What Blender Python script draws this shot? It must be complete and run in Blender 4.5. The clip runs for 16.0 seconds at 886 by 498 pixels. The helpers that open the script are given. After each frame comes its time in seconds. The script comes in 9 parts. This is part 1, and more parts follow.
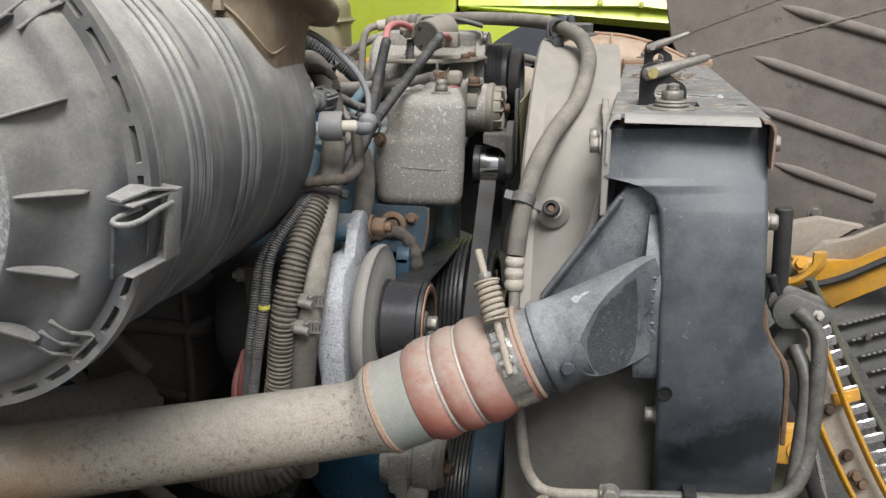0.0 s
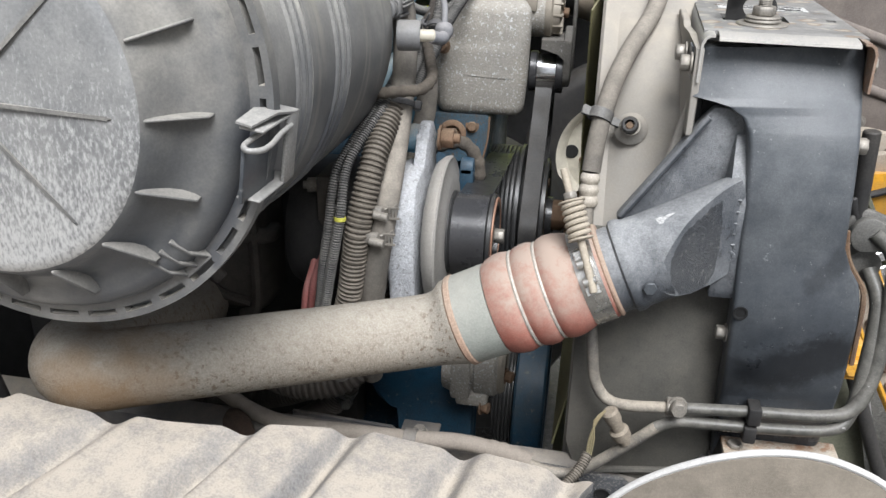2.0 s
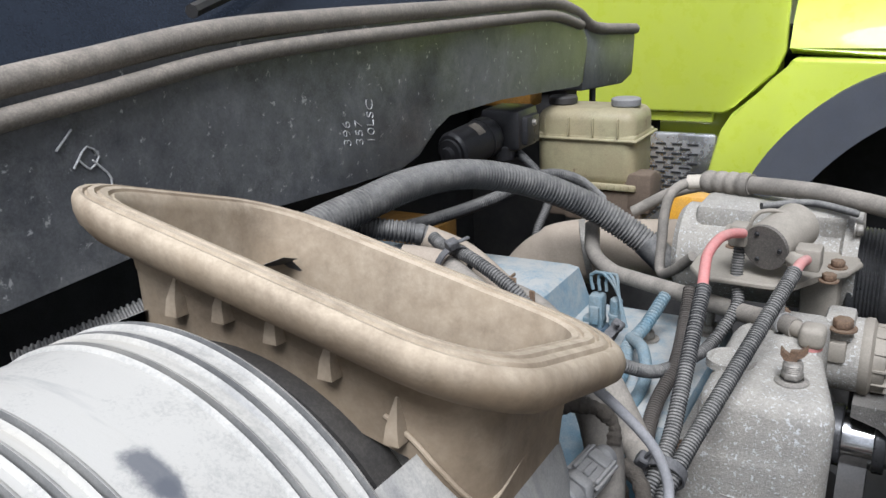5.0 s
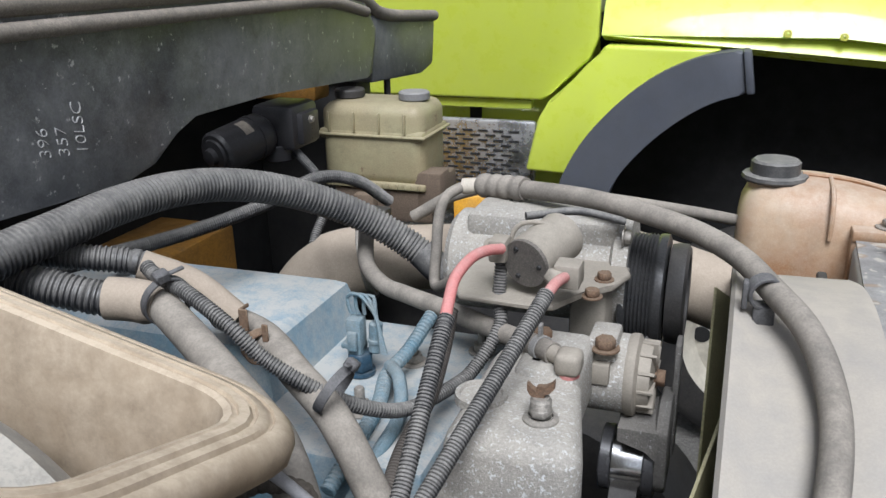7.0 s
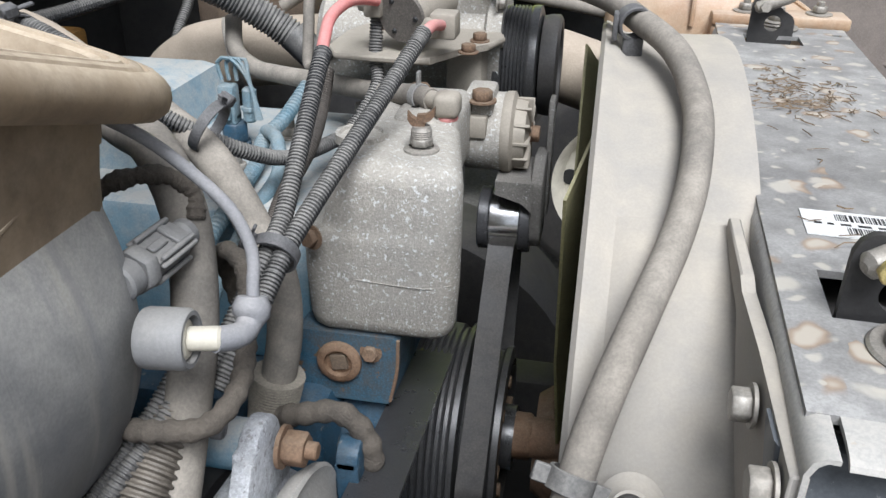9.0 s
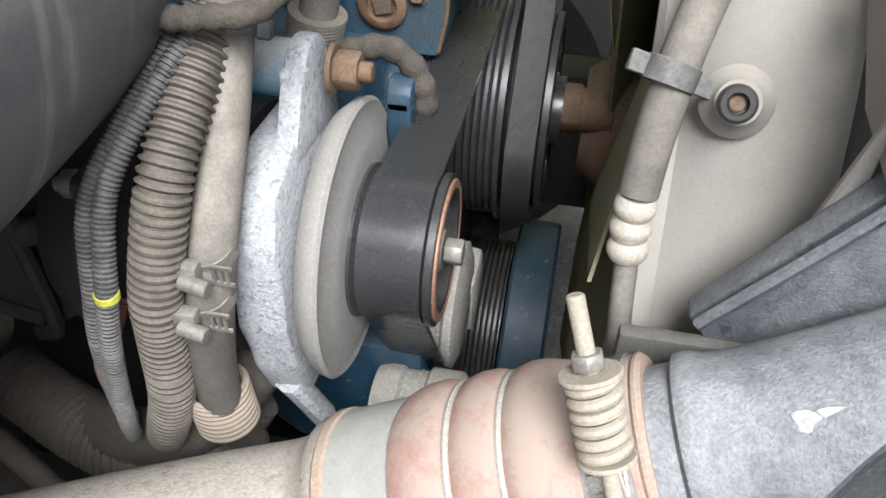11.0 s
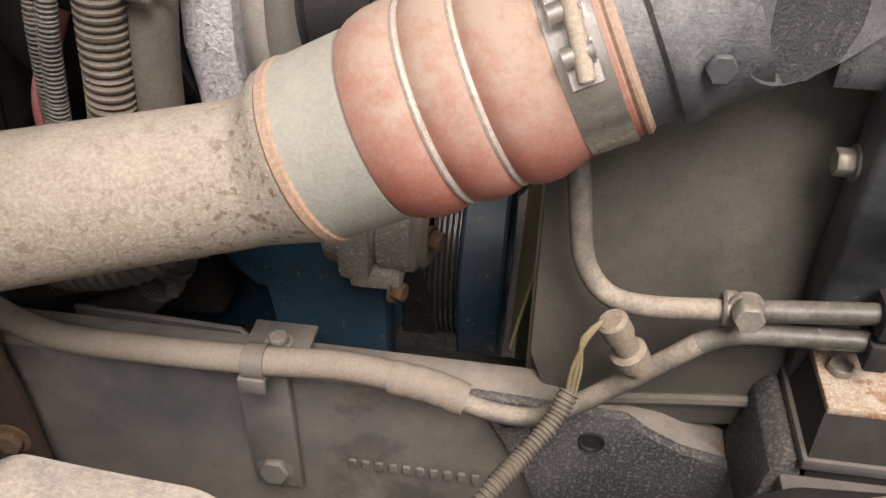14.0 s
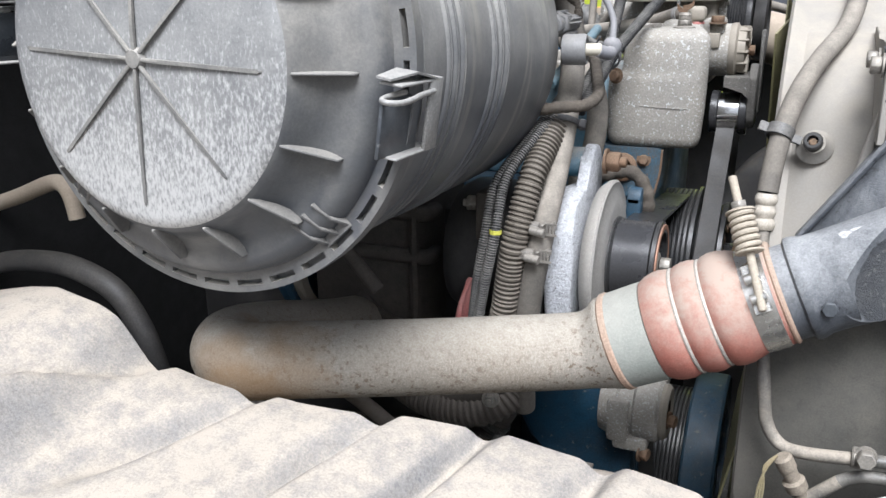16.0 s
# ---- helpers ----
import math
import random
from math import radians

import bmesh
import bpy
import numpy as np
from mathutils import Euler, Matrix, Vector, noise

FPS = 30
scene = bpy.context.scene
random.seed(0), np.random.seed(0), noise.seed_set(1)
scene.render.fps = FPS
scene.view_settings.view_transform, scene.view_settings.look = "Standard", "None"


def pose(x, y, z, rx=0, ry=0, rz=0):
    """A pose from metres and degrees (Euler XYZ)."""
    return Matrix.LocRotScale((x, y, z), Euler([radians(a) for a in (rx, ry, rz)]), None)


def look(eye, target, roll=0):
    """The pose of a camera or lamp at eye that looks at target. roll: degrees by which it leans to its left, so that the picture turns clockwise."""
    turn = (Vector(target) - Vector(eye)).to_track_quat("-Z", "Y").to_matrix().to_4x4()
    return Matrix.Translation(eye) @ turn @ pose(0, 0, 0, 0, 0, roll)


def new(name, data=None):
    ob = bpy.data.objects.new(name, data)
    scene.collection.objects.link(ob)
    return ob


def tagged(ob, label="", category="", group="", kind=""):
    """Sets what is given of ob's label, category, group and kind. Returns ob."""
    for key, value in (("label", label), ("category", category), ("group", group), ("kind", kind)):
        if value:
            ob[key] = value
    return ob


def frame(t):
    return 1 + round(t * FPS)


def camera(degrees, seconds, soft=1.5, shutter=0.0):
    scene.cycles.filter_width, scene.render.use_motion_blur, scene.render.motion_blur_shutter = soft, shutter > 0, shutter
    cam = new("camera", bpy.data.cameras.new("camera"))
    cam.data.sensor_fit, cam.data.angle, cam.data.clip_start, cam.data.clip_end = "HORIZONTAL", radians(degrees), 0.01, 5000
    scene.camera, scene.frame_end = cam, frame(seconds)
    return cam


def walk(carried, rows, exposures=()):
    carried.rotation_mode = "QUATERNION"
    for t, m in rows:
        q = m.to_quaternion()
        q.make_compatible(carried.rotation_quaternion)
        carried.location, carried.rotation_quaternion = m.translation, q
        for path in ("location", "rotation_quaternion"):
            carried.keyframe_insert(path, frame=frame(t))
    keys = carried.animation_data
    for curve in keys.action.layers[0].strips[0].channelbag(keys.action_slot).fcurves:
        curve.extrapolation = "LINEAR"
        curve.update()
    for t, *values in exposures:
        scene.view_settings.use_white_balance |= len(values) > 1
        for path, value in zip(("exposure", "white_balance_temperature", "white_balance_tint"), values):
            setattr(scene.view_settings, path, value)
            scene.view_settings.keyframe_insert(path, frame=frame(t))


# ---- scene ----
cam = camera(56.1, 16.0)
METRES, EYE, TILT, LEAN, TURN = 2.4, 1.75, -17.0, 0.0, 10.0
ROWS = [
    (0.0, 0.0, 0.0, 0.0, 0.0, 0.0, -0.0),
    (0.5, 0.0074, 0.0098, 0.004, -1.6, -4.34, 0.16),
    (1.0, -0.0016, 0.0102, 0.006, -1.45, -8.5, -0.54),
    (1.5, -0.0173, -0.0001, 0.006, -0.86, -9.35, -1.07),
    (2.0, -0.0446, -0.0001, 0.0129, 0.16, -7.41, -1.12),
    (2.5, -0.0487, 0.0394, 0.0353, 3.96, -5.35, -1.02),
    (3.0, -0.0356, 0.0802, 0.0777, 9.58, -3.59, -1.16),
    (3.5, -0.0362, 0.1071, 0.1112, 14.49, -2.67, -2.17),
    (4.0, -0.0395, 0.1366, 0.1458, 18.38, -2.48, -3.7),
    (4.2, -0.038, 0.151, 0.154, 19.6, -2.0, -3.3),
    (6.3, -0.021, 0.2812, 0.2198, 17.95, -2.8, -2.5),
    (6.5, -0.014, 0.2805, 0.2191, 15.85, -2.6, -2.29),
    (7.0, 0.0133, 0.2853, 0.2083, 9.61, -3.03, -1.77),
    (7.5, 0.0245, 0.2842, 0.1961, 4.87, -4.73, -1.62),
    (8.0, 0.0263, 0.2863, 0.1803, 2.33, -6.91, -1.38),
    (8.5, 0.0214, 0.2837, 0.1663, 1.06, -8.75, -0.92),
    (9.0, 0.0123, 0.2778, 0.1435, 0.76, -10.69, -0.92),
    (9.5, -0.0033, 0.2835, 0.1206, 0.87, -15.33, -1.51),
    (9.7, -0.0055, 0.2845, 0.1155, 0.95, -17.1, -1.3),
    (11.8, -0.0085, 0.2945, 0.081, 1.45, -32.1, -0.65),
    (12.0, -0.0105, 0.2902, 0.0782, 1.59, -32.71, -0.74),
    (12.5, -0.0145, 0.2688, 0.0464, 1.12, -30.1, -0.22),
    (13.0, -0.0069, 0.26, 0.0117, -0.02, -26.52, -0.06),
    (13.5, -0.0056, 0.2514, -0.0183, -1.01, -22.71, -0.1),
    (14.0, -0.0012, 0.247, -0.0363, -1.38, -20.1, 0.03),
    (14.5, -0.0088, 0.2215, -0.0422, 0.48, -16.32, -0.92),
    (15.0, -0.0339, 0.1515, -0.043, 3.83, -10.07, -2.58),
    (15.5, -0.0474, 0.0598, -0.0454, 7.79, -5.2, -2.64),
    (16.0, -0.0251, 0.0112, -0.0326, 13.19, -1.6, -3.14),
]
walk(cam, [(t, pose(0, 0, EYE, TILT, LEAN, TURN) @ pose(METRES * x, METRES * y, METRES * z, 90 + pitch, roll, yaw)) for t, x, y, z, yaw, pitch, roll in ROWS],
     exposures=[(0.0, 0.07, 6200, 10), (0.5, 0.19, 6150, 10), (2.0, 0.40, 6050, 10), (3.0, 0.26, 5850, 10), (3.5, 0.06, 6100, 10), (4.0, 0.16, 5850, 10), (6.5, 0.27, 5700, 13), (7.0, 0.18, 5800, 11), (7.5, 0.14, 6050, 11), (8.5, 0.38, 5900, 10), (9.0, 0.45, 5850, 10), (9.5, 0.54, 5900, 10), (12.0, 0.82, 6050, 10), (12.5, 0.68, 6100, 10), (13.5, 0.66, 6200, 10), (14.0, 0.40, 7200, 20), (14.5, 0.68, 6200, 11), (15.0, 0.96, 6000, 10), (15.5, 0.87, 5900, 10), (16.0, 0.71, 5850, 11)])

# ---- light: a bright overcast day ----
world = bpy.data.worlds.new("overcast_sky")
scene.world = world
world.use_nodes = True
wn, wl = world.node_tree.nodes, world.node_tree.links
sky = wn.new("ShaderNodeTexSky")
sky.sky_type = "NISHITA"
sky.sun_disc = False
sky.sun_elevation, sky.sun_rotation = radians(54), radians(160)
sky.air_density, sky.dust_density, sky.ozone_density = 1.0, 4.0, 1.0
grey = wn.new("ShaderNodeHueSaturation")
grey.inputs["Saturation"].default_value = 0.25
wl.new(sky.outputs["Color"], grey.inputs["Color"])
wl.new(grey.outputs["Color"], wn["Background"].inputs["Color"])
wn["Background"].inputs["Strength"].default_value = 0.074
sun_data = bpy.data.lights.new("sun", "SUN")
sun_data.energy, sun_data.angle, sun_data.color = 3.8, radians(30), (1.0, 0.97, 0.93)
sun = new("sun", sun_data)
sun.matrix_world = look((1.5, -3.4, 8), (-0.5, 2.0, 0))


# ---- materials ----
def mat(name, col, rough=0.6, metal=0.0, col2=None, scale=14.0, fine=380.0, amount=0.6, dust=0.0, dustcol=(0.46, 0.41, 0.34), up=0.6,
        bump=0.15, depth=0.001, chips=None, chip_amount=0.0, chip_scale=90.0, spec=0.4, coat=0.0, dust_scale=7.0, cloud=0.28, grain=0.5, level=None):
    m = bpy.data.materials.new(name)
    m.use_nodes = True
    n, l = m.node_tree.nodes, m.node_tree.links
    b = n["Principled BSDF"]
    b.inputs["Metallic"].default_value = metal
    b.inputs["Specular IOR Level"].default_value = spec
    b.inputs["Coat Weight"].default_value = coat
    co = n.new("ShaderNodeTexCoord")

    def noise_node(s, detail, rough_=0.6):
        t = n.new("ShaderNodeTexNoise")
        t.inputs["Scale"].default_value, t.inputs["Detail"].default_value, t.inputs["Roughness"].default_value = s, detail, rough_
        l.new(co.outputs["Object"], t.inputs["Vector"])
        return t.outputs["Fac"]

    def span(v, lo, hi, a=0.0, z=1.0):
        r = n.new("ShaderNodeMapRange")
        r.inputs["From Min"].default_value, r.inputs["From Max"].default_value = lo, hi
        r.inputs["To Min"].default_value, r.inputs["To Max"].default_value = a, z
        l.new(v, r.inputs["Value"])
        return r.outputs["Result"]

    def mixed(f, a, z):
        x = n.new("ShaderNodeMix")
        x.data_type = "RGBA"
        l.new(f, x.inputs["Factor"])
        for s, v in ((x.inputs["A"], a), (x.inputs["B"], z)):
            if isinstance(v, tuple):
                s.default_value = (*v, 1)
            else:
                l.new(v, s)
        return x.outputs["Result"]

    def maths(op, a, z):
        x = n.new("ShaderNodeMath")
        x.operation = op
        for s, v in zip(x.inputs, (a, z)):
            if isinstance(v, (int, float)):
                s.default_value = v
            else:
                l.new(v, s)
        return x.outputs["Value"]

    big, small = noise_node(scale, 5), noise_node(fine, 4, 0.7)
    c2 = col2 or tuple(v * 0.7 for v in col)
    out = mixed(span(big, 0.35, 0.68, 0, amount * 1.4), col, c2)
    mid = noise_node(scale * 5.0, 4, 0.7)
    out = mixed(span(mid, 0.45, 0.72, 0, cloud * 1.6), out, tuple(v * 0.55 for v in col))
    dots = noise_node(fine * 0.45, 3, 0.6)
    out = mixed(span(small, 0.46, 0.62, 0, grain), out, tuple(min(v * 1.55, 0.9) for v in col))
    out = mixed(span(dots, 0.58, 0.66, 0, grain * 0.6), out, tuple(v * 0.5 for v in col))
    rv = span(big, 0.3, 0.7, max(rough - 0.1, 0.04), min(rough + 0.1, 1))
    if chips:
        out = mixed(span(noise_node(chip_scale, 6, 0.65), 0.72 - 0.3 * chip_amount, 0.76 - 0.3 * chip_amount), out, chips)
    if dust > 0:
        geo = n.new("ShaderNodeNewGeometry")
        sep = n.new("ShaderNodeSeparateXYZ")
        l.new(geo.outputs["Normal"], sep.inputs["Vector"])
        f = maths("ADD", span(noise_node(dust_scale, 6, 0.65), 0.3, 0.75, 0, 1), maths("MULTIPLY", sep.outputs["Z"], up))
        f = maths("MULTIPLY", f, span(small, 0.36, 0.62, 1.0 - 0.6 * grain, 1.0 + 0.25 * grain))
        f = maths("MULTIPLY", f, span(noise_node(dust_scale * 8.0, 5, 0.7), 0.3, 0.65, 1.0 - cloud * 1.4, 1.1))
        f = maths("MULTIPLY", f, dust)
        # Less dust on steep faces; the darker sides also carry shade in the colour.
        if level:
            f = maths("MULTIPLY", f, span(sep.outputs["Z"], level[0], level[1], 0.2, 1.0))
        x = n.new("ShaderNodeClamp")
        l.new(f, x.inputs["Value"])
        x.inputs["Max"].default_value = 0.97
        f = x.outputs["Result"]
        out = mixed(f, out, dustcol)
        rv = maths("ADD", rv, maths("MULTIPLY", f, 0.4))
        if metal > 0:
            l.new(maths("MULTIPLY", maths("SUBTRACT", 1.0, f), metal), b.inputs["Metallic"])
    l.new(out, b.inputs["Base Color"])
    l.new(rv, b.inputs["Roughness"])
    bp = n.new("ShaderNodeBump")
    bp.inputs["Strength"].default_value, bp.inputs["Distance"].default_value = bump, depth
    l.new(small, bp.inputs["Height"])
    l.new(bp.outputs["Normal"], b.inputs["Normal"])
    return m


M_CAN = mat("dusty_grey_plastic", (0.060, 0.064, 0.070), 0.42, col2=(0.095, 0.098, 0.104), dust=0.66, up=0.6, dustcol=(0.45, 0.425, 0.375), scale=5, bump=0.15, dust_scale=2.6, cloud=0.2, grain=0.4)
M_CLIP = mat("dusty_clip_steel", (0.24, 0.24, 0.235), 0.45, metal=0.3, dust=0.5, up=0.8, dustcol=(0.52, 0.50, 0.46), cloud=0.2)
M_CAP = mat("spray_mottled_plastic", (0.080, 0.085, 0.094), 0.45, col2=(0.115, 0.12, 0.13), dust=0.75, up=0.3, dustcol=(0.40, 0.395, 0.375), scale=4, bump=0.25, dust_scale=3.0, cloud=0.15, grain=0.35)
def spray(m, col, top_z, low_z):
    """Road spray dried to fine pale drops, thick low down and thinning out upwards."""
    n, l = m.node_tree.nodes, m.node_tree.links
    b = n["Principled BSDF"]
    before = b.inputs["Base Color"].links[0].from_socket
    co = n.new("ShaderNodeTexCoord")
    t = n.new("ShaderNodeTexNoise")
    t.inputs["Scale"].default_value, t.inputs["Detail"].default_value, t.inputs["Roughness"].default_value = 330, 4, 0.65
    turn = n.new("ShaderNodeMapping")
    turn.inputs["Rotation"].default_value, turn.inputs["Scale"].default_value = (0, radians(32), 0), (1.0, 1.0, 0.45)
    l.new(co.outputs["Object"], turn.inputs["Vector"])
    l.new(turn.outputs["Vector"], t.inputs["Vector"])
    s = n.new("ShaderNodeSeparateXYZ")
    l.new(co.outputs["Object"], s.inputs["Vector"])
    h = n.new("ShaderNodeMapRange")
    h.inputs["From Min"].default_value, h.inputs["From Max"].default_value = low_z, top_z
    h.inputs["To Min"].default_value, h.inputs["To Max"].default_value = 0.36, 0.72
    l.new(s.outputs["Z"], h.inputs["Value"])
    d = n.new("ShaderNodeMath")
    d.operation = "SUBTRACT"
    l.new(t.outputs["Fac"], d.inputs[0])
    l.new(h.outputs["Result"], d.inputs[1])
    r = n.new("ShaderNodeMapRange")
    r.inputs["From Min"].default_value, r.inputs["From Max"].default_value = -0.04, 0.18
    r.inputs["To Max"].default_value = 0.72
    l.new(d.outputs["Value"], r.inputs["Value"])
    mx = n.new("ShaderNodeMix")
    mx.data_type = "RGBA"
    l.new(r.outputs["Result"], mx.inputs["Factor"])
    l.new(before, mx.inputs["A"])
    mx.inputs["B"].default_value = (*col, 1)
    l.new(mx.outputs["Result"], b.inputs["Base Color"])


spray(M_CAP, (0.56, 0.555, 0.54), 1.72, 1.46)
M_COLLAR = mat("dusty_tan_rubber", (0.14, 0.100, 0.062), 0.7, col2=(0.24, 0.180, 0.115), amount=0.9, dust=0.66, up=1.05, dustcol=(0.54, 0.450, 0.335), cloud=0.3, grain=0.2, dust_scale=5, scale=7)
M_PIPE = mat("cast_pipe_dusty", (0.30, 0.272, 0.23), 0.8, col2=(0.22, 0.165, 0.11), scale=5, dust=0.62, up=0.7, dustcol=(0.455, 0.42, 0.36), chips=(0.155, 0.115, 0.08), chip_amount=0.52, chip_scale=115, bump=0.8, depth=0.002, cloud=0.22, dust_scale=5, grain=0.5)
M_PINK = mat("pink_silicone", (0.37, 0.135, 0.100), 0.65, col2=(0.32, 0.12, 0.09), scale=9, dust=0.92, up=0.85, dustcol=(0.41, 0.325, 0.268), bump=0.1, dust_scale=7, cloud=0.35, grain=0.3)
M_SAGE = mat("sage_sleeve", (0.26, 0.275, 0.245), 0.75, col2=(0.31, 0.31, 0.28), dust=0.55, up=0.8, dustcol=(0.41, 0.395, 0.35), cloud=0.2, grain=0.3)
M_ORANGE = mat("orange_edge", (0.38, 0.255, 0.185), 0.7, dust=0.6, dustcol=(0.43, 0.36, 0.29), cloud=0.25)
M_TANK = mat("blue_black_painted_metal", (0.036, 0.042, 0.050), 0.30, col2=(0.058, 0.065, 0.075), dust=0.30, up=0.85, dustcol=(0.27, 0.28, 0.285), scale=4, bump=0.18, depth=0.0015, chips=(0.17, 0.175, 0.18), chip_amount=0.24, chip_scale=130, cloud=0.35, grain=0.35, dust_scale=3)
M_ELBOW = mat("worn_elbow_casting", (0.070, 0.077, 0.088), 0.40, col2=(0.105, 0.113, 0.123), dust=0.40, up=1.5, dustcol=(0.42, 0.425, 0.425), bump=0.7, depth=0.002, chips=(0.035, 0.039, 0.045), chip_amount=0.46, chip_scale=80, grain=0.5)
M_FLAKED = mat("flaked_pitted_casting", (0.042, 0.047, 0.055), 0.5, col2=(0.065, 0.07, 0.078), dust=0.35, up=0.6, dustcol=(0.22, 0.215, 0.205), bump=1.0, depth=0.004, chips=(0.14, 0.14, 0.138), chip_amount=0.45, chip_scale=130)
M_PANEL = mat("grimy_olive_panel", (0.062, 0.063, 0.058), 0.5, col2=(0.095, 0.092, 0.083), scale=4, dust=0.6, up=0.3, dustcol=(0.215, 0.195, 0.162), dust_scale=3, cloud=0.35, grain=0.5)
M_RADTOP = mat("worn_radiator_top", (0.095, 0.093, 0.090), 0.45, col2=(0.135, 0.128, 0.115), dust=0.78, up=0.4, dustcol=(0.40, 0.39, 0.37), scale=6, dust_scale=3.5, grain=0.4, cloud=0.3)
def water_spots(m, ring_col, rust_col):
    """Dried puddle rings and rust blooms over a material's colour."""
    n, l = m.node_tree.nodes, m.node_tree.links
    b = n["Principled BSDF"]
    before = b.inputs["Base Color"].links[0].from_socket
    co = n.new("ShaderNodeTexCoord")
    warp = n.new("ShaderNodeTexNoise")
    warp.inputs["Scale"].default_value = 30
    l.new(co.outputs["Object"], warp.inputs["Vector"])
    add = n.new("ShaderNodeVectorMath")
    add.operation = "MULTIPLY_ADD"
    l.new(warp.outputs["Color"], add.inputs[0])
    add.inputs[1].default_value = (0.035, 0.035, 0.0)
    l.new(co.outputs["Object"], add.inputs[2])
    for scale, col, lo, hi, cut in ((30.0, rust_col, 0.0, 0.40, 0.72), (30.0, ring_col, 0.0, 0.30, 0.55), (64.0, ring_col, 0.0, 0.26, 0.62)):
        v = n.new("ShaderNodeTexVoronoi")
        v.inputs["Scale"].default_value = scale
        l.new(add.outputs["Vector"], v.inputs["Vector"])
        r = n.new("ShaderNodeMapRange")
        r.interpolation_type = "SMOOTHSTEP"
        r.inputs["From Min"].default_value, r.inputs["From Max"].default_value = hi + 0.10, hi - 0.10
        l.new(v.outputs["Distance"], r.inputs["Value"])
        s = n.new("ShaderNodeSeparateColor")
        l.new(v.outputs["Color"], s.inputs["Color"])
        g = n.new("ShaderNodeMath")
        g.operation = "GREATER_THAN"
        g.inputs[1].default_value = cut
        l.new(s.outputs["Red"], g.inputs[0])
        x = n.new("ShaderNodeMath")
        x.operation = "MULTIPLY"
        l.new(r.outputs["Result"], x.inputs[0])
        l.new(g.outputs["Value"], x.inputs[1])
        k = n.new("ShaderNodeMath")
        k.operation = "MULTIPLY"
        k.inputs[1].default_value = 0.75
        l.new(x.outputs["Value"], k.inputs[0])
        mx = n.new("ShaderNodeMix")
        mx.data_type = "RGBA"
        l.new(k.outputs["Value"], mx.inputs["Factor"])
        l.new(before, mx.inputs["A"])
        mx.inputs["B"].default_value = (*col, 1)
        before = mx.outputs["Result"]
    l.new(before, b.inputs["Base Color"])


M_PALE = mat("rust_dotted_pale_steel", (0.34, 0.335, 0.32), 0.5, col2=(0.28, 0.275, 0.265), dust=0.8, up=0.3, dustcol=(0.47, 0.445, 0.40), scale=6, cloud=0.25, chips=(0.33, 0.20, 0.085), chip_amount=0.22, chip_scale=55)
M_RUSTEDGE = mat("rust_stained_edge", (0.24, 0.20, 0.165), 0.65, col2=(0.26, 0.13, 0.07), scale=9, amount=1.0, dust=0.4, dustcol=(0.42, 0.36, 0.30), cloud=0.4)
M_HOLE = mat("dark_hole", (0.012, 0.012, 0.012), 0.9)
M_SHROUD = mat("dusty_shroud_plastic", (0.23, 0.225, 0.215), 0.65, col2=(0.28, 0.265, 0.24), dust=0.9, up=0.4, dustcol=(0.43, 0.388, 0.325), scale=4, dust_scale=2.5, cloud=0.22, grain=0.2)
def streaks(m, light, dark, along=34.0):
    """Dust and grime smeared round a turned body, in bands across its axis (y)."""
    n, l = m.node_tree.nodes, m.node_tree.links
    b = n["Principled BSDF"]
    co = n.new("ShaderNodeTexCoord")
    for seed, col, lo, hi, most in ((0.0, dark, 0.56, 0.68, 0.42), (3.7, light, 0.54, 0.70, 0.42)):
        mp = n.new("ShaderNodeVectorMath")
        mp.operation = "MULTIPLY_ADD"
        mp.inputs[1].default_value, mp.inputs[2].default_value = (2.2, along, 2.2), (seed, seed, seed)
        l.new(co.outputs["Object"], mp.inputs[0])
        t = n.new("ShaderNodeTexNoise")
        t.inputs["Scale"].default_value, t.inputs["Detail"].default_value, t.inputs["Roughness"].default_value = 1.6, 5, 0.6
        l.new(mp.outputs["Vector"], t.inputs["Vector"])
        r = n.new("ShaderNodeMapRange")
        r.inputs["From Min"].default_value, r.inputs["From Max"].default_value, r.inputs["To Max"].default_value = lo, hi, most
        l.new(t.outputs["Fac"], r.inputs["Value"])
        x = n.new("ShaderNodeMix")
        x.data_type = "RGBA"
        l.new(r.outputs["Result"], x.inputs["Factor"])
        l.new(b.inputs["Base Color"].links[0].from_socket, x.inputs["A"])
        x.inputs["B"].default_value = (*col, 1)
        l.new(x.outputs["Result"], b.inputs["Base Color"])


# Dust thins down the sides, which also paints some of the body's shade.
M_BODY = mat("smeared_grey_plastic", (0.060, 0.065, 0.074), 0.42, col2=(0.085, 0.090, 0.100), dust=0.92, up=0.75, dustcol=(0.535, 0.515, 0.468), scale=5, bump=0.15, dust_scale=2.4, cloud=0.16, grain=0.3, level=(-1.1, 0.6))
streaks(M_BODY, (0.45, 0.415, 0.345), (0.14, 0.148, 0.165), 20.0)
M_RING = mat("slate_plastic_rim", (0.050, 0.056, 0.066), 0.38, col2=(0.080, 0.087, 0.098), dust=0.76, up=0.80, dustcol=(0.475, 0.445, 0.385), scale=5, bump=0.2, dust_scale=3.0, cloud=0.18, grain=0.3, level=(-0.65, 0.75))
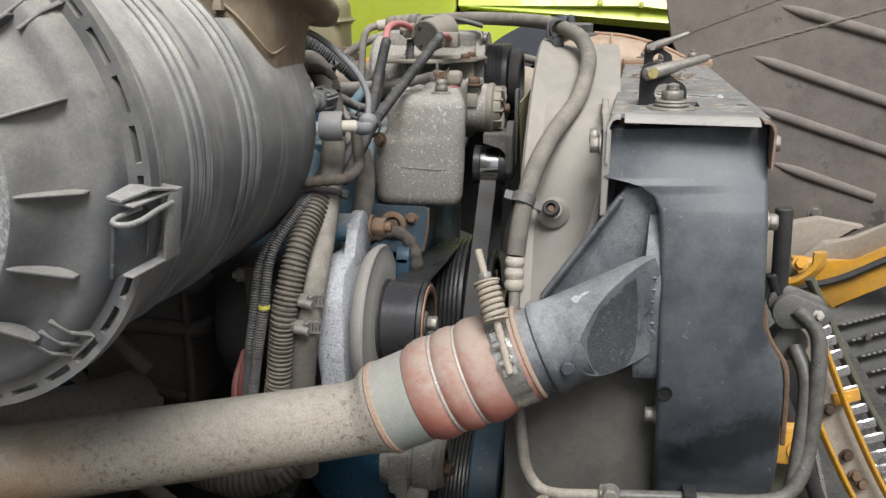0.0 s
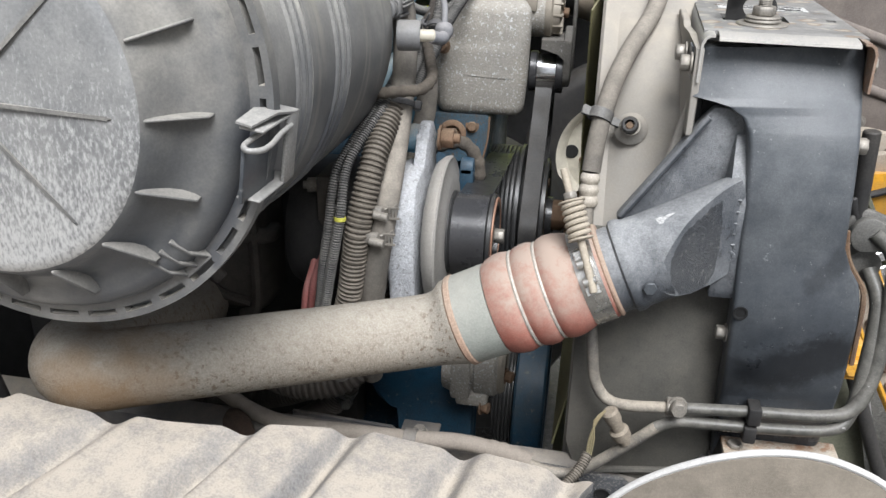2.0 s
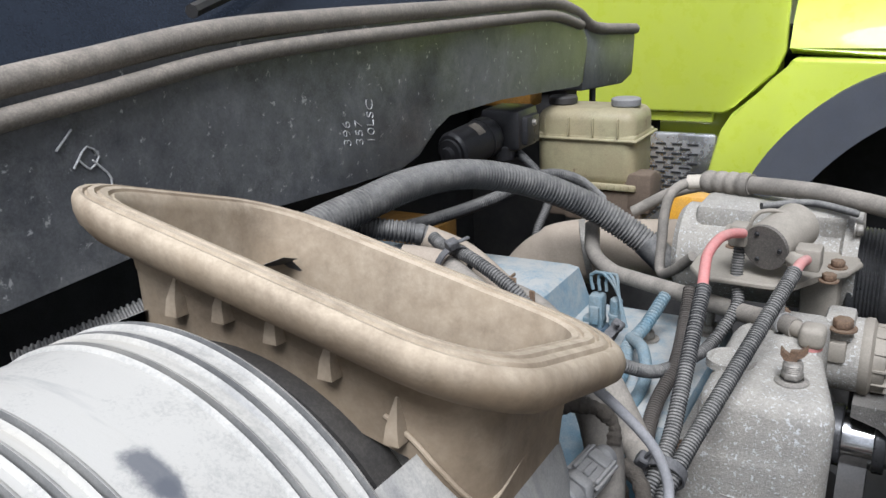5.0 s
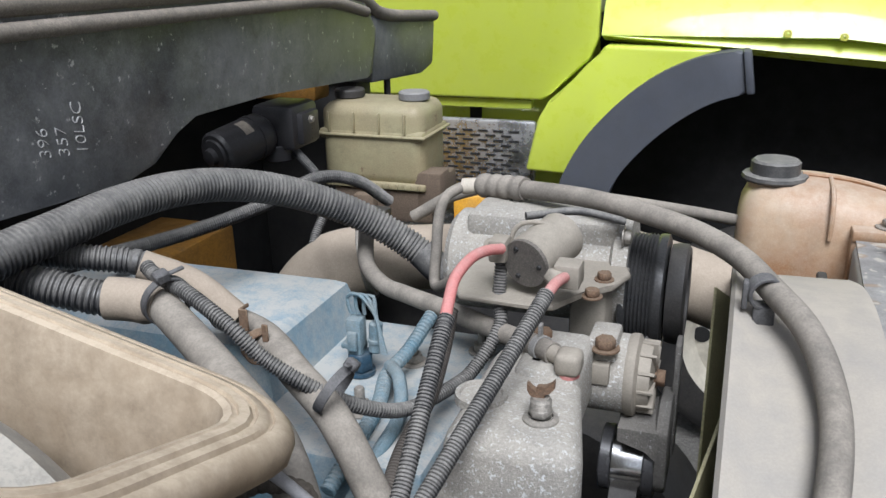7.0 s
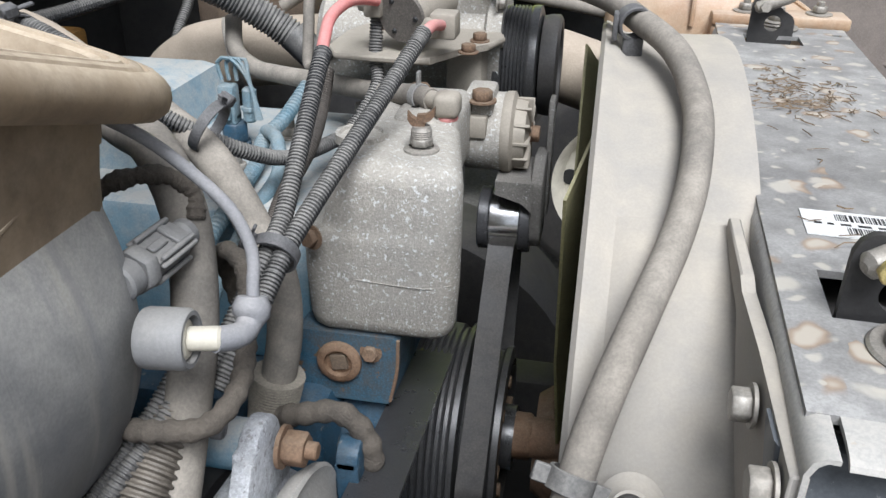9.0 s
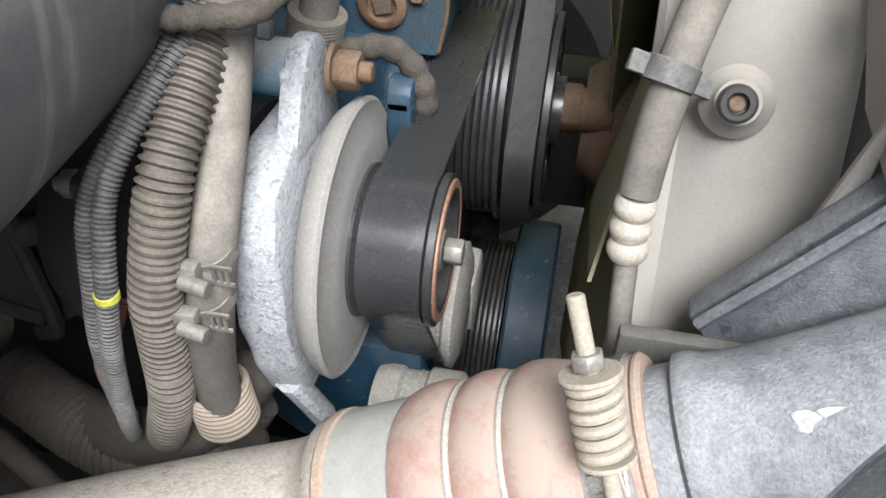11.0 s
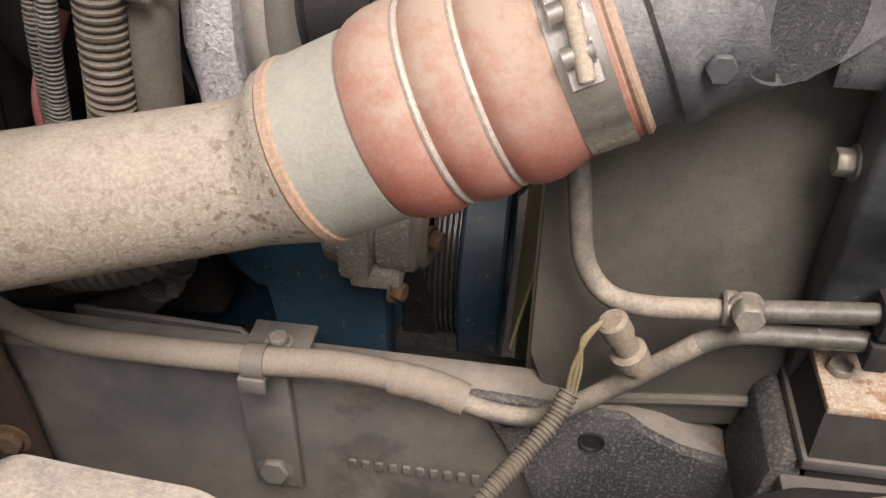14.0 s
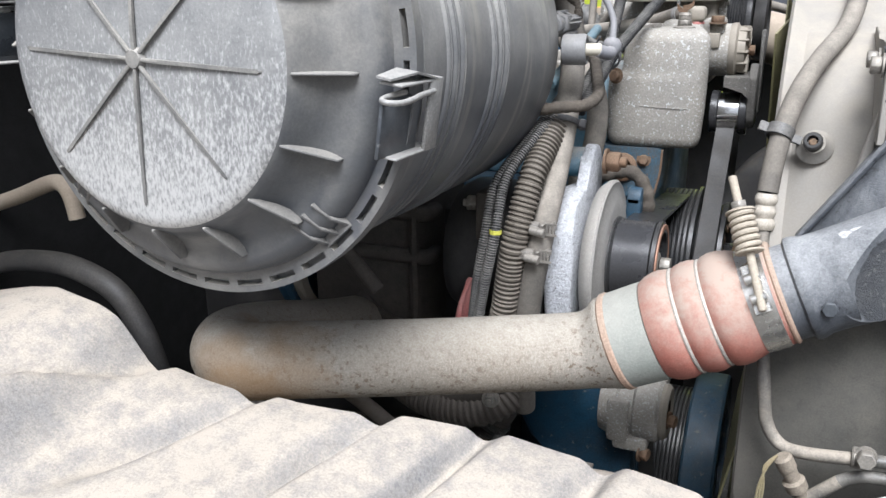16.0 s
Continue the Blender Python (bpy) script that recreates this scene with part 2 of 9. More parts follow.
def wiped(m, spots, col):
    """Dark smears where the dust has been wiped or run off: (from, to, half width)."""
    n, l = m.node_tree.nodes, m.node_tree.links
    b = n["Principled BSDF"]
    co = n.new("ShaderNodeTexCoord")
    t = n.new("ShaderNodeTexNoise")
    t.inputs["Scale"].default_value, t.inputs["Detail"].default_value, t.inputs["Roughness"].default_value = 38, 6, 0.7
    l.new(co.outputs["Object"], t.inputs["Vector"])
    for p, q, r, most in spots:
        p, q = Vector(p), Vector(q)
        way = (q - p).normalized()
        rel = n.new("ShaderNodeVectorMath")
        rel.operation = "SUBTRACT"
        rel.inputs[1].default_value = p
        l.new(co.outputs["Object"], rel.inputs[0])
        dot = n.new("ShaderNodeVectorMath")
        dot.operation = "DOT_PRODUCT"
        dot.inputs[1].default_value = way
        l.new(rel.outputs["Vector"], dot.inputs[0])
        along = n.new("ShaderNodeClamp")
        along.inputs["Max"].default_value = (q - p).length
        l.new(dot.outputs["Value"], along.inputs["Value"])
        foot = n.new("ShaderNodeVectorMath")
        foot.operation = "SCALE"
        foot.inputs[0].default_value = way
        l.new(along.outputs["Result"], foot.inputs["Scale"])
        gap = n.new("ShaderNodeVectorMath")
        gap.operation = "DISTANCE"
        l.new(rel.outputs["Vector"], gap.inputs[0])
        l.new(foot.outputs["Vector"], gap.inputs[1])
        rag = n.new("ShaderNodeMath")
        rag.operation = "MULTIPLY_ADD"
        l.new(t.outputs["Fac"], rag.inputs[0])
        rag.inputs[1].default_value = r * 1.6
        l.new(gap.outputs["Value"], rag.inputs[2])
        g = n.new("ShaderNodeMapRange")
        g.interpolation_type = "SMOOTHSTEP"
        g.inputs["From Min"].default_value, g.inputs["From Max"].default_value, g.inputs["To Max"].default_value = r * 1.85, r * 1.15, most
        l.new(rag.outputs["Value"], g.inputs["Value"])
        x = n.new("ShaderNodeMix")
        x.data_type = "RGBA"
        l.new(g.outputs["Result"], x.inputs["Factor"])
        l.new(b.inputs["Base Color"].links[0].from_socket, x.inputs["A"])
        x.inputs["B"].default_value = (*col, 1)
        l.new(x.outputs["Result"], b.inputs["Base Color"])


streaks(M_RING, (0.36, 0.35, 0.325), (0.030, 0.034, 0.042), 9.0)
wiped(M_BODY, (((-0.526, 0.858, 1.783), (-0.506, 0.857, 1.774), 0.013, 0.85), ((-0.506, 0.857, 1.774), (-0.456, 0.853, 1.735), 0.0075, 0.7), ((-0.456, 0.853, 1.735), (-0.416, 0.851, 1.678), 0.006, 0.6)), (0.10, 0.107, 0.125))
wiped(M_TANK, (((0.16, 1.035, 1.15), (0.24, 1.03, 1.20), 0.045, 0.8), ((0.11, 1.04, 1.10), (0.13, 1.04, 1.16), 0.03, 0.6), ((0.20, 1.02, 1.30), (0.24, 1.03, 1.36), 0.02, 0.4)), (0.012, 0.013, 0.015))
wiped(M_RING, (((-0.548, 0.660, 1.790), (-0.515, 0.648, 1.768), 0.017, 0.8), ((-0.492, 0.672, 1.772), (-0.470, 0.672, 1.752), 0.010, 0.6), ((-0.425, 0.655, 1.66), (-0.405, 0.655, 1.56), 0.018, 0.75), ((-0.412, 0.66, 1.52), (-0.445, 0.66, 1.44), 0.014, 0.7), ((-0.462, 0.64, 1.49), (-0.50, 0.64, 1.42), 0.012, 0.6)), (0.055, 0.060, 0.072))
M_FENDER = mat("muddy_black_fender", (0.15, 0.13, 0.105), 0.7, col2=(0.23, 0.20, 0.16), scale=4, dust=1.0, up=0.2, dustcol=(0.40, 0.35, 0.285), bump=0.5, dust_scale=3.5, chips=(0.085, 0.08, 0.075), chip_amount=0.36, chip_scale=7, cloud=0.35, grain=0.3)
M_BLUEGRIME = mat("greasy_blue_paint", (0.025, 0.095, 0.155), 0.5, col2=(0.04, 0.06, 0.075), scale=16, amount=0.8, dust=0.5, up=0.3, dustcol=(0.115, 0.09, 0.065), bump=0.6, dust_scale=16, cloud=0.5, chips=(0.13, 0.075, 0.04), chip_amount=0.42, chip_scale=40)
M_LABEL = mat("yellowed_paper", (0.52, 0.47, 0.39), 0.7, dust=0.3, grain=0.2)
def rust_bloom(m, at, r, col):
    """A rust stain of ragged outline round a spot on a material."""
    n, l = m.node_tree.nodes, m.node_tree.links
    b = n["Principled BSDF"]
    co = n.new("ShaderNodeTexCoord")
    d = n.new("ShaderNodeVectorMath")
    d.operation = "DISTANCE"
    d.inputs[1].default_value = at
    l.new(co.outputs["Object"], d.inputs[0])
    t = n.new("ShaderNodeTexNoise")
    t.inputs["Scale"].default_value, t.inputs["Detail"].default_value = 22, 6
    l.new(co.outputs["Object"], t.inputs["Vector"])
    a = n.new("ShaderNodeMath")
    a.operation = "MULTIPLY_ADD"
    l.new(t.outputs["Fac"], a.inputs[0])
    a.inputs[1].default_value = r * 1.6
    l.new(d.outputs["Value"], a.inputs[2])
    g = n.new("ShaderNodeMapRange")
    g.inputs["From Min"].default_value, g.inputs["From Max"].default_value, g.inputs["To Max"].default_value = r * 1.75, r * 0.9, 0.75
    l.new(a.outputs["Value"], g.inputs["Value"])
    x = n.new("ShaderNodeMix")
    x.data_type = "RGBA"
    l.new(g.outputs["Result"], x.inputs["Factor"])
    l.new(b.inputs["Base Color"].links[0].from_socket, x.inputs["A"])
    x.inputs["B"].default_value = (*col, 1)
    l.new(x.outputs["Result"], b.inputs["Base Color"])


RUST_AT = Vector((-0.665, 0.775, 1.165))
rust_bloom(M_PIPE, RUST_AT, 0.13, (0.27, 0.17, 0.085))
M_LIP = mat("chalky_rubbed_edge", (0.62, 0.61, 0.59), 0.7, dust=0.2, dustcol=(0.45, 0.42, 0.37), grain=0.2)
M_COATED = mat("scuffed_black_pipe", (0.050, 0.050, 0.045), 0.35, col2=(0.075, 0.073, 0.062), dust=0.40, up=0.7, dustcol=(0.34, 0.32, 0.285), chips=(0.34, 0.34, 0.33), chip_amount=0.22, chip_scale=130, cloud=0.5, grain=0.4)
M_CRIMP = mat("cream_crimped_ferrule", (0.42, 0.385, 0.33), 0.55, col2=(0.36, 0.30, 0.21), dust=0.5, dustcol=(0.55, 0.51, 0.45))
M_MOTTLE = mat("peeling_rusted_plate", (0.46, 0.42, 0.35), 0.7, col2=(0.30, 0.145, 0.06), scale=24, amount=1.0, dust=0.3, dustcol=(0.50, 0.46, 0.39), chips=(0.26, 0.12, 0.05), chip_amount=0.5, chip_scale=45, bump=0.6)
M_BRACKET = mat("crusted_cast_bracket", (0.47, 0.485, 0.51), 0.65, metal=0.1, col2=(0.38, 0.385, 0.40), scale=16, fine=260, dust=0.35, dustcol=(0.44, 0.425, 0.39), chips=(0.25, 0.245, 0.25), chip_amount=0.46, chip_scale=150, bump=0.8, depth=0.003, grain=0.55, cloud=0.4)
water_spots(M_RADTOP, (0.47, 0.435, 0.37), (0.27, 0.175, 0.10))
M_RUBBER = mat("dusty_rubber_hose", (0.105, 0.097, 0.086), 0.75, col2=(0.14, 0.125, 0.105), dust=0.85, up=0.55, dustcol=(0.345, 0.31, 0.262), bump=0.3, cloud=0.28, grain=0.4, dust_scale=5)
M_BEIGEHOSE = mat("beige_dusty_hose", (0.31, 0.26, 0.20), 0.75, dust=0.75, dustcol=(0.43, 0.36, 0.285), bump=0.3, cloud=0.15, grain=0.3)
M_TAPE = mat("fuzzy_cloth_tape", (0.060, 0.052, 0.044), 0.9, col2=(0.10, 0.085, 0.068), dust=0.35, dustcol=(0.24, 0.205, 0.165), bump=1.0, depth=0.003)
M_VAC = mat("grey_blue_vacuum_rubber", (0.20, 0.205, 0.222), 0.55, dust=0.5, up=0.7, dustcol=(0.43, 0.41, 0.39), grain=0.25, cloud=0.25)
M_LOOM = mat("corrugated_loom", (0.031, 0.032, 0.035), 0.42, dust=0.44, up=1.1, dustcol=(0.34, 0.325, 0.295), grain=0.45, cloud=0.3)
M_LOWHOSE = mat("grey_brown_rubber_hose", (0.215, 0.185, 0.155), 0.75, dust=0.7, dustcol=(0.335, 0.295, 0.25), bump=0.3, cloud=0.2, grain=0.35)
M_OLDRUST = mat("dark_flaking_rust", (0.055, 0.040, 0.032), 0.85, col2=(0.09, 0.05, 0.032), dust=0.2, dustcol=(0.16, 0.13, 0.10), bump=0.9, depth=0.003, cloud=0.5)
M_FLANGE = mat("dull_alloy_flange", (0.15, 0.148, 0.14), 0.5, metal=0.4, dust=0.45, dustcol=(0.30, 0.28, 0.24), cloud=0.3)
M_LOOMDARK = mat("grimy_ribbed_hose", (0.085, 0.075, 0.065), 0.7, dust=0.6, dustcol=(0.20, 0.175, 0.15), cloud=0.3, grain=0.4)
M_LOOMTAN = mat("corrugated_loom_tan", (0.080, 0.070, 0.058), 0.55, dust=0.5, up=0.7, dustcol=(0.33, 0.29, 0.235), grain=0.4, cloud=0.3)
M_SWITCH = mat("dusty_brown_switch", (0.17, 0.145, 0.115), 0.6, dust=0.5, dustcol=(0.42, 0.36, 0.28))
M_SLEEVE = mat("woven_heat_sleeve", (0.22, 0.20, 0.165), 0.9, dust=0.5, dustcol=(0.36, 0.32, 0.26), bump=1.0, depth=0.002)
M_ALU = mat("oxidised_cast_aluminium", (0.295, 0.28, 0.252), 0.7, metal=0.15, col2=(0.24, 0.218, 0.185), dust=0.45, up=0.9, dustcol=(0.49, 0.46, 0.40), chips=(0.56, 0.57, 0.57), chip_amount=0.46, chip_scale=190, bump=0.8, depth=0.0015)
M_ALUDARK = mat("grimy_cast_aluminium", (0.135, 0.13, 0.12), 0.6, metal=0.2, col2=(0.09, 0.085, 0.078), dust=0.35, dustcol=(0.26, 0.24, 0.21), chips=(0.36, 0.36, 0.36), chip_amount=0.34, chip_scale=170, bump=0.8, depth=0.002)
M_STEEL = mat("plain_steel", (0.29, 0.275, 0.25), 0.4, metal=0.55, dust=0.5, dustcol=(0.38, 0.34, 0.28), cloud=0.3)
M_SPRING = mat("dusty_spring_wire", (0.36, 0.315, 0.25), 0.6, dust=0.5, dustcol=(0.50, 0.44, 0.35), cloud=0.2)
M_BAND = mat("stained_steel_band", (0.68, 0.66, 0.61), 0.24, metal=0.9, dust=0.08, dustcol=(0.50, 0.45, 0.37), cloud=0.12, grain=0.25)
M_WIRE = mat("dusty_steel_wire", (0.52, 0.49, 0.44), 0.4, metal=0.3, dust=0.4, dustcol=(0.55, 0.50, 0.43))
M_BRIGHT = mat("polished_steel", (0.75, 0.75, 0.74), 0.16, metal=1.0, bump=0.03)
M_DISC = mat("grey_fan_disc", (0.40, 0.39, 0.37), 0.5, metal=0.3, dust=0.3, cloud=0.1, grain=0.3)
# Engine blue darkened for the bay's depth; that shade is in the colour.
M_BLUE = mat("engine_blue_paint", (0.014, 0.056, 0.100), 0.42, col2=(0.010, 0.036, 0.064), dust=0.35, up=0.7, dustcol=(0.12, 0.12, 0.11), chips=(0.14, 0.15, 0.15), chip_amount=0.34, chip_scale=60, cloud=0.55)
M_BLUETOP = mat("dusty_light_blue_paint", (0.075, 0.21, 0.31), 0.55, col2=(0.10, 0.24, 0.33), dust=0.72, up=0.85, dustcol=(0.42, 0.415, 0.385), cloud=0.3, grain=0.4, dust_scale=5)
M_DARK = mat("grimy_dark_metal", (0.020, 0.020, 0.021), 0.55, col2=(0.04, 0.038, 0.036), dust=0.14, dustcol=(0.16, 0.145, 0.125))
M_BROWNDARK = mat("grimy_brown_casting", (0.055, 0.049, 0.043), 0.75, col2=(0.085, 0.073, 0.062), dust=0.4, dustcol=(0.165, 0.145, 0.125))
M_BLACK = mat("black_rubber", (0.022, 0.022, 0.023), 0.5, dust=0.1)
M_MOTOR = mat("black_motor_paint", (0.014, 0.014, 0.016), 0.35, dust=0.12, dustcol=(0.16, 0.15, 0.14))
M_TEAL = mat("overspray_teal_tape", (0.10, 0.20, 0.26), 0.65, col2=(0.20, 0.24, 0.25), dust=0.5, dustcol=(0.36, 0.36, 0.33), bump=0.8, depth=0.002)
M_BELT = mat("ribbed_belt_rubber", (0.036, 0.036, 0.038), 0.28, dust=0.10, up=0.3, dustcol=(0.14, 0.135, 0.13), spec=0.6)
M_PULLEY = mat("dark_pulley_steel", (0.055, 0.057, 0.06), 0.32, metal=0.5, dust=0.08)
M_RUST = mat("rusty_steel", (0.155, 0.090, 0.052), 0.8, col2=(0.085, 0.060, 0.045), dust=0.35, dustcol=(0.30, 0.24, 0.17), bump=0.6, cloud=0.5)
M_MUDDY = mat("muddy_brown_casting", (0.11, 0.08, 0.055), 0.85, col2=(0.07, 0.05, 0.04), dust=0.35, dustcol=(0.27, 0.21, 0.15), bump=0.8)
M_COPPER = mat("copper_rim", (0.40, 0.21, 0.14), 0.45, metal=0.5, dust=0.3, dustcol=(0.40, 0.33, 0.26))
M_RED = mat("red_cable", (0.55, 0.16, 0.15), 0.55, dust=0.5, dustcol=(0.58, 0.40, 0.36), cloud=0.15, grain=0.3)
M_COWL = mat("weathered_black_plastic", (0.060, 0.063, 0.070), 0.40, col2=(0.095, 0.098, 0.105), scale=4, amount=0.7, dust=0.62, up=0.5, dustcol=(0.275, 0.275, 0.275), chips=(0.36, 0.36, 0.35), chip_amount=0.30, chip_scale=70, dust_scale=3.5, cloud=0.6)
M_SEAL = mat("dusty_cowl_seal", (0.15, 0.135, 0.115), 0.8, dust=0.6, dustcol=(0.40, 0.35, 0.29), cloud=0.4)
M_GREEN = mat("lime_green_paint", (0.565, 0.665, 0.07), 0.3, col2=(0.58, 0.68, 0.09), amount=0.3, coat=0.4, bump=0.02, dust=0.06, cloud=0.03, grain=0.05)
M_FLARE = mat("grey_flare_plastic", (0.07, 0.077, 0.095), 0.55, dust=0.2, dustcol=(0.2, 0.2, 0.2), cloud=0.1, grain=0.2)
# Near-black that puts deep shade into the colour of bulkhead and wheel well.
M_VOID = mat("shade_black", (0.012, 0.012, 0.012), 0.9)
M_RESV = mat("aged_reservoir_plastic", (0.33, 0.30, 0.18), 0.42, col2=(0.24, 0.19, 0.10), amount=0.8, dust=0.35, up=0.6, dustcol=(0.40, 0.34, 0.24), cloud=0.35, grain=0.25, scale=7, chips=(0.17, 0.115, 0.07), chip_amount=0.28, chip_scale=26)
M_EXP = mat("aged_expansion_plastic", (0.49, 0.36, 0.235), 0.36, col2=(0.30, 0.145, 0.06), scale=5, amount=1.0, dust=0.34, up=1.0, dustcol=(0.58, 0.51, 0.42), cloud=0.3, grain=0.12)
M_SPLASH = mat("chalky_dusty_splash_panel", (0.185, 0.184, 0.185), 0.7, col2=(0.23, 0.225, 0.22), dust=1.0, up=0.65, dustcol=(0.475, 0.42, 0.35), dust_scale=5, bump=0.7, depth=0.0015, chips=(0.15, 0.155, 0.165), chip_amount=0.46, chip_scale=150, cloud=0.38, grain=0.6, level=(0.40, 0.96))
M_ARCH = mat("muddy_wheel_arch", (0.30, 0.26, 0.21), 0.8, col2=(0.22, 0.185, 0.145), dust=0.65, dustcol=(0.44, 0.39, 0.32), bump=0.6, chips=(0.1, 0.1, 0.1), chip_amount=0.2, chip_scale=14, cloud=0.4)
M_RAIL = mat("worn_frame_paint", (0.055, 0.063, 0.080), 0.34, col2=(0.095, 0.10, 0.11), scale=3, amount=0.9, dust=0.70, up=0.25, dustcol=(0.33, 0.285, 0.225), bump=0.35, cloud=0.18, chips=(0.028, 0.035, 0.050), chip_amount=0.64, chip_scale=4.5, dust_scale=3.2, grain=0.3)
M_ROUGH = mat("pitted_frame_casting", (0.052, 0.060, 0.074), 0.5, col2=(0.085, 0.092, 0.105), dust=0.4, up=0.5, dustcol=(0.34, 0.31, 0.265), bump=1.0, depth=0.004, chips=(0.24, 0.235, 0.22), chip_amount=0.62, chip_scale=260)
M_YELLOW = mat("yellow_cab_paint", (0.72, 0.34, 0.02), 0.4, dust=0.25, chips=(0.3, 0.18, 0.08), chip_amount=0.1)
# Darkened copy of the yellow cab paint; the bulkhead's shade is in its colour.
M_YELLOWSHADE = mat("yellow_paint_shade_in_colour", (0.30, 0.145, 0.02), 0.5, dust=0.35, dustcol=(0.16, 0.12, 0.08), cloud=0.6)
M_HOOD = mat("brown_hood_fibreglass", (0.175, 0.147, 0.128), 0.7, col2=(0.105, 0.092, 0.088), amount=0.8, scale=2.2, dust=0.55, dustcol=(0.30, 0.262, 0.225), bump=0.4, cloud=0.5, dust_scale=2.5, grain=0.35, chips=(0.075, 0.068, 0.065), chip_amount=0.30, chip_scale=9)
M_CREAM = mat("cream_painted_steel", (0.62, 0.58, 0.48), 0.5, dust=0.3, grain=0.12, cloud=0.15)
M_OLIVE = mat("olive_fan_plastic", (0.22, 0.205, 0.095), 0.6, dust=0.25)
M_CHROME = mat("chromed_plastic", (0.72, 0.72, 0.73), 0.22, metal=1.0, dust=0.35, dustcol=(0.42, 0.40, 0.37))
M_MESH = mat("dark_radiator_mesh", (0.045, 0.047, 0.047), 0.6, metal=0.3, dust=0.3, dustcol=(0.16, 0.145, 0.12))
M_LINE = mat("dusty_metal_line", (0.08, 0.08, 0.08), 0.45, metal=0.25, col2=(0.15, 0.14, 0.12), dust=0.85, up=0.6, dustcol=(0.40, 0.355, 0.29), chips=(0.4, 0.4, 0.4), chip_amount=0.12, chip_scale=80)
M_OLD = mat("mossy_grey_plate", (0.10, 0.10, 0.07), 0.8, dust=0.4, dustcol=(0.2, 0.2, 0.15))
M_LITTER = mat("dry_leaf_litter", (0.17, 0.125, 0.08), 0.9, col2=(0.09, 0.065, 0.045), scale=60)
M_WHITE = mat("white_label", (0.75, 0.75, 0.73), 0.5, dust=0.15, bump=0.0)
M_INK = mat("black_print_and_holes", (0.02, 0.02, 0.02), 0.6, bump=0.0)
M_CHALK = mat("white_chalk", (0.48, 0.48, 0.47), 0.9, grain=0.6, cloud=0.6)
M_BRASS = mat("yellow_passivated_steel", (0.62, 0.50, 0.22), 0.4, metal=0.8)
M_CLAY = mat("gravel_ground", (0.20, 0.19, 0.17), 0.9, col2=(0.13, 0.125, 0.115), scale=3, fine=60, bump=1.0, depth=0.02)
M_GLASS = mat("dark_windscreen", (0.02, 0.025, 0.035), 0.06, bump=0.0, spec=0.6)
M_ZIP = mat("grey_cable_tie", (0.06, 0.06, 0.063), 0.5, dust=0.35, dustcol=(0.28, 0.27, 0.26))
M_YBAND = mat("yellow_band", (0.65, 0.62, 0.10), 0.5)
M_CABLE = mat("wire_rope", (0.13, 0.115, 0.095), 0.55, metal=0.4, dust=0.3, dustcol=(0.28, 0.24, 0.19))
M_PLUG = mat("grey_plastic_plug", (0.175, 0.177, 0.182), 0.45, dust=0.45, up=0.8, dustcol=(0.40, 0.38, 0.345), grain=0.2, cloud=0.2)
M_GREYVALVE = mat("grey_valve_casting", (0.27, 0.242, 0.20), 0.6, metal=0.2, dust=0.5, dustcol=(0.42, 0.38, 0.315), grain=0.2, cloud=0.25)
M_DARKVALVE = mat("dark_valve_face", (0.12, 0.11, 0.10), 0.55, metal=0.4, dust=0.2)


# ---- mesh tools ----
def joined(*bms):
    out = bmesh.new()
    for b in bms:
        me = bpy.data.meshes.new("tmp")
        b.to_mesh(me)
        out.from_mesh(me)
        bpy.data.meshes.remove(me)
        b.free()
    return out


def mesh_of(name, bm, material, sharp=38):
    me = bpy.data.meshes.new(name)
    bmesh.ops.recalc_face_normals(bm, faces=bm.faces)
    bm.to_mesh(me)
    bm.free()
    me.materials.append(material)
    me.shade_smooth()
    me.set_sharp_from_angle(angle=radians(sharp))
    return me


def thing(name, label, category, at=(0, 0, 0), group="", kind=""):
    ob = new(name)
    ob.empty_display_size = 0.05
    ob.location = at
    tagged(ob, label, category, group, kind)
    return ob


def part(name, bm, material, parent, label="", sharp=38):
    ob = new(name, mesh_of(name, bm, material, sharp))
    ob.parent = parent
    if parent.data is None:
        ob.matrix_parent_inverse = Matrix.Translation(-parent.location)
    if label:
        ob["label"] = label
    return ob


def solo(name, bm, material, label, category, group="", kind="", sharp=38):
    return tagged(new(name, mesh_of(name, bm, material, sharp)), label, category, group, kind)


def box(x0, x1, y0, y1, z0, z1, bevel=0.003, seg=2):
    bm = bmesh.new()
    bmesh.ops.create_cube(bm, size=1, matrix=Matrix.Translation(((x0 + x1) / 2, (y0 + y1) / 2, (z0 + z1) / 2)) @ Matrix.Diagonal((x1 - x0, y1 - y0, z1 - z0, 1)))
    if bevel:
        bmesh.ops.bevel(bm, geom=bm.edges[:], offset=bevel, segments=seg, affect="EDGES", profile=0.5)
    return bm


def moved(bm, m):
    bm.transform(m)
    return bm


def axis_pose(at, way, spin=0):
    """A pose whose z runs along way."""
    return Matrix.Translation(at) @ Vector(way).to_track_quat("Z", "Y").to_matrix().to_4x4() @ Matrix.Rotation(radians(spin), 4, "Z")


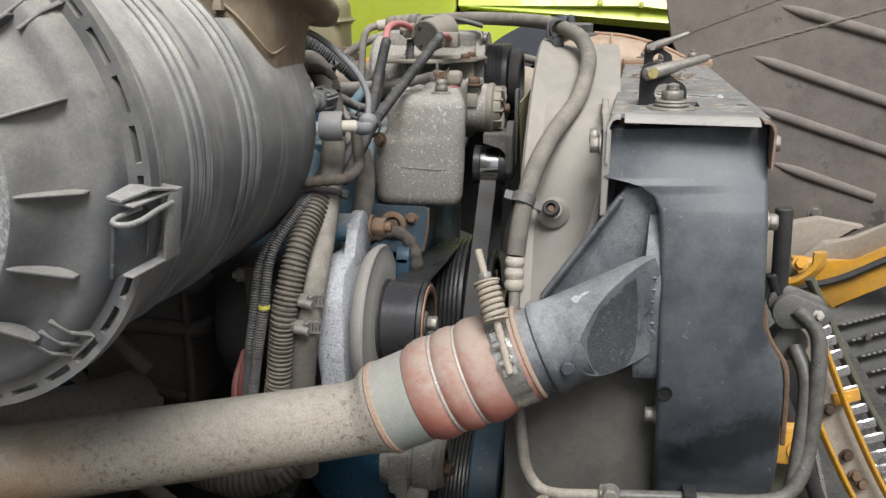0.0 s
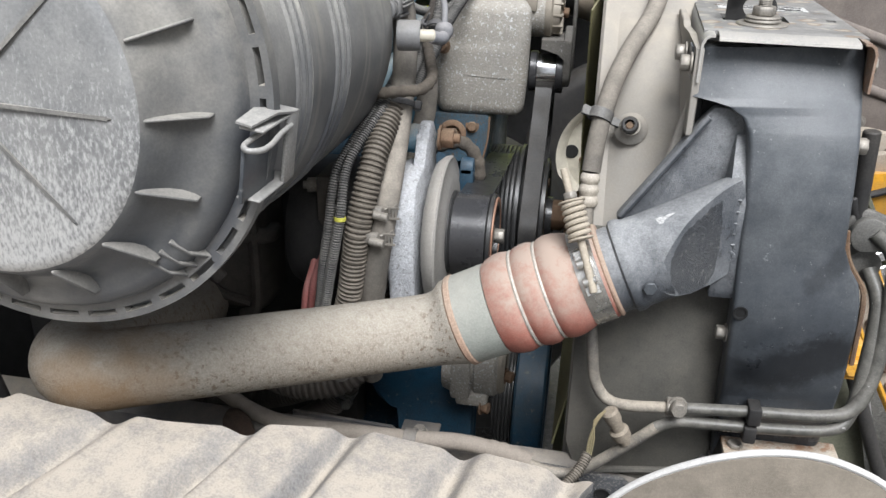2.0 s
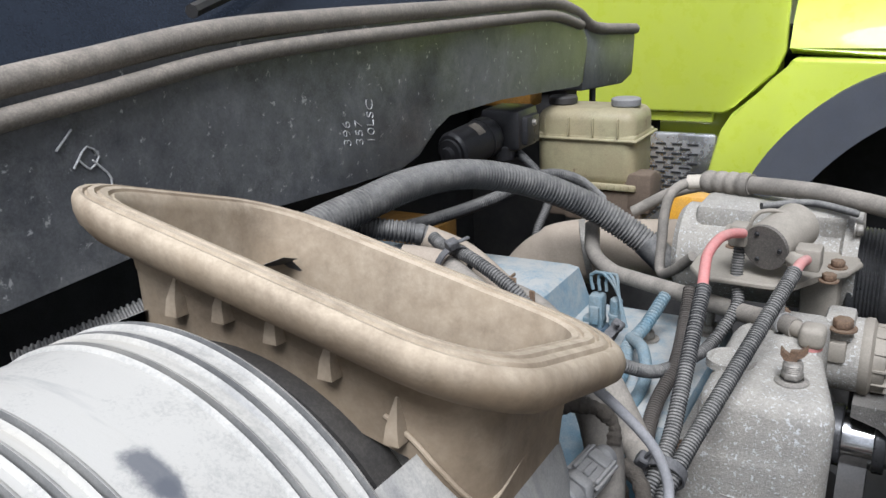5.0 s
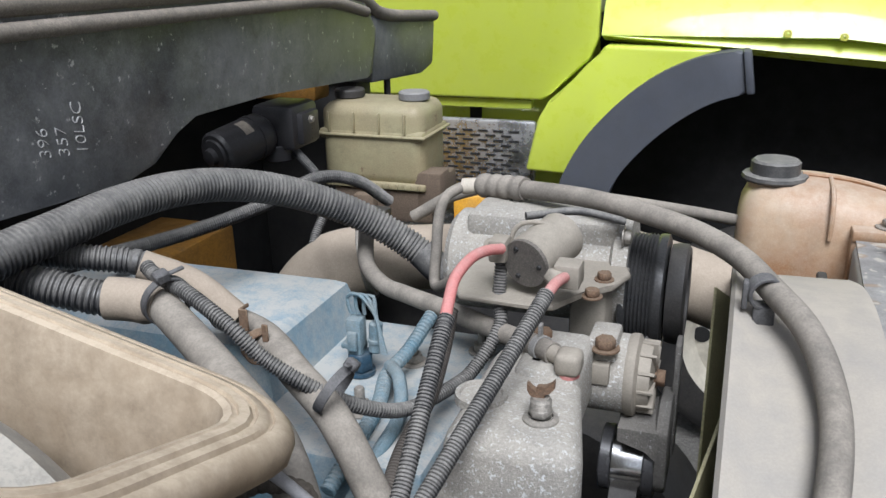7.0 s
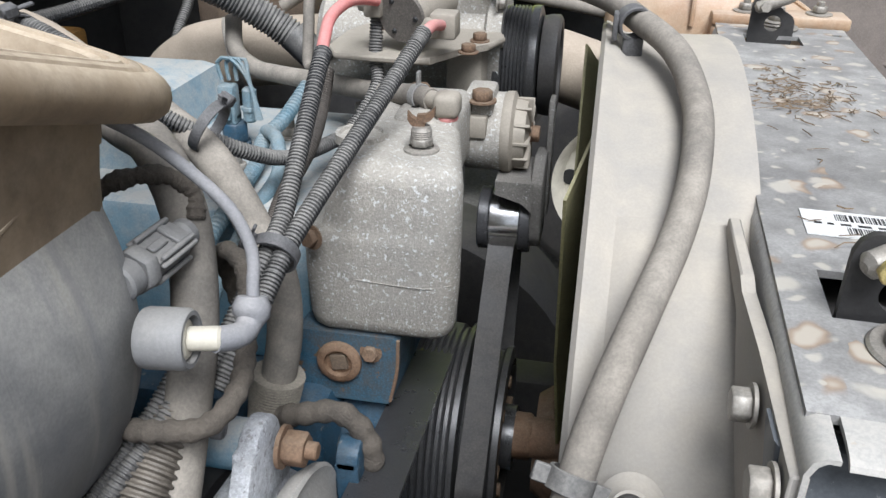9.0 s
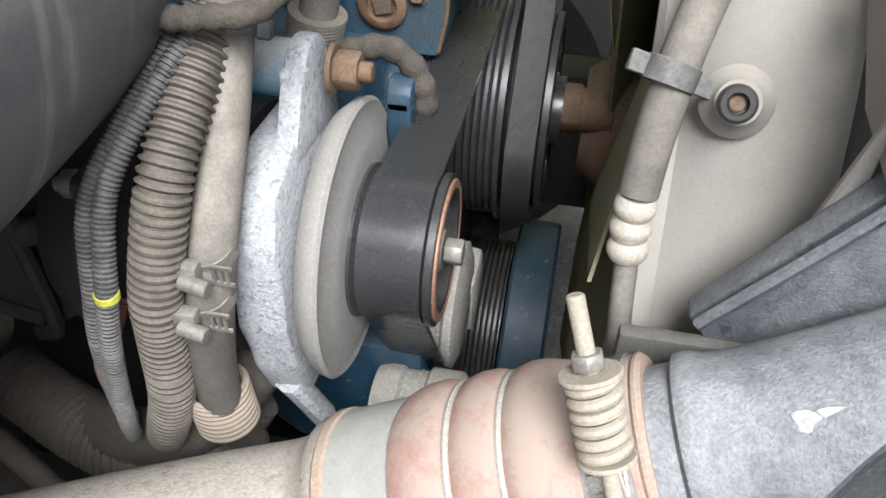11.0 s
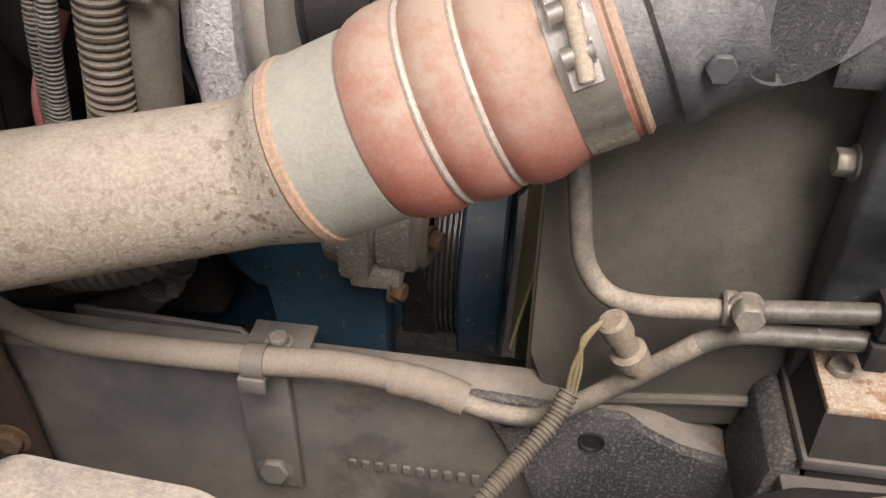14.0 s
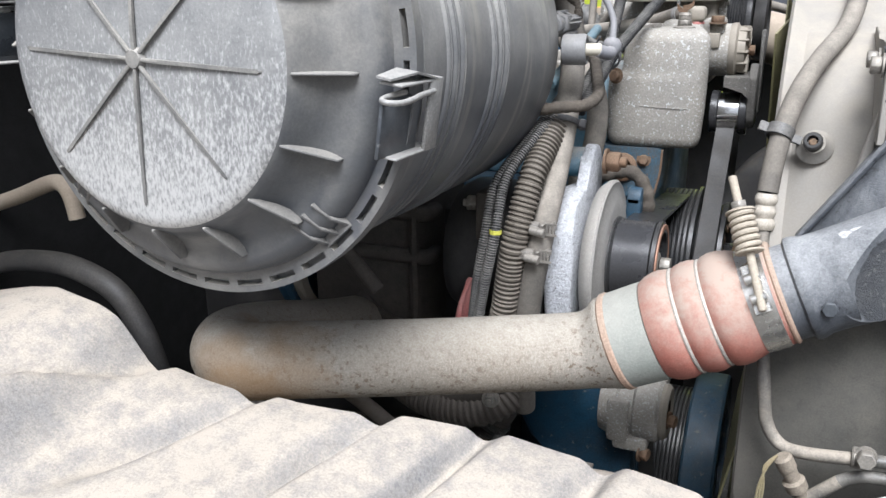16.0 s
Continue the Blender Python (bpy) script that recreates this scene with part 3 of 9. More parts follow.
def lathe(profile, m=None, seg=40, close=False):
    """Rings of (radius, height) turned round z."""
    bm = bmesh.new()
    rings = []
    for r, h in profile:
        if r < 1e-6:
            rings.append([bm.verts.new((0, 0, h))])
        else:
            rings.append([bm.verts.new((r * math.cos(2 * math.pi * i / seg), r * math.sin(2 * math.pi * i / seg), h)) for i in range(seg)])
    pairs = list(zip(rings, rings[1:])) + ([(rings[-1], rings[0])] if close else [])
    for a, b in pairs:
        for i in range(seg):
            j = (i + 1) % seg
            if len(a) == 1 and len(b) == 1:
                continue
            if len(a) == 1:
                bm.faces.new((a[0], b[i], b[j]))
            elif len(b) == 1:
                bm.faces.new((a[i], a[j], b[0]))
            else:
                bm.faces.new((a[i], a[j], b[j], b[i]))
    if m:
        bm.transform(m)
    return bm


def cyl(at, way, r, length, bevel=0.002, seg=32):
    """A capped cylinder from at along way."""
    e = min(bevel, r * 0.4, length * 0.4)
    return lathe([(0, 0), (r - e, 0), (r, e), (r, length - e), (r - e, length), (0, length)], axis_pose(at, way), seg)


def ring(at, way, r0, r1, length, bevel=0.002, seg=40):
    """A tube with walls, from at along way."""
    e = min(bevel, (r1 - r0) * 0.4)
    return lathe([(r0, 0), (r1 - e, 0), (r1, e), (r1, length - e), (r1 - e, length), (r0, length)], axis_pose(at, way), seg, close=True)


def spline(pts, step):
    p = [Vector(q) for q in pts]
    p = [2 * p[0] - p[1]] + p + [2 * p[-1] - p[-2]]
    out = []
    for a, b, c, d in zip(p, p[1:], p[2:], p[3:]):
        k = max(2, int((c - b).length / step))
        for i in range(k):
            u = i / k
            out.append(0.5 * ((2 * b) + (c - a) * u + (2 * a - 5 * b + 4 * c - d) * u * u + (3 * b - a - 3 * c + d) * u ** 3))
    return out + [p[-2]]


def sweep(pts, r, seg=14, step=0.008, caps=True, flat=1.0, wall=0.0):
    """A tube along a smooth line. r: a radius, or a function of metres along it."""
    line = spline(pts, step)
    bm = bmesh.new()
    rings, up, s = [], None, 0.0
    for i, q in enumerate(line):
        d = (line[min(i + 1, len(line) - 1)] - line[max(i - 1, 0)]).normalized()
        if i:
            s += (q - line[i - 1]).length
        if up is None:
            up = d.orthogonal().normalized()
        up = (up - d * up.dot(d)).normalized()
        side = d.cross(up)
        rr = r(s) if callable(r) else r
        rings.append([bm.verts.new(q + rr * (math.cos(2 * math.pi * k / seg) * up + flat * math.sin(2 * math.pi * k / seg) * side)) for k in range(seg)])
    for a, b in zip(rings, rings[1:]):
        for k in range(seg):
            j = (k + 1) % seg
            bm.faces.new((a[k], a[j], b[j], b[k]))
    if caps:
        bm.faces.new(rings[0])
        bm.faces.new(rings[-1])
    return bm


def corrugated(pts, r, pitch=0.006, deep=0.0022, seg=14):
    """A ribbed conduit: rounded ridges at an even pitch."""
    def f(s):
        u = (s / pitch) % 1.0
        return r - deep * (0.0 if u < 0.5 else 1.0) if deep else r
    return sweep(pts, f, seg, pitch / 4.0)


def prism(outline, depth, m=None, bevel=0.0, seg=2):
    """An outline in the x-y plane, raised along z by depth."""
    bm = bmesh.new()
    lo = [bm.verts.new((x, y, 0)) for x, y in outline]
    hi = [bm.verts.new((x, y, depth)) for x, y in outline]
    bm.faces.new(lo[::-1])
    bm.faces.new(hi)
    k = len(outline)
    for i in range(k):
        bm.faces.new((lo[i], lo[(i + 1) % k], hi[(i + 1) % k], hi[i]))
    if bevel:
        bmesh.ops.bevel(bm, geom=bm.edges[:], offset=bevel, segments=seg, affect="EDGES", profile=0.5)
    if m:
        bm.transform(m)
    return bm


FACE_Y = Matrix(((1, 0, 0, 0), (0, 0, -1, 0), (0, 1, 0, 0), (0, 0, 0, 1)))  # x-y outline to x-z, raised towards -y
FACE_X = Matrix(((0, 0, 1, 0), (1, 0, 0, 0), (0, 1, 0, 0), (0, 0, 0, 1)))   # x-y outline to y-z, raised towards +x


def hexa(at, way, r, h, washer=1.35, stud=0.0, spin=0):
    """A hexagon bolt head with its washer, and a stud where there is one."""
    m = axis_pose(at, way, spin)
    b = prism([(r * math.cos(i * math.pi / 3), r * math.sin(i * math.pi / 3)) for i in range(6)], h, m @ Matrix.Translation((0, 0, h * 0.2)), bevel=r * 0.1, seg=1)
    out = [b]
    if washer:
        out.append(lathe([(0, 0), (r * washer, 0), (r * washer, h * 0.2), (0, h * 0.2)], m, 20))
    if stud:
        out.append(lathe([(0, h), (r * 0.5, h), (r * 0.5, h + stud * 0.9), (r * 0.4, h + stud), (0, h + stud)], m, 14))
    return joined(*out)


def arc(cx, cy, r, a0, a1, k):
    return [(cx + r * math.cos(radians(a0 + (a1 - a0) * i / k)), cy + r * math.sin(radians(a0 + (a1 - a0) * i / k))) for i in range(k + 1)]


def rounded(x0, x1, y0, y1, r, k=4):
    return arc(x1 - r, y1 - r, r, 0, 90, k) + arc(x0 + r, y1 - r, r, 90, 180, k) + arc(x0 + r, y0 + r, r, 180, 270, k) + arc(x1 - r, y0 + r, r, 270, 360, k)


def loft(sections, caps=True):
    """Skin through outlines with the same number of points."""
    bm = bmesh.new()
    rows = [[bm.verts.new(p) for p in s] for s in sections]
    k = len(rows[0])
    for a, b in zip(rows, rows[1:]):
        for i in range(k):
            bm.faces.new((a[i], a[(i + 1) % k], b[(i + 1) % k], b[i]))
    if caps:
        bm.faces.new(rows[0][::-1])
        bm.faces.new(rows[-1])
    return bm


# ---- ground ----
ground = bmesh.new()
bmesh.ops.create_grid(ground, x_segments=60, y_segments=60, size=40)
for v in ground.verts:
    v.co.z = 0.02 * noise.noise(v.co * 0.6)
solo("ground", ground, M_CLAY, "bare grey gravel yard under the trucks", "ground", kind="structure")

# ---- air cleaner ----
CAN_WAY = Vector((math.sin(radians(1.2)), math.cos(radians(1.2)), math.sin(radians(-1.46)))).normalized()
CAN = axis_pose((-0.6227, 0.672, 1.598), CAN_WAY)
BODY = axis_pose((-0.6227, 0.672, 1.590), (math.sin(radians(1.2)), math.cos(radians(1.2)), math.sin(radians(-1.9))))


def air_cleaner():
    top = thing("air_cleaner", "large dusty grey plastic air cleaner canister with a ribbed body", "air filter", (-0.6227, 0.672, 1.35))
    rib = lambda h: [(0.2215, h - 0.0062), (0.2236, h - 0.0045), (0.2242, h - 0.0026), (0.2200, h - 0.0021), (0.2085, h - 0.0019), (0.2085, h + 0.0019), (0.2200, h + 0.0021), (0.2242, h + 0.0026), (0.2236, h + 0.0045), (0.2215, h + 0.0062)]
    prof = [(0.20, 0.004), (0.234, 0.006), (0.240, 0.012), (0.240, 0.02), (0.226, 0.026)]
    for h in (0.041, 0.053, 0.1170, 0.1345, 0.1530, 0.2420, 0.2640, 0.2840):
        prof += rib(h)
    prof += [(0.2215, 0.42), (0.2205, 0.492), (0.214, 0.510), (0.197, 0.520), (0, 0.524)]
    shell = lathe(prof, BODY, 160)
    # the mouth under the collar is open
    hole = [f for f in shell.faces if -0.69 < f.calc_center_median().x < -0.42 and 1.028 < f.calc_center_median().y < 1.20 and f.calc_center_median().z > 1.6]
    bmesh.ops.delete(shell, geom=hole, context="FACES")
    part("body", shell, M_BODY, top, "grey plastic body with rows of raised rings")
    part("filter_element", lathe([(0, 0.10), (0.15, 0.10), (0.17, 0.115), (0.185, 0.36), (0.190, 0.365), (0.192, 0.45), (0.17, 0.475), (0, 0.48)], BODY, 64), M_RING, top, "grey filter element seen through the mouth")
    part("seal_band", lathe([(0.186, 0.318), (0.1935, 0.320), (0.1945, 0.326), (0.1945, 0.344), (0.1935, 0.350), (0.188, 0.352)], BODY, 96), M_BLACK, top, "black rubber seal round the element")
    for i in range(26):
        part("pleat", moved(box(0.186, 0.1915, -0.0022, 0.0022, 0.372, 0.408, 0.001, 1), BODY @ Matrix.Rotation(radians(30 + 4.6 * i), 4, "Z")), M_CAN, top)
    cap = [(0, -0.083), (0.148, -0.083), (0.158, -0.080), (0.163, -0.074), (0.164, -0.060), (0.160, 0.0), (0, 0.0)]
    rim = [(0.159, -0.0785), (0.164, -0.074), (0.170, -0.062), (0.178, -0.048), (0.187, -0.038), (0.197, -0.0335), (0.208, -0.0325), (0.217, -0.028), (0.223, -0.018), (0.2255, -0.006), (0.2255, 0.004), (0.159, 0.004)]
    end = part("end_cap", lathe(cap, CAN, 96), M_CAP, top, "round grey end cap with radial ribs, mottled with dried spray")
    part("outer_rim", lathe(rim, CAN, 96, True), M_RING, end, "dark slate outer rim with smeared dust")
    for i in range(8):
        m = CAN @ Matrix.Rotation(radians(45 * i + 3), 4, "Z")
        part("rib", prism([(0.008, -0.0835), (0.14, -0.0835), (0.135, -0.0845), (0.03, -0.088), (0.008, -0.0885)], 0.0036, m @ Matrix.Translation((0, 0.0018, 0)) @ Matrix.Rotation(radians(90), 4, "X"), 0.0012, 1), M_CAN, end)
    part("hub", lathe([(0, -0.0895), (0.008, -0.089), (0.011, -0.083)], CAN, 16), M_CAN, end)
    for i in range(16):
        m = CAN @ Matrix.Rotation(radians(22.5 * i + 3), 4, "Z")
        part("fin", prism([(0.163, -0.0785), (0.166, -0.0790), (0.2045, -0.0425), (0.2040, -0.0320), (0.187, -0.034), (0.168, -0.060)], 0.0028, m @ Matrix.Translation((0, 0.0014, 0)) @ Matrix.Rotation(radians(90), 4, "X"), 0.001, 1), M_CAN, end)
    # slotted clamping flange
    flange = bmesh.new()
    k, steps = 34, 8
    radii = (0.2245, 0.2340, 0.2402, 0.2470)
    net = [[flange.verts.new((r * math.cos(2 * math.pi * i / (k * steps)), r * math.sin(2 * math.pi * i / (k * steps)), -0.008)) for r in radii] for i in range(k * steps)]
    for i in range(k * steps):
        for j in range(3):
            if j == 1 and i % steps < 6:
                continue
            n2 = net[(i + 1) % (k * steps)]
            flange.faces.new((net[i][j], net[i][j + 1], n2[j + 1], n2[j]))
    g = bmesh.ops.extrude_face_region(flange, geom=flange.faces[:])
    for e in g["geom"]:
        if isinstance(e, bmesh.types.BMVert):
            e.co.z += 0.014
    flange.transform(CAN)
    part("slotted_flange", flange, M_RING, top, "flange ring with a row of long slots")
    # over-centre clips and moulded tabs round the rim
    for ang, flip in ((188, -1), (8, 1)):
        m = CAN @ Matrix.Rotation(radians(ang), 4, "Z") @ Matrix.Diagonal((1, flip, 1, 1)) @ Matrix.Translation((0, -0.0154, 0)) @ Matrix.Diagonal((1, 0.68, 1, 1))
        at = lambda *pts: [m @ Vector(p) for p in pts]
        clip = part("clip", joined(
            moved(box(0.250, 0.2545, -0.048, 0.050, 0.008, 0.034, 0.002), m),
            moved(box(0.232, 0.2545, 0.046, 0.050, -0.050, 0.034, 0.0015), m),
            moved(box(0.232, 0.254, -0.048, -0.0445, -0.046, 0.034, 0.0015), m)), M_CLIP, top, "formed steel clip bracket, grey with dust")
        part("hook", loft([at((0.230, 0.053, -0.052), (0.246, 0.053, -0.056), (0.246, 0.056, -0.056), (0.230, 0.056, -0.052)), at((0.232, 0.060, -0.020), (0.254, 0.060, -0.020), (0.254, 0.063, -0.020), (0.232, 0.063, -0.020)), at((0.236, 0.048, 0.020), (0.2545, 0.048, 0.020), (0.2545, 0.051, 0.020), (0.236, 0.051, 0.020))]), M_CLIP, clip, "upper hooked finger")
        part("leaf", moved(box(0.2395, 0.2435, -0.046, 0.030, -0.060, 0.012, 0.0015), m), M_TANK, clip, "dark spring leaf")
        loop_ = at((0.2545, 0.034, 0.014), (0.2555, 0.033, -0.012), (0.2585, 0.031, -0.040), (0.2570, 0.030, -0.058), (0.2490, 0.030, -0.066), (0.2420, 0.031, -0.060), (0.2415, 0.033, -0.040), (0.2420, 0.034, -0.018))
        part("spring_loop", sweep(loop_, 0.0026, 10, 0.003), M_CLIP, clip, "rounded end of the spring leaf")
    for ang in (137, 226, 317, 47):
        m = CAN @ Matrix.Rotation(radians(ang), 4, "Z")
        prong = [(0.199, -0.0385), (0.2215, -0.0265), (0.2310, -0.0120), (0.2340, -0.0070), (0.2255, -0.0070), (0.216, -0.0225), (0.198, -0.0325)]
        part("tab", joined(*[prism(prong, 0.0036, m @ Matrix.Translation((0, y + 0.0018, 0)) @ Matrix.Rotation(radians(90), 4, "X"), 0.001, 1) for y in (-0.016, 0.0, 0.016)], moved(box(0.222, 0.2345, -0.018, 0.018, -0.0105, -0.0065, 0.001, 1), m)), M_CAN, top, "moulded three-pronged tab")
    # faint moulded marks on the shell
    for i in range(11):
        m = BODY @ Matrix.Rotation(radians(61 + 1.7 * i), 4, "Z")
        part("moulded_mark", moved(box(0.2212, 0.2222, -0.0009, 0.0009, 0.080 + 0.004 * (i % 3), 0.104, 0.0003, 1), m), M_BODY, top)
    # intake collar, an oblong rubber boot with a rolled lip
    def oval(x0, x1, y0, y1, r, zf, k=6):
        return [(x, y, zf(x, y)) for x, y in rounded(x0, x1, y0, y1, r, k)]
    R2 = lambda x: 1.577 + math.sqrt(max(0.2215 ** 2 - (x + 0.614) ** 2, 0))
    base_z = lambda x, y: R2(x) - 0.008
    lip_z = lambda x, y: 1.868 - 0.23 * (x + 0.70) - 0.33 * (y - 1.0)
    secs = []
    for grow, f, up in ((0, 0, -0.012), (0, 0.30, -0.01), (0, 0.7, -0.02), (0.001, 1, -0.045), (0.003, 1, -0.030), (0.010, 1, -0.024), (0.022, 1, -0.023), (0.034, 1, -0.020), (0.041, 1, -0.013), (0.0440, 1, -0.004), (0.0440, 1, 0.004), (0.041, 1, 0.009), (0.0375, 1, 0.012), (0.034, 1, 0.0118), (0.0328, 1, 0.0098), (0.0312, 1, 0.0100), (0.0295, 1, 0.0130), (0.0245, 1, 0.0138), (0.0230, 1, 0.0112), (0.0212, 1, 0.0112), (0.0195, 1, 0.0138), (0.0135, 1, 0.0132), (0.0122, 1, 0.0106), (0.0105, 1, 0.0104), (0.0090, 1, 0.0116), (0.004, 1, 0.009), (0.001, 1, 0.0), (-0.008, 1, -0.040), (-0.014, 0.30, -0.02), (-0.015, 0.12, -0.012), (-0.020, 0.08, -0.014), (-0.021, 0.0, -0.026)):
        secs.append(oval(-0.726 - grow * 0.6, -0.402 + grow - 0.007 * max(0.0, 1 - f / 0.7), 1.012 - grow, 1.206 + grow, 0.045 + grow * 0.75,
                         lambda x, y, f=f, up=up: (R2(x) * (1 - f) if y < 1.16 else 1.66 * (1 - f)) + f * lip_z(x, y) + up))
    collar = part("intake_collar", loft(secs, False), M_COLLAR, top, "tan dusty rubber intake collar with a rolled lip")
    seam = [(-0.47 + 0.005 * i, 1.0105, R2(-0.47 + 0.005 * i) + 0.002 + 0.0018 * i) for i in range(8)] + [(-0.428, 1.0125, R2(-0.428) + 0.0165), (-0.417, 1.019, R2(-0.417) + 0.019), (-0.4095, 1.031, R2(-0.4095) + 0.020), (-0.4068, 1.05, R2(-0.4068) + 0.022), (-0.4068, 1.10, R2(-0.4068) + 0.032), (-0.4068, 1.15, R2(-0.4068) + 0.044)]
    part("skirt_seam", sweep(seam, 0.0020, 8, 0.004), M_COLLAR, collar, "moulded seam round the skirt")
    for x in (-0.652, -0.604, -0.556, -0.510, -0.459):
        z = R2(x) + 0.002
        part("gusset", loft([[(x - 0.0065, 1.014, z - 0.006), (x + 0.0065, 1.014, z - 0.006), (x + 0.0062, 1.000, z - 0.005), (x - 0.0062, 1.000, z - 0.005)],
                             [(x - 0.0055, 1.014, z + 0.008), (x + 0.0055, 1.014, z + 0.008), (x + 0.0045, 1.002, z + 0.008), (x - 0.0045, 1.002, z + 0.008)], [(x - 0.0012, 1.014, z + 0.026), (x + 0.0012, 1.014, z + 0.026), (x + 0.0008, 1.010, z + 0.026), (x - 0.0008, 1.010, z + 0.026)]]), M_COLLAR, collar)
    # restriction sensor and vacuum fitting on the rear shoulder
    part("sensor_cup", lathe([(0, 0), (0.0205, 0.0), (0.0215, 0.003), (0.0215, 0.030), (0.0195, 0.033), (0.0165, 0.033), (0.0155, 0.026), (0, 0.026)], axis_pose((-0.3835, 1.1565, 1.5675), (1, 0.10, 0.02)), 36), M_PLUG, top, "grey cylindrical sensor cup")
    part("sensor_stub", joined(cyl((-0.362, 1.1585, 1.568), (1, 0.25, 0.0), 0.0145, 0.009), cyl((-0.355, 1.160, 1.568), (1, 0.25, 0.0), 0.0085, 0.024)), M_CREAM, top, "cream nipple")
    PL = axis_pose((-0.403, 1.178, 1.600), (0.10, 1, 0.0), 25)
    part("connector_base", moved(joined(cyl((0, 0, -0.012), (0, 0, 1), 0.0145, 0.016, 0.002, 24), hexa((0, 0, 0.002), (0, 0, 1), 0.0185, 0.013, 0)), PL), M_PLUG, top, "hexagon base of the plug")
    plug = part("connector_plug", moved(joined(box(-0.0125, 0.0125, -0.010, 0.010, 0.016, 0.064, 0.003), cyl((0, 0, 0.062), (0, 0, 1), 0.0115, 0.016, 0.005, 24)), PL), M_PLUG, top, "grey electrical plug with ribbed sides")
    for s_ in (-1, 1):
        part("latch", moved(joined(box(-0.0135, -0.0095, 0.010, 0.0145, 0.020, 0.060, 0.001, 1), box(0.0095, 0.0135, 0.010, 0.0145, 0.020, 0.060, 0.001, 1), box(-0.012, 0.012, 0.010, 0.0135, 0.044, 0.052, 0.001, 1), box(-0.0035, 0.0035, 0.010, 0.013, 0.022, 0.040, 0.001, 1)), PL @ Matrix.Diagonal((1, s_, 1, 1))), M_PLUG, plug, "moulded latch")
        part("side_rib", moved(joined(box(0.0125, 0.0165, -0.0095, -0.0065, 0.018, 0.062, 0.001, 1), box(0.0125, 0.0165, 0.0065, 0.0095, 0.018, 0.062, 0.001, 1)), PL @ Matrix.Diagonal((s_, 1, 1, 1))), M_PLUG, plug)
    part("plug_loom", sweep([(-0.393, 1.262, 1.605), (-0.397, 1.272, 1.622), (-0.412, 1.268, 1.637), (-0.435, 1.255, 1.640), (-0.460, 1.240, 1.630), (-0.48, 1.225, 1.60), (-0.50, 1.21, 1.57)], lambda s: 0.0074 + 0.0009 * math.sin(s * 260) + 0.0006 * math.sin(s * 900), 12, 0.002), M_TAPE, top, "taped brown wiring tail")
    return top


air_cleaner()

# ---- charge air pipe with its boot ----
pipe_line = [(-0.256, 0.9998, 1.2085), (-0.275, 0.996, 1.199), (-0.30, 0.9915, 1.1915), (-0.34, 0.9776, 1.1878), (-0.38, 0.9612, 1.1859), (-0.43, 0.9392, 1.1844), (-0.48, 0.9156, 1.1838), (-0.54, 0.8853, 1.1844), (-0.60, 0.8527, 1.1865), (-0.66, 0.818, 1.190), (-0.70, 0.798, 1.190), (-0.732, 0.806, 1.190), (-0.752, 0.835, 1.188), (-0.758, 0.88, 1.178), (-0.758, 0.95, 1.156), (-0.757, 1.03, 1.128), (-0.755, 1.12, 1.098), (-0.755, 1.20, 1.075)]
charge = thing("charge_air_pipe", "thick cast charge air pipe coated in pale dust", "pipe", (-0.5, 0.94, 1.12))
B0, B1 = Vector((-0.256, 0.9998, 1.2085)), Vector((-0.05, 1.0209, 1.304))
BW = (B1 - B0).normalized()
bead = sweep(pipe_line, lambda s: 0.0512 + 0.0115 * (1 - min(1, max(0, (s - 0.006) / 0.042))) ** 1.6 + 0.0012 * math.exp(-((s - 0.012) / 0.006) ** 2), 40, 0.006)
part("pipe", bead, M_PIPE, charge, "pitted grey cast pipe bending behind the canister")

boot = thing("silicone_boot", "pink silicone hump hose with two steel wire rings", "hose", tuple(B0))
bl = (B1 - B0).length
part("edge_band", ring(B0 - BW * 0.004, BW, 0.05, 0.0655, 0.012, 0.003), M_ORANGE, boot, "peach cut edge")
part("sleeve", lathe([(0.05, 0.006), (0.0640, 0.007), (0.0645, 0.03), (0.0650, 0.053), (0.05, 0.055)], axis_pose(B0, BW), 48), M_SAGE, boot, "pale sage green hose end")
hump = [(0.05, 0.054), (0.0645, 0.0545), (0.0685, 0.062), (0.071, 0.072), (0.0715, 0.082), (0.0695, 0.0905), (0.0655, 0.0955), (0.07, 0.101), (0.0722, 0.11), (0.072, 0.12), (0.07, 0.1265), (0.066, 0.1305), (0.0708, 0.136), (0.0728, 0.145), (0.0722, 0.155), (0.069, 0.167), (0.065, 0.177), (0.05, 0.178)]
part("bellows", lathe(hump, axis_pose(B0, BW), 64), M_PINK, boot, "pink silicone bellows")
for h in (0.0955, 0.1305):
    m = axis_pose(B0 + BW * h, BW)
    part("wire_ring", lathe([(0.0672 + 0.0024 * math.cos(a), 0.0026 * math.sin(a)) for a in [i * math.pi / 4 for i in range(8)]], m, 64, True), M_WIRE, boot, "steel wire ring")
part("edge_band", ring(B0 + BW * 0.2085, BW, 0.05, 0.0650, 0.008, 0.003), M_ORANGE, boot)
part("cuff", ring(B0 + BW * 0.176, BW, 0.05, 0.0640, 0.034, 0.002), M_PINK, boot)

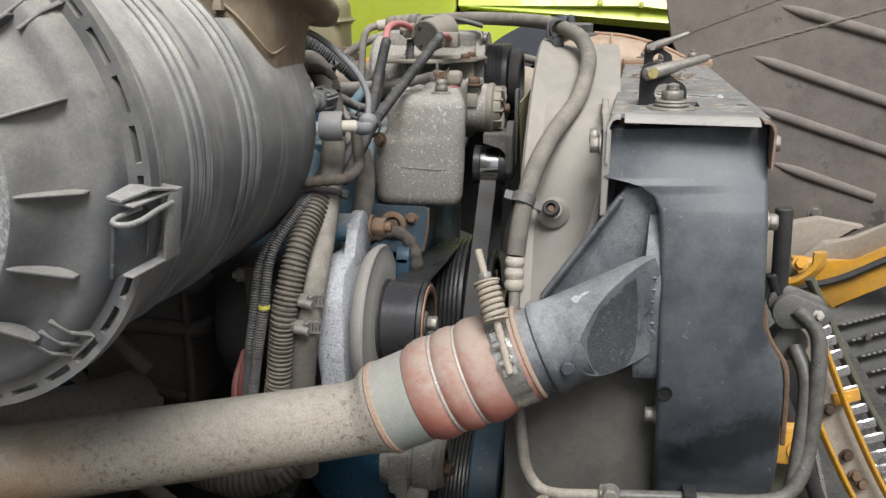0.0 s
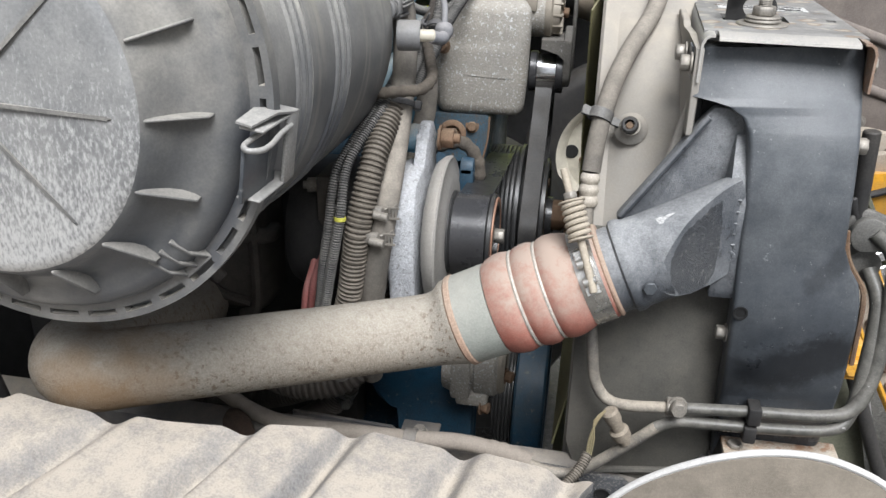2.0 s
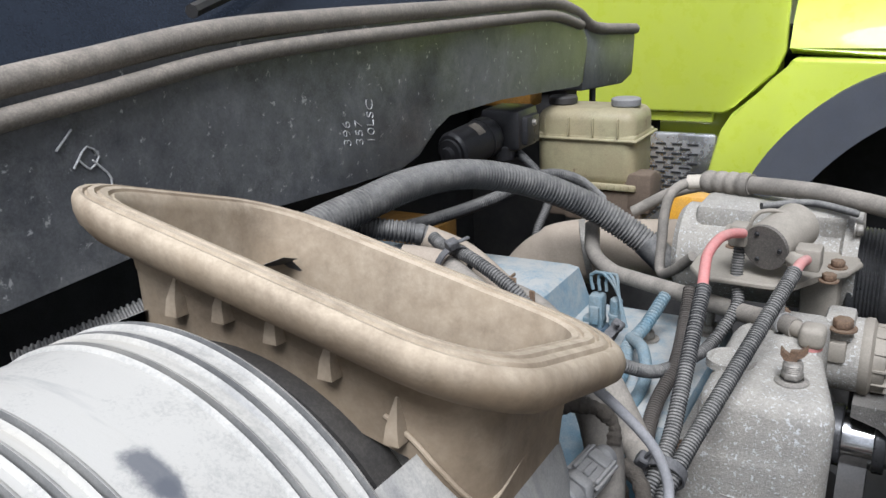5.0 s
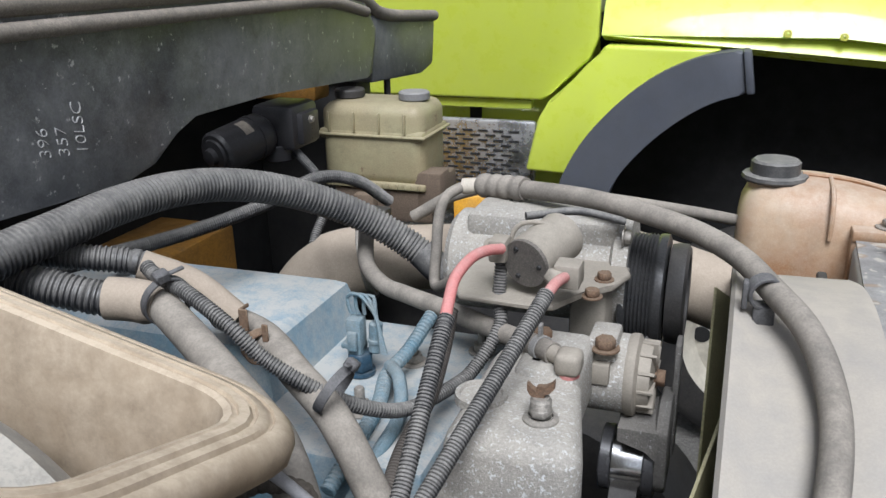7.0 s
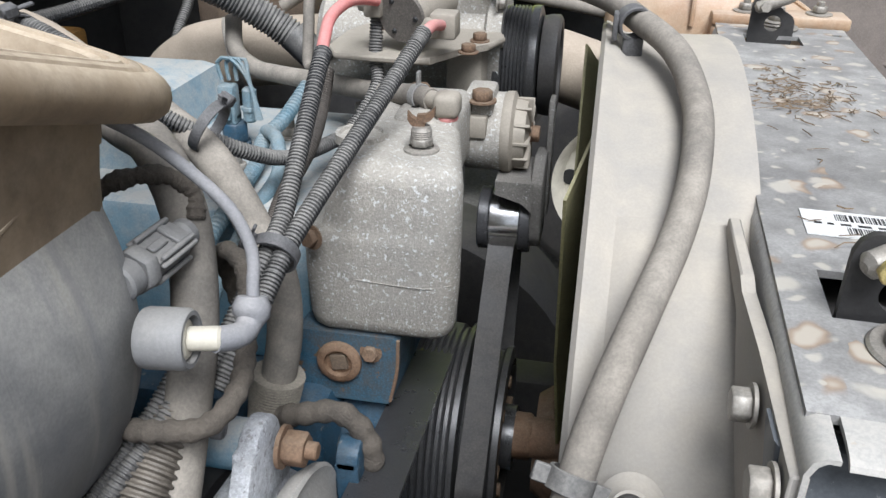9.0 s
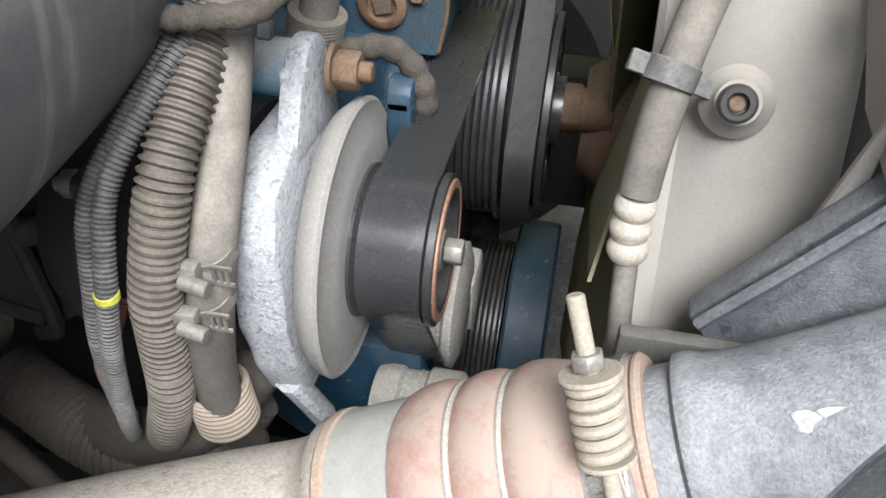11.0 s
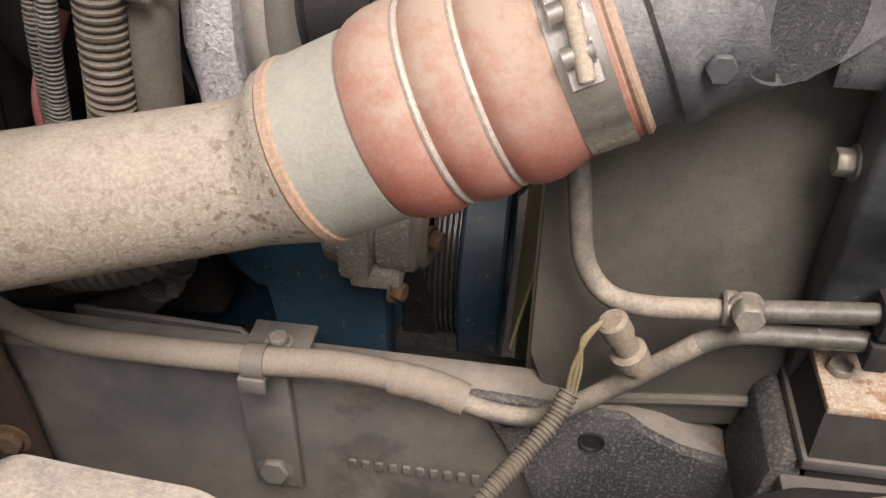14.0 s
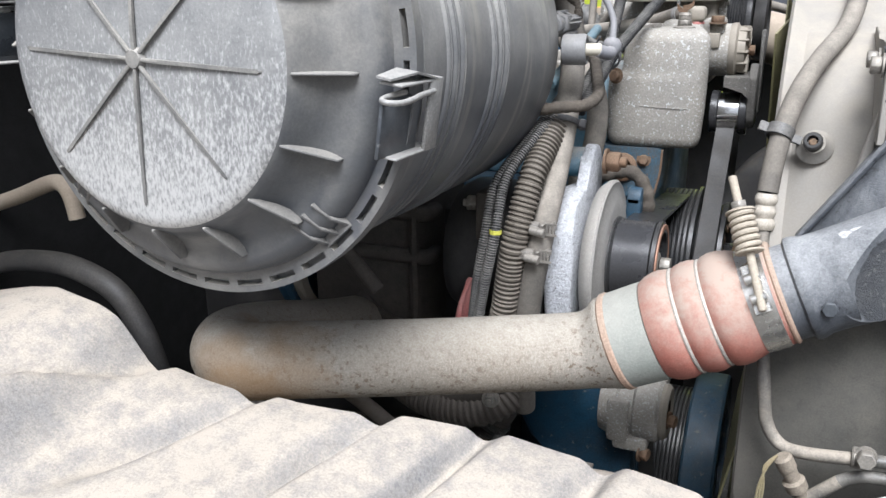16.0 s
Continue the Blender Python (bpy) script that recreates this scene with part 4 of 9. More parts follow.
clampT = thing("spring_clamp", "steel T-bolt band clamp with a coil spring on the boot", "clamp", tuple(B0 + BW * 0.19))
part("band", ring(B0 + BW * 0.1765, BW, 0.0640, 0.0660, 0.029, 0.0005, 64), M_BAND, clampT, "bright steel band")
cm = B0 + BW * 0.191
out_ = Vector((-0.02, -0.86, 0.50))
out_ = (out_ - BW * out_.dot(BW)).normalized()
tang = BW.cross(out_).normalized()
if tang.z < 0:
    tang = -tang
rod0 = cm + out_ * 0.0740 - tang * 0.028
rod1 = Vector((-0.133, 1.013, 1.437))
rw = (rod1 - rod0).normalized()
part("t_bolt", cyl(rod0, rw, 0.005, (rod1 - rod0).length, 0.001, 14), M_SPRING, clampT, "pale threaded rod")
for side in (-1, 1):
    part("trunnion", joined(cyl(cm + out_ * 0.0718 + tang * (0.012 if side > 0 else -0.012) - BW * 0.009, BW, 0.0065, 0.018, 0.001, 14),
                            moved(box(-0.0095, 0.0095, -0.012, 0.012, -0.002, 0.002, 0.0008, 1), Matrix.Translation(cm + out_ * 0.0668 + tang * 0.018 * side) @ Matrix((BW, tang, out_)).transposed().to_4x4())), M_BAND, clampT, "formed steel loop")
sp0, sp1 = rod0 + rw * 0.072, rod0 + rw * 0.118
coil = []
side_v = rw.orthogonal().normalized()
for i in range(6 * 14 + 1):
    a = 2 * math.pi * i / 14
    coil.append(sp0 + (sp1 - sp0) * (i / 84) + 0.0125 * (math.cos(a) * side_v + math.sin(a) * rw.cross(side_v)))
part("coil_spring", sweep(coil, 0.0034, 8, 0.01), M_SPRING, clampT, "cream dusty coil spring")
part("washer", ring(sp1, rw, 0.005, 0.0175, 0.003, 0.0008), M_SPRING, clampT)
part("washer", ring(sp0 - rw * 0.003, rw, 0.005, 0.0165, 0.003, 0.0008), M_SPRING, clampT)
part("nut", hexa(sp1 + rw * 0.003, rw, 0.0095, 0.009, 0), M_STEEL, clampT)

# ---- radiator pack ----
TOP_Z = 1.592
RP = pose(0.022, 1.07, 1.602, 0, 0, -2.8) @ pose(0, 0, 0, -0.95) @ pose(0, 0, -TOP_Z)


def plate_z(y):
    return 1.602 - 0.0166 * (y - 1.07)


def holed(outline, at, r, depth, m, k=36):
    """A flat plate of convex outline with a round hole through it."""
    bm = bmesh.new()
    rings = []
    for z in (0, depth):
        inner, outer = [], []
        for i in range(k):
            a = 2 * math.pi * i / k
            d = Vector((math.cos(a), math.sin(a)))
            far = r * 1.2
            for p, q in zip(outline, outline[1:] + outline[:1]):
                e = Vector(q) - Vector(p)
                det = d.x * e.y - d.y * e.x
                if abs(det) < 1e-9:
                    continue
                o = Vector(p) - Vector(at)
                u, v = (o.x * e.y - o.y * e.x) / det, (o.x * d.y - o.y * d.x) / det
                if u > 0 and -1e-6 <= v <= 1 + 1e-6:
                    far = max(far, u)
            inner.append(bm.verts.new((at[0] + r * d.x, at[1] + r * d.y, z)))
            outer.append(bm.verts.new((at[0] + far * d.x, at[1] + far * d.y, z)))
        rings.append((inner, outer))
    (i0, o0), (i1, o1) = rings
    for i in range(k):
        j = (i + 1) % k
        for f in ((i0[i], o0[i], o0[j], i0[j]), (i1[i], i1[j], o1[j], o1[i]), (o0[i], o1[i], o1[j], o0[j]), (i0[i], i0[j], i1[j], i1[i])):
            bm.faces.new(f)
    bm.transform(m)
    return bm


def tank_y(z):
    return float(np.interp(z, (0.94, 1.0, 1.10, 1.15, 1.25, 1.40, 1.43, 1.48, 1.53, 1.555, 1.60), (1.075, 1.066, 1.05, 1.034, 1.02, 1.031, 1.037, 1.055, 1.088, 1.104, 1.118)))


def radiator():
    top = thing("radiator", "radiator pack with blue-black side tank and scuffed top plate", "radiator", (0.14, 1.6, 0.8))
    tm = lambda bm: moved(bm, RP)
    part("core", tm(box(0.02, 0.19, 0.06, 1.08, 0.75, 1.555, 0.004)), M_DARK, top, "dark finned core")
    # top plate with openings, built from strips round them
    z0, z1 = TOP_Z - 0.006, TOP_Z
    holes = [(0.034, 0.122, 0.158, 0.226), (0.042, 0.124, 0.975, 1.035), (0.176, 0.188, 0.190, 0.208), (0.176, 0.190, 1.055, 1.07)]
    edge_y, back_y = 0.050, 1.11
    xs = sorted({0.004, 0.201} | {h[0] for h in holes} | {h[1] for h in holes})
    ys = sorted({edge_y, back_y} | {h[2] for h in holes} | {h[3] for h in holes})
    bm = bmesh.new()
    for xa, xb in zip(xs, xs[1:]):
        for ya, yb in zip(ys, ys[1:]):
            if any(h[0] <= xa and xb <= h[1] and h[2] <= ya and yb <= h[3] for h in holes):
                continue
            for z in (z0, z1):
                bm.faces.new([bm.verts.new((x, y, z)) for x, y in ((xa, ya), (xb, ya), (xb, yb), (xa, yb))])
    for h in holes + [(0.004, 0.201, edge_y, back_y)]:
        c = [(h[0], h[2]), (h[1], h[2]), (h[1], h[3]), (h[0], h[3])]
        for a, b in zip(c, c[1:] + c[:1]):
            bm.faces.new([bm.verts.new((*p, z)) for p, z in ((a, z0), (b, z0), (b, z1), (a, z1))])
    bmesh.ops.remove_doubles(bm, verts=bm.verts, dist=1e-5)
    plate = part("top_plate", tm(bm), M_RADTOP, top, "scuffed grey-blue steel top plate with rust spots and old leaves")
    # folded lip at the near end, and the rolled side flanges that run past it
    fold = ((edge_y + 0.001, z1), (0.038, z1 - 0.0003), (0.028, z1 - 0.0010), (0.020, z1 - 0.0024), (0.0150, z1 - 0.0044), (0.0135, z1 - 0.0075), (0.0160, z1 - 0.0078), (0.0175, z1 - 0.0065), (0.022, z1 - 0.0050), (0.030, z1 - 0.0042), (0.038, z1 - 0.0040), (edge_y + 0.001, z1 - 0.0038))
    part("front_lip", tm(loft([[(x_, y_, z_) for y_, z_ in fold] for x_ in (0.021, 0.06, 0.10, 0.15, 0.186)])), M_PALE, plate, "pale rubbed rolled front lip")
    for s_, x in ((1, 0.0), (-1, 0.205)):
        bend = [(x + s_ * 0.016, z1), (x + s_ * 0.009, z1), (x + s_ * 0.003, z1 - 0.004), (x, z1 - 0.012), (x, z1 - 0.06), (x + s_ * 0.003, z1 - 0.06), (x + s_ * 0.003, z1 - 0.013), (x + s_ * 0.006, z1 - 0.006), (x + s_ * 0.010, z1 - 0.003), (x + s_ * 0.016, z1 - 0.003)]
        part("side_flange", tm(loft([[(px_, y_, pz_ - 0.0005) for px_, pz_ in bend] for y_ in (0.012, 0.3, 0.7, 1.09)])), M_PALE if s_ > 0 else M_RUSTEDGE, top, "rolled flange" if s_ > 0 else "rust-stained rolled flange")
    # Dark sheet under the lip; the gap's shade is its colour.
    part("lip_gap_backing", tm(box(0.006, 0.199, 0.060, 0.066, 1.48, 1.576, 0.001, 1)), M_DARK, top)
    # side plate standing against the shroud, stepped at its far end
    part("side_plate", prism([(1.085, 1.47), (1.085, 1.584), (1.20, 1.584), (1.285, 1.578), (1.30, 1.586), (1.39, 1.59), (1.39, 1.572), (1.29, 1.562), (1.22, 1.50), (1.16, 1.47)], 0.010, Matrix.Translation((0.018, 0, 0)) @ FACE_X, 0.0015, 1), M_SHROUD, top, "dusty steel side plate with bolts")
    # paper sticker with two bar codes
    part("sticker", tm(box(0.036, 0.166, 0.286, 0.336, TOP_Z + 0.0005, TOP_Z + 0.0012, 0)), M_WHITE, plate, "white paper sticker with two bar codes")
    random.seed(4)
    for row, x, x_end in ((0.316, 0.062, 0.162), (0.291, 0.068, 0.156)):
        bars = bmesh.new()
        while x < x_end:
            w = random.choice((0.0006, 0.001, 0.0016))
            bmesh.ops.create_cube(bars, size=1, matrix=Matrix.Translation((x, row + 0.0075, TOP_Z + 0.0014)) @ Matrix.Diagonal((w, 0.013, 0.0003, 1)))
            x += w + random.choice((0.0007, 0.0012))
        part("bar_code", tm(bars), M_INK, plate, "printed bar code")
    for x, y, w in ((0.044, 0.308, 0.006), (0.054, 0.308, 0.005), (0.064, 0.308, 0.008), (0.077, 0.308, 0.010), (0.092, 0.308, 0.012), (0.116, 0.308, 0.018), (0.132, 0.2875, 0.010), (0.146, 0.2875, 0.012)):
        part("printed_mark", tm(box(x, x + w, y, y + 0.0035, TOP_Z + 0.0012, TOP_Z + 0.0015, 0)), M_INK, plate)
    # side tank cover: leans out from under the plate, then drops straight
    left = ((0.122, 0.967), (0.114, 1.103), (0.1036, 1.279), (0.0988, 1.400), (0.0958, 1.465), (0.0926, 1.484), (0.0837, 1.5008), (0.0674, 1.511), (0.0448, 1.5172), (0.0190, 1.5224), (0.0154, 1.58))
    right = ((0.2078, 0.967), (0.2444, 0.988), (0.2652, 1.0275), (0.2716, 1.09), (0.2672, 1.1855), (0.2609, 1.279), (0.2539, 1.3064), (0.241, 1.3247), (0.2292, 1.3523), (0.2265, 1.407), (0.226, 1.46), (0.2255, 1.58))
    levels = sorted({z for _, z in left + right} | {0.967 + 0.02 * i for i in range(31)} | {1.506, 1.514, 1.519, 1.5235})
    secs = []
    for z in levels:
        xa, xb = (float(np.interp(z, [p[1] for p in side], [p[0] for p in side])) for side in (left, right))
        y, up = tank_y(z), 0.05 * max(0.0, (z - 1.40) / 0.18)
        e = 0.006
        secs.append([(x, y_, z + up * (x - 0.015)) for x, y_ in ((xa, y + 0.035), (xa, y + e), (xa + 0.3 * e, y + 0.3 * e), (xa + e, y), (xb - e, y), (xb - 0.3 * e, y + 0.3 * e), (xb, y + e), (xb, y + 0.035))])
    part("side_tank", loft(secs), M_TANK, top, "dark blue-black side tank cover", 60)
    part("tank_body", box(0.13, 0.222, 1.125, 1.2, 0.97, 1.50, 0.01), M_TANK, top)
    # Black disc on the uncut cover; the hole's dark depth is colour.
    part("tank_hole", lathe([(0, 0.0), (0.0065, 0.0), (0.0075, 0.0012), (0.0095, 0.0015), (0.010, 0)], axis_pose((0.1145, 1.0193, 1.252), (0, -1, 0)), 20), M_HOLE, top, "small drilled hole")
    for p, w, r in (((0.016, 1.100, 1.562), (-1, 0, 0), 0.0115), ((0.015, 1.172, 1.562), (-1, 0, 0), 0.0115), ((0.226, 1.115, 1.568), (1, 0, 0), 0.0115), ((0.228, 1.085, 1.472), (1, 0, 0), 0.0115), ((0.108, 1.052, 1.203), (-1, 0, 0), 0.0105)):
        part("bolt", hexa(p, w, r, 0.012, 1.25), M_STEEL, top)
    part("rust_edge", sweep([(0.2275, 1.036, 1.375), (0.233, 1.034, 1.345), (0.244, 1.032, 1.323), (0.257, 1.03, 1.305), (0.264, 1.026, 1.279), (0.2705, 1.032, 1.185)], 0.0035, 6), M_RUST, top, "rusty edge of the tank")
    part("seal_tube", cyl((0.268, 1.135, 1.335), (-0.05, 0, 1), 0.0115, 0.145), M_BLACK, top, "black rubber tube")
    return top


radiator()

# charge air cooler elbow
elbow = thing("cooler_elbow", "dark cast charge cooler elbow with a triangular gusset", "pipe elbow", (0.02, 1.05, 1.28))
E0 = Vector((-0.052, 1.018, 1.301))
part("neck", lathe([(0.048, -0.02), (0.0585, -0.02), (0.0585, 0.006), (0.0630, 0.009), (0.0640, 0.014), (0.0630, 0.02), (0.0605, 0.026), (0.0595, 0.06), (0.05, 0.06)], axis_pose(E0, BW), 48), M_ELBOW, elbow, "worn blue-grey neck with a rolled bead")
def round_sec(c, r, way, k=24, sq=0.0):
    w = Vector(way).normalized()
    u = Vector((0, -1, 0)); u = (u - w * u.dot(w)).normalized()
    v = w.cross(u)
    out = []
    for i in range(k):
        a = 2 * math.pi * i / k
        ca, sa = math.cos(a), math.sin(a)
        e = 1 / max(abs(ca), abs(sa)) if sq else 1
        f = 1 + (min(e, 1.3) - 1) * sq
        out.append(Vector(c) + r * f * (ca * u + sa * v))
    return out
duct = loft([round_sec(E0 + BW * d_, r_, BW, 48, sq=q_) for d_, r_, q_ in ((0.03, 0.0595, 0.0), (0.055, 0.0600, 0.05), (0.09, 0.0605, 0.15), (0.125, 0.061, 0.3), (0.165, 0.062, 0.4), (0.185, 0.060, 0.5))])
cut = bmesh.ops.bisect_plane(duct, geom=duct.verts[:] + duct.edges[:] + duct.faces[:], plane_co=(0.0095, 0.9715, 1.34), plane_no=(0.6, -0.8, 0.0), clear_outer=True)
bmesh.ops.holes_fill(duct, edges=[e for e in cut["geom_cut"] if isinstance(e, bmesh.types.BMEdge)], sides=0)
part("duct", duct, M_ELBOW, elbow, "cast duct with a flat chipped facet", 30)
facet = [(0.034, 0.074), (0.040, 0.045), (0.042, 0.010), (0.041, -0.026), (0.030, -0.044), (0.008, -0.050), (-0.014, -0.047), (-0.028, -0.034), (-0.035, -0.014), (-0.036, 0.008), (-0.028, 0.026), (-0.020, 0.040), (-0.006, 0.050), (0.010, 0.061), (0.022, 0.070)]
rag = []
for (u0, v0), (u1, v1) in zip(facet, facet[1:] + facet[:1]):
    for i in range(4):
        rag.append((u0 + (u1 - u0) * i / 4 + 0.0022 * noise.noise(Vector((u0 * 90 + i, v0 * 90, 1))), v0 + (v1 - v0) * i / 4 + 0.0022 * noise.noise(Vector((u0 * 90, v0 * 90 + i, 5)))))
part("chipped_facet", prism(rag, 0.0008, Matrix.Translation((0.0395, 0.9945, 1.335)) @ Matrix(((0.8, 0, 0.6), (0.6, 0, -0.8), (0, 1, 0))).to_4x4()), M_FLAKED, elbow, "facet where the paint has flaked off")
part("flange", loft([[(xa_, y_, z_), (0.112, y_, z_), (0.112, y_ + 0.045, z_), (xa_, y_ + 0.045, z_)] for xa_, y_, z_ in ((0.074, 1.040, 1.262), (0.072, 1.034, 1.275), (0.076, 1.034, 1.40), (0.080, 1.048, 1.43), (0.084, 1.085, 1.475))]), M_ELBOW, elbow, "flange strip with raised casting marks")
for z_, w_, h_ in ((1.404, 0.010, 0.012), (1.388, 0.010, 0.012), (1.372, 0.009, 0.011), (1.357, 0.009, 0.010), (1.342, 0.011, 0.010)):
    part("cast_mark", joined(box(0.084, 0.084 + w_, 1.031, 1.035, z_, z_ + 0.0025, 0.0006, 1), box(0.084, 0.0865, 1.031, 1.035, z_, z_ + h_, 0.0006, 1)), M_ELBOW, elbow)
part("cast_mark", ring((0.090, 1.0345, 1.326), (0, -1, 0), 0.004, 0.0085, 0.002, 0.0006, 18), M_ELBOW, elbow)
for p_ in ((0.012, 1.0, 1.3875), (-0.004, 1.0, 1.380)):
    out__ = Vector(p_) - E0
    out__ = (out__ - BW * out__.dot(BW)).normalized()
    part("bare_chip", prism([(0.008 * math.cos(a_) * (1 + 0.35 * math.sin(3 * a_)) * (1.3 if p_[0] > 0 else 0.8), 0.006 * math.sin(a_)) for a_ in [i * math.pi / 9 for i in range(18)]], 0.0012, axis_pose(E0 + BW * (Vector(p_) - E0).dot(BW) + out__ * 0.0600, out__, 30)), M_CHALK, elbow, "bare pale chip in the paint")
part("gusset", joined(prism([(-0.058, 1.345), (0.040, 1.492), (0.052, 1.508), (0.135, 1.512), (0.135, 1.235), (0.04, 1.245), (-0.03, 1.31)], 0.020, Matrix.Translation((0, 1.1125, 0)) @ FACE_Y, 0.004),
                      sweep([(-0.052, 1.085, 1.350), (0.0, 1.082, 1.428), (0.046, 1.082, 1.497)], 0.0045, 8)), M_ELBOW, elbow, "sloping triangular gusset plate")
part("bolt", hexa((-0.012, 0.962, 1.305), (0.1, -1, 0.05), 0.009, 0.006, 0), M_TANK, elbow)

# ---- fan shroud and fan ----
shroud = thing("fan_shroud", "dusty beige plastic fan shroud round the cooling fan", "fan shroud", (0.0, 1.63, 0.6))
FC = Vector((0, 1.688, 1.073))
part("barrel", lathe([(0.572, -0.1), (0.590, -0.1005), (0.596, -0.096), (0.593, -0.086), (0.583, -0.072), (0.584, -0.03), (0.585, 0.02), (0.586, 0.040), (0.583, 0.048), (0.565, 0.048)], axis_pose(FC, (1, 0, 0)), 128, True), M_SHROUD, shroud, "round dusty barrel with a rolled rim")


def fairing():
    """The skin that swells from the barrel out to the corner of the radiator box."""
    rows = []
    for x, k, dr in ((-0.078, 0.0, -0.004), (-0.066, 0.25, 0.0), (-0.05, 0.62, 0.0), (-0.03, 0.85, 0.0), (0.0, 1.0, 0.0), (0.03, 1.1, 0.0)):
        row = []
        for i in range(41):
            a = radians(30 + 1.0 * i)
            u = i / 40
            r = 0.585 + dr + k * 0.034 * math.sin(math.pi * u)
            row.append((x, FC.y - r * math.sin(a), FC.z + r * math.cos(a)))
        rows.append(row)
    bm = bmesh.new()
    grid = [[bm.verts.new(p) for p in row] for row in rows]
    for a, b in zip(grid, grid[1:]):
        for i in range(40):
            bm.faces.new((a[i], a[i + 1], b[i + 1], b[i]))
    return bm


part("fairing", fairing(), M_SHROUD, shroud, "smooth swelling towards the radiator corner", 50)
part("side_panel", prism([(-0.098, 1.33), (-0.098, 0.965), (-0.085, 0.925), (-0.062, 0.895), (-0.04, 0.882), (0.135, 0.905), (0.135, 1.33)], 0.012, Matrix.Translation((0, 1.096, 0)) @ FACE_Y, 0.003), M_PANEL, shroud, "flat grey lower side panel")
part("side_panel", prism([(-0.02, 1.33), (0.02, 1.52), (0.02, 1.33)], 0.008, Matrix.Translation((0, 1.12, 0)) @ FACE_Y, 0.002, 1), M_SHROUD, shroud)
# Wall in dark core colour, so the shroud's inside shade is painted on.
part("box_wall", joined(box(0.025, 0.04, 1.12, 2.13, 0.75, 1.545, 0.004)), M_MESH, shroud, "dark wall behind the fan, coloured for the shroud's inner shade")
part("lower_fold", sweep([(-0.052, 1.081, 0.915), (-0.02, 1.080, 0.922), (0.05, 1.080, 0.932), (0.125, 1.080, 0.94)], 0.006, 8), M_PANEL, shroud)
part("boss", lathe([(0.024, -0.004), (0.0195, 0.002), (0.0160, 0.007), (0.0145, 0.012), (0, 0.012)], axis_pose((-0.046, 1.192, 1.446), (-0.1, -0.85, 0.5)), 28), M_SHROUD, shroud)
part("bolt", ring((-0.0475, 1.186, 1.449), (-0.1, -0.85, 0.5), 0.0070, 0.0122, 0.016), M_DARK, shroud, "dark hollow bolt")
part("bolt_core", cyl((-0.0475, 1.186, 1.449), (-0.1, -0.85, 0.5), 0.0055, 0.011, 0.001, 12), M_RUST, shroud)

fan = thing("cooling_fan", "olive-yellow cooling fan inside the shroud", "fan", (-0.08, 1.63, 1.125))
part("hub", lathe([(0, -0.14), (0.07, -0.138), (0.09, -0.11), (0.09, -0.02), (0, -0.02)], axis_pose(FC, (1, 0, 0)), 32), M_RUST, fan, "rusty fan hub")
blade = loft([[(-0.02, -0.07, 0.09), (0.03, 0.07, 0.09), (0.033, 0.07, 0.09), (-0.017, -0.07, 0.09)], [(-0.03, -0.10, 0.28), (0.03, 0.10, 0.28), (0.033, 0.10, 0.28), (-0.027, -0.10, 0.28)], [(-0.032, -0.15, 0.545), (0.02, 0.15, 0.545), (0.023, 0.15, 0.545), (-0.029, -0.15, 0.545)]])
bl_me = mesh_of("blade", blade, M_OLIVE)
for i in range(9):
    b = new("blade", bl_me)
    b.parent = fan
    b.matrix_parent_inverse = Matrix.Translation(-fan.location)
    b.matrix_basis = Matrix.Translation((-0.088, FC.y, FC.z)) @ Matrix.Rotation(radians(40 * i + 12), 4, "X")
part("hub_nut", hexa((-0.225, 1.634, 1.125), (1, 0, 0), 0.034, 0.07, 0), M_RUST, fan, "rusty hexagon hub nut")
part("shaft", cyl((-0.24, 1.634, 1.125), (1, 0, 0), 0.028, 0.14), M_RUST, fan)

sad = thing("hose_saddle", "dusty plastic saddle clip holding the hose on the shroud", "hose clip", (-0.07, 1.656, 1.66))
part("loop", ring((-0.066, 1.645, 1.688), (-0.35, 0.9, 0.1), 0.0150, 0.0185, 0.016, 0.001, 28), M_ZIP, sad)
part("foot", joined(box(-0.078, -0.056, 1.645, 1.662, 1.650, 1.674, 0.003), box(-0.090, -0.084, 1.642, 1.658, 1.67, 1.70, 0.002)), M_ZIP, sad)
hcl = thing("hose_clamp", "black banded hose clamp bolted to the shroud", "hose clamp", (-0.085, 1.19, 1.46))
part("band", ring((-0.0925, 1.187, 1.455), (0.25, 0.55, 0.85), 0.0150, 0.0180, 0.016, 0.0006, 28), M_LOOM, hcl, "dark rubber-lined band")
for box_ in (box(0.014, 0.029, -0.003, 0.003, 0.001, 0.015, 0.001, 1), box(-0.032, -0.014, -0.002, 0.002, 0.001, 0.013, 0.0008, 1)):
    part("tab", moved(box_, axis_pose((-0.0925, 1.187, 1.455), (0.25, 0.55, 0.85), 35)), M_LOOM, hcl)

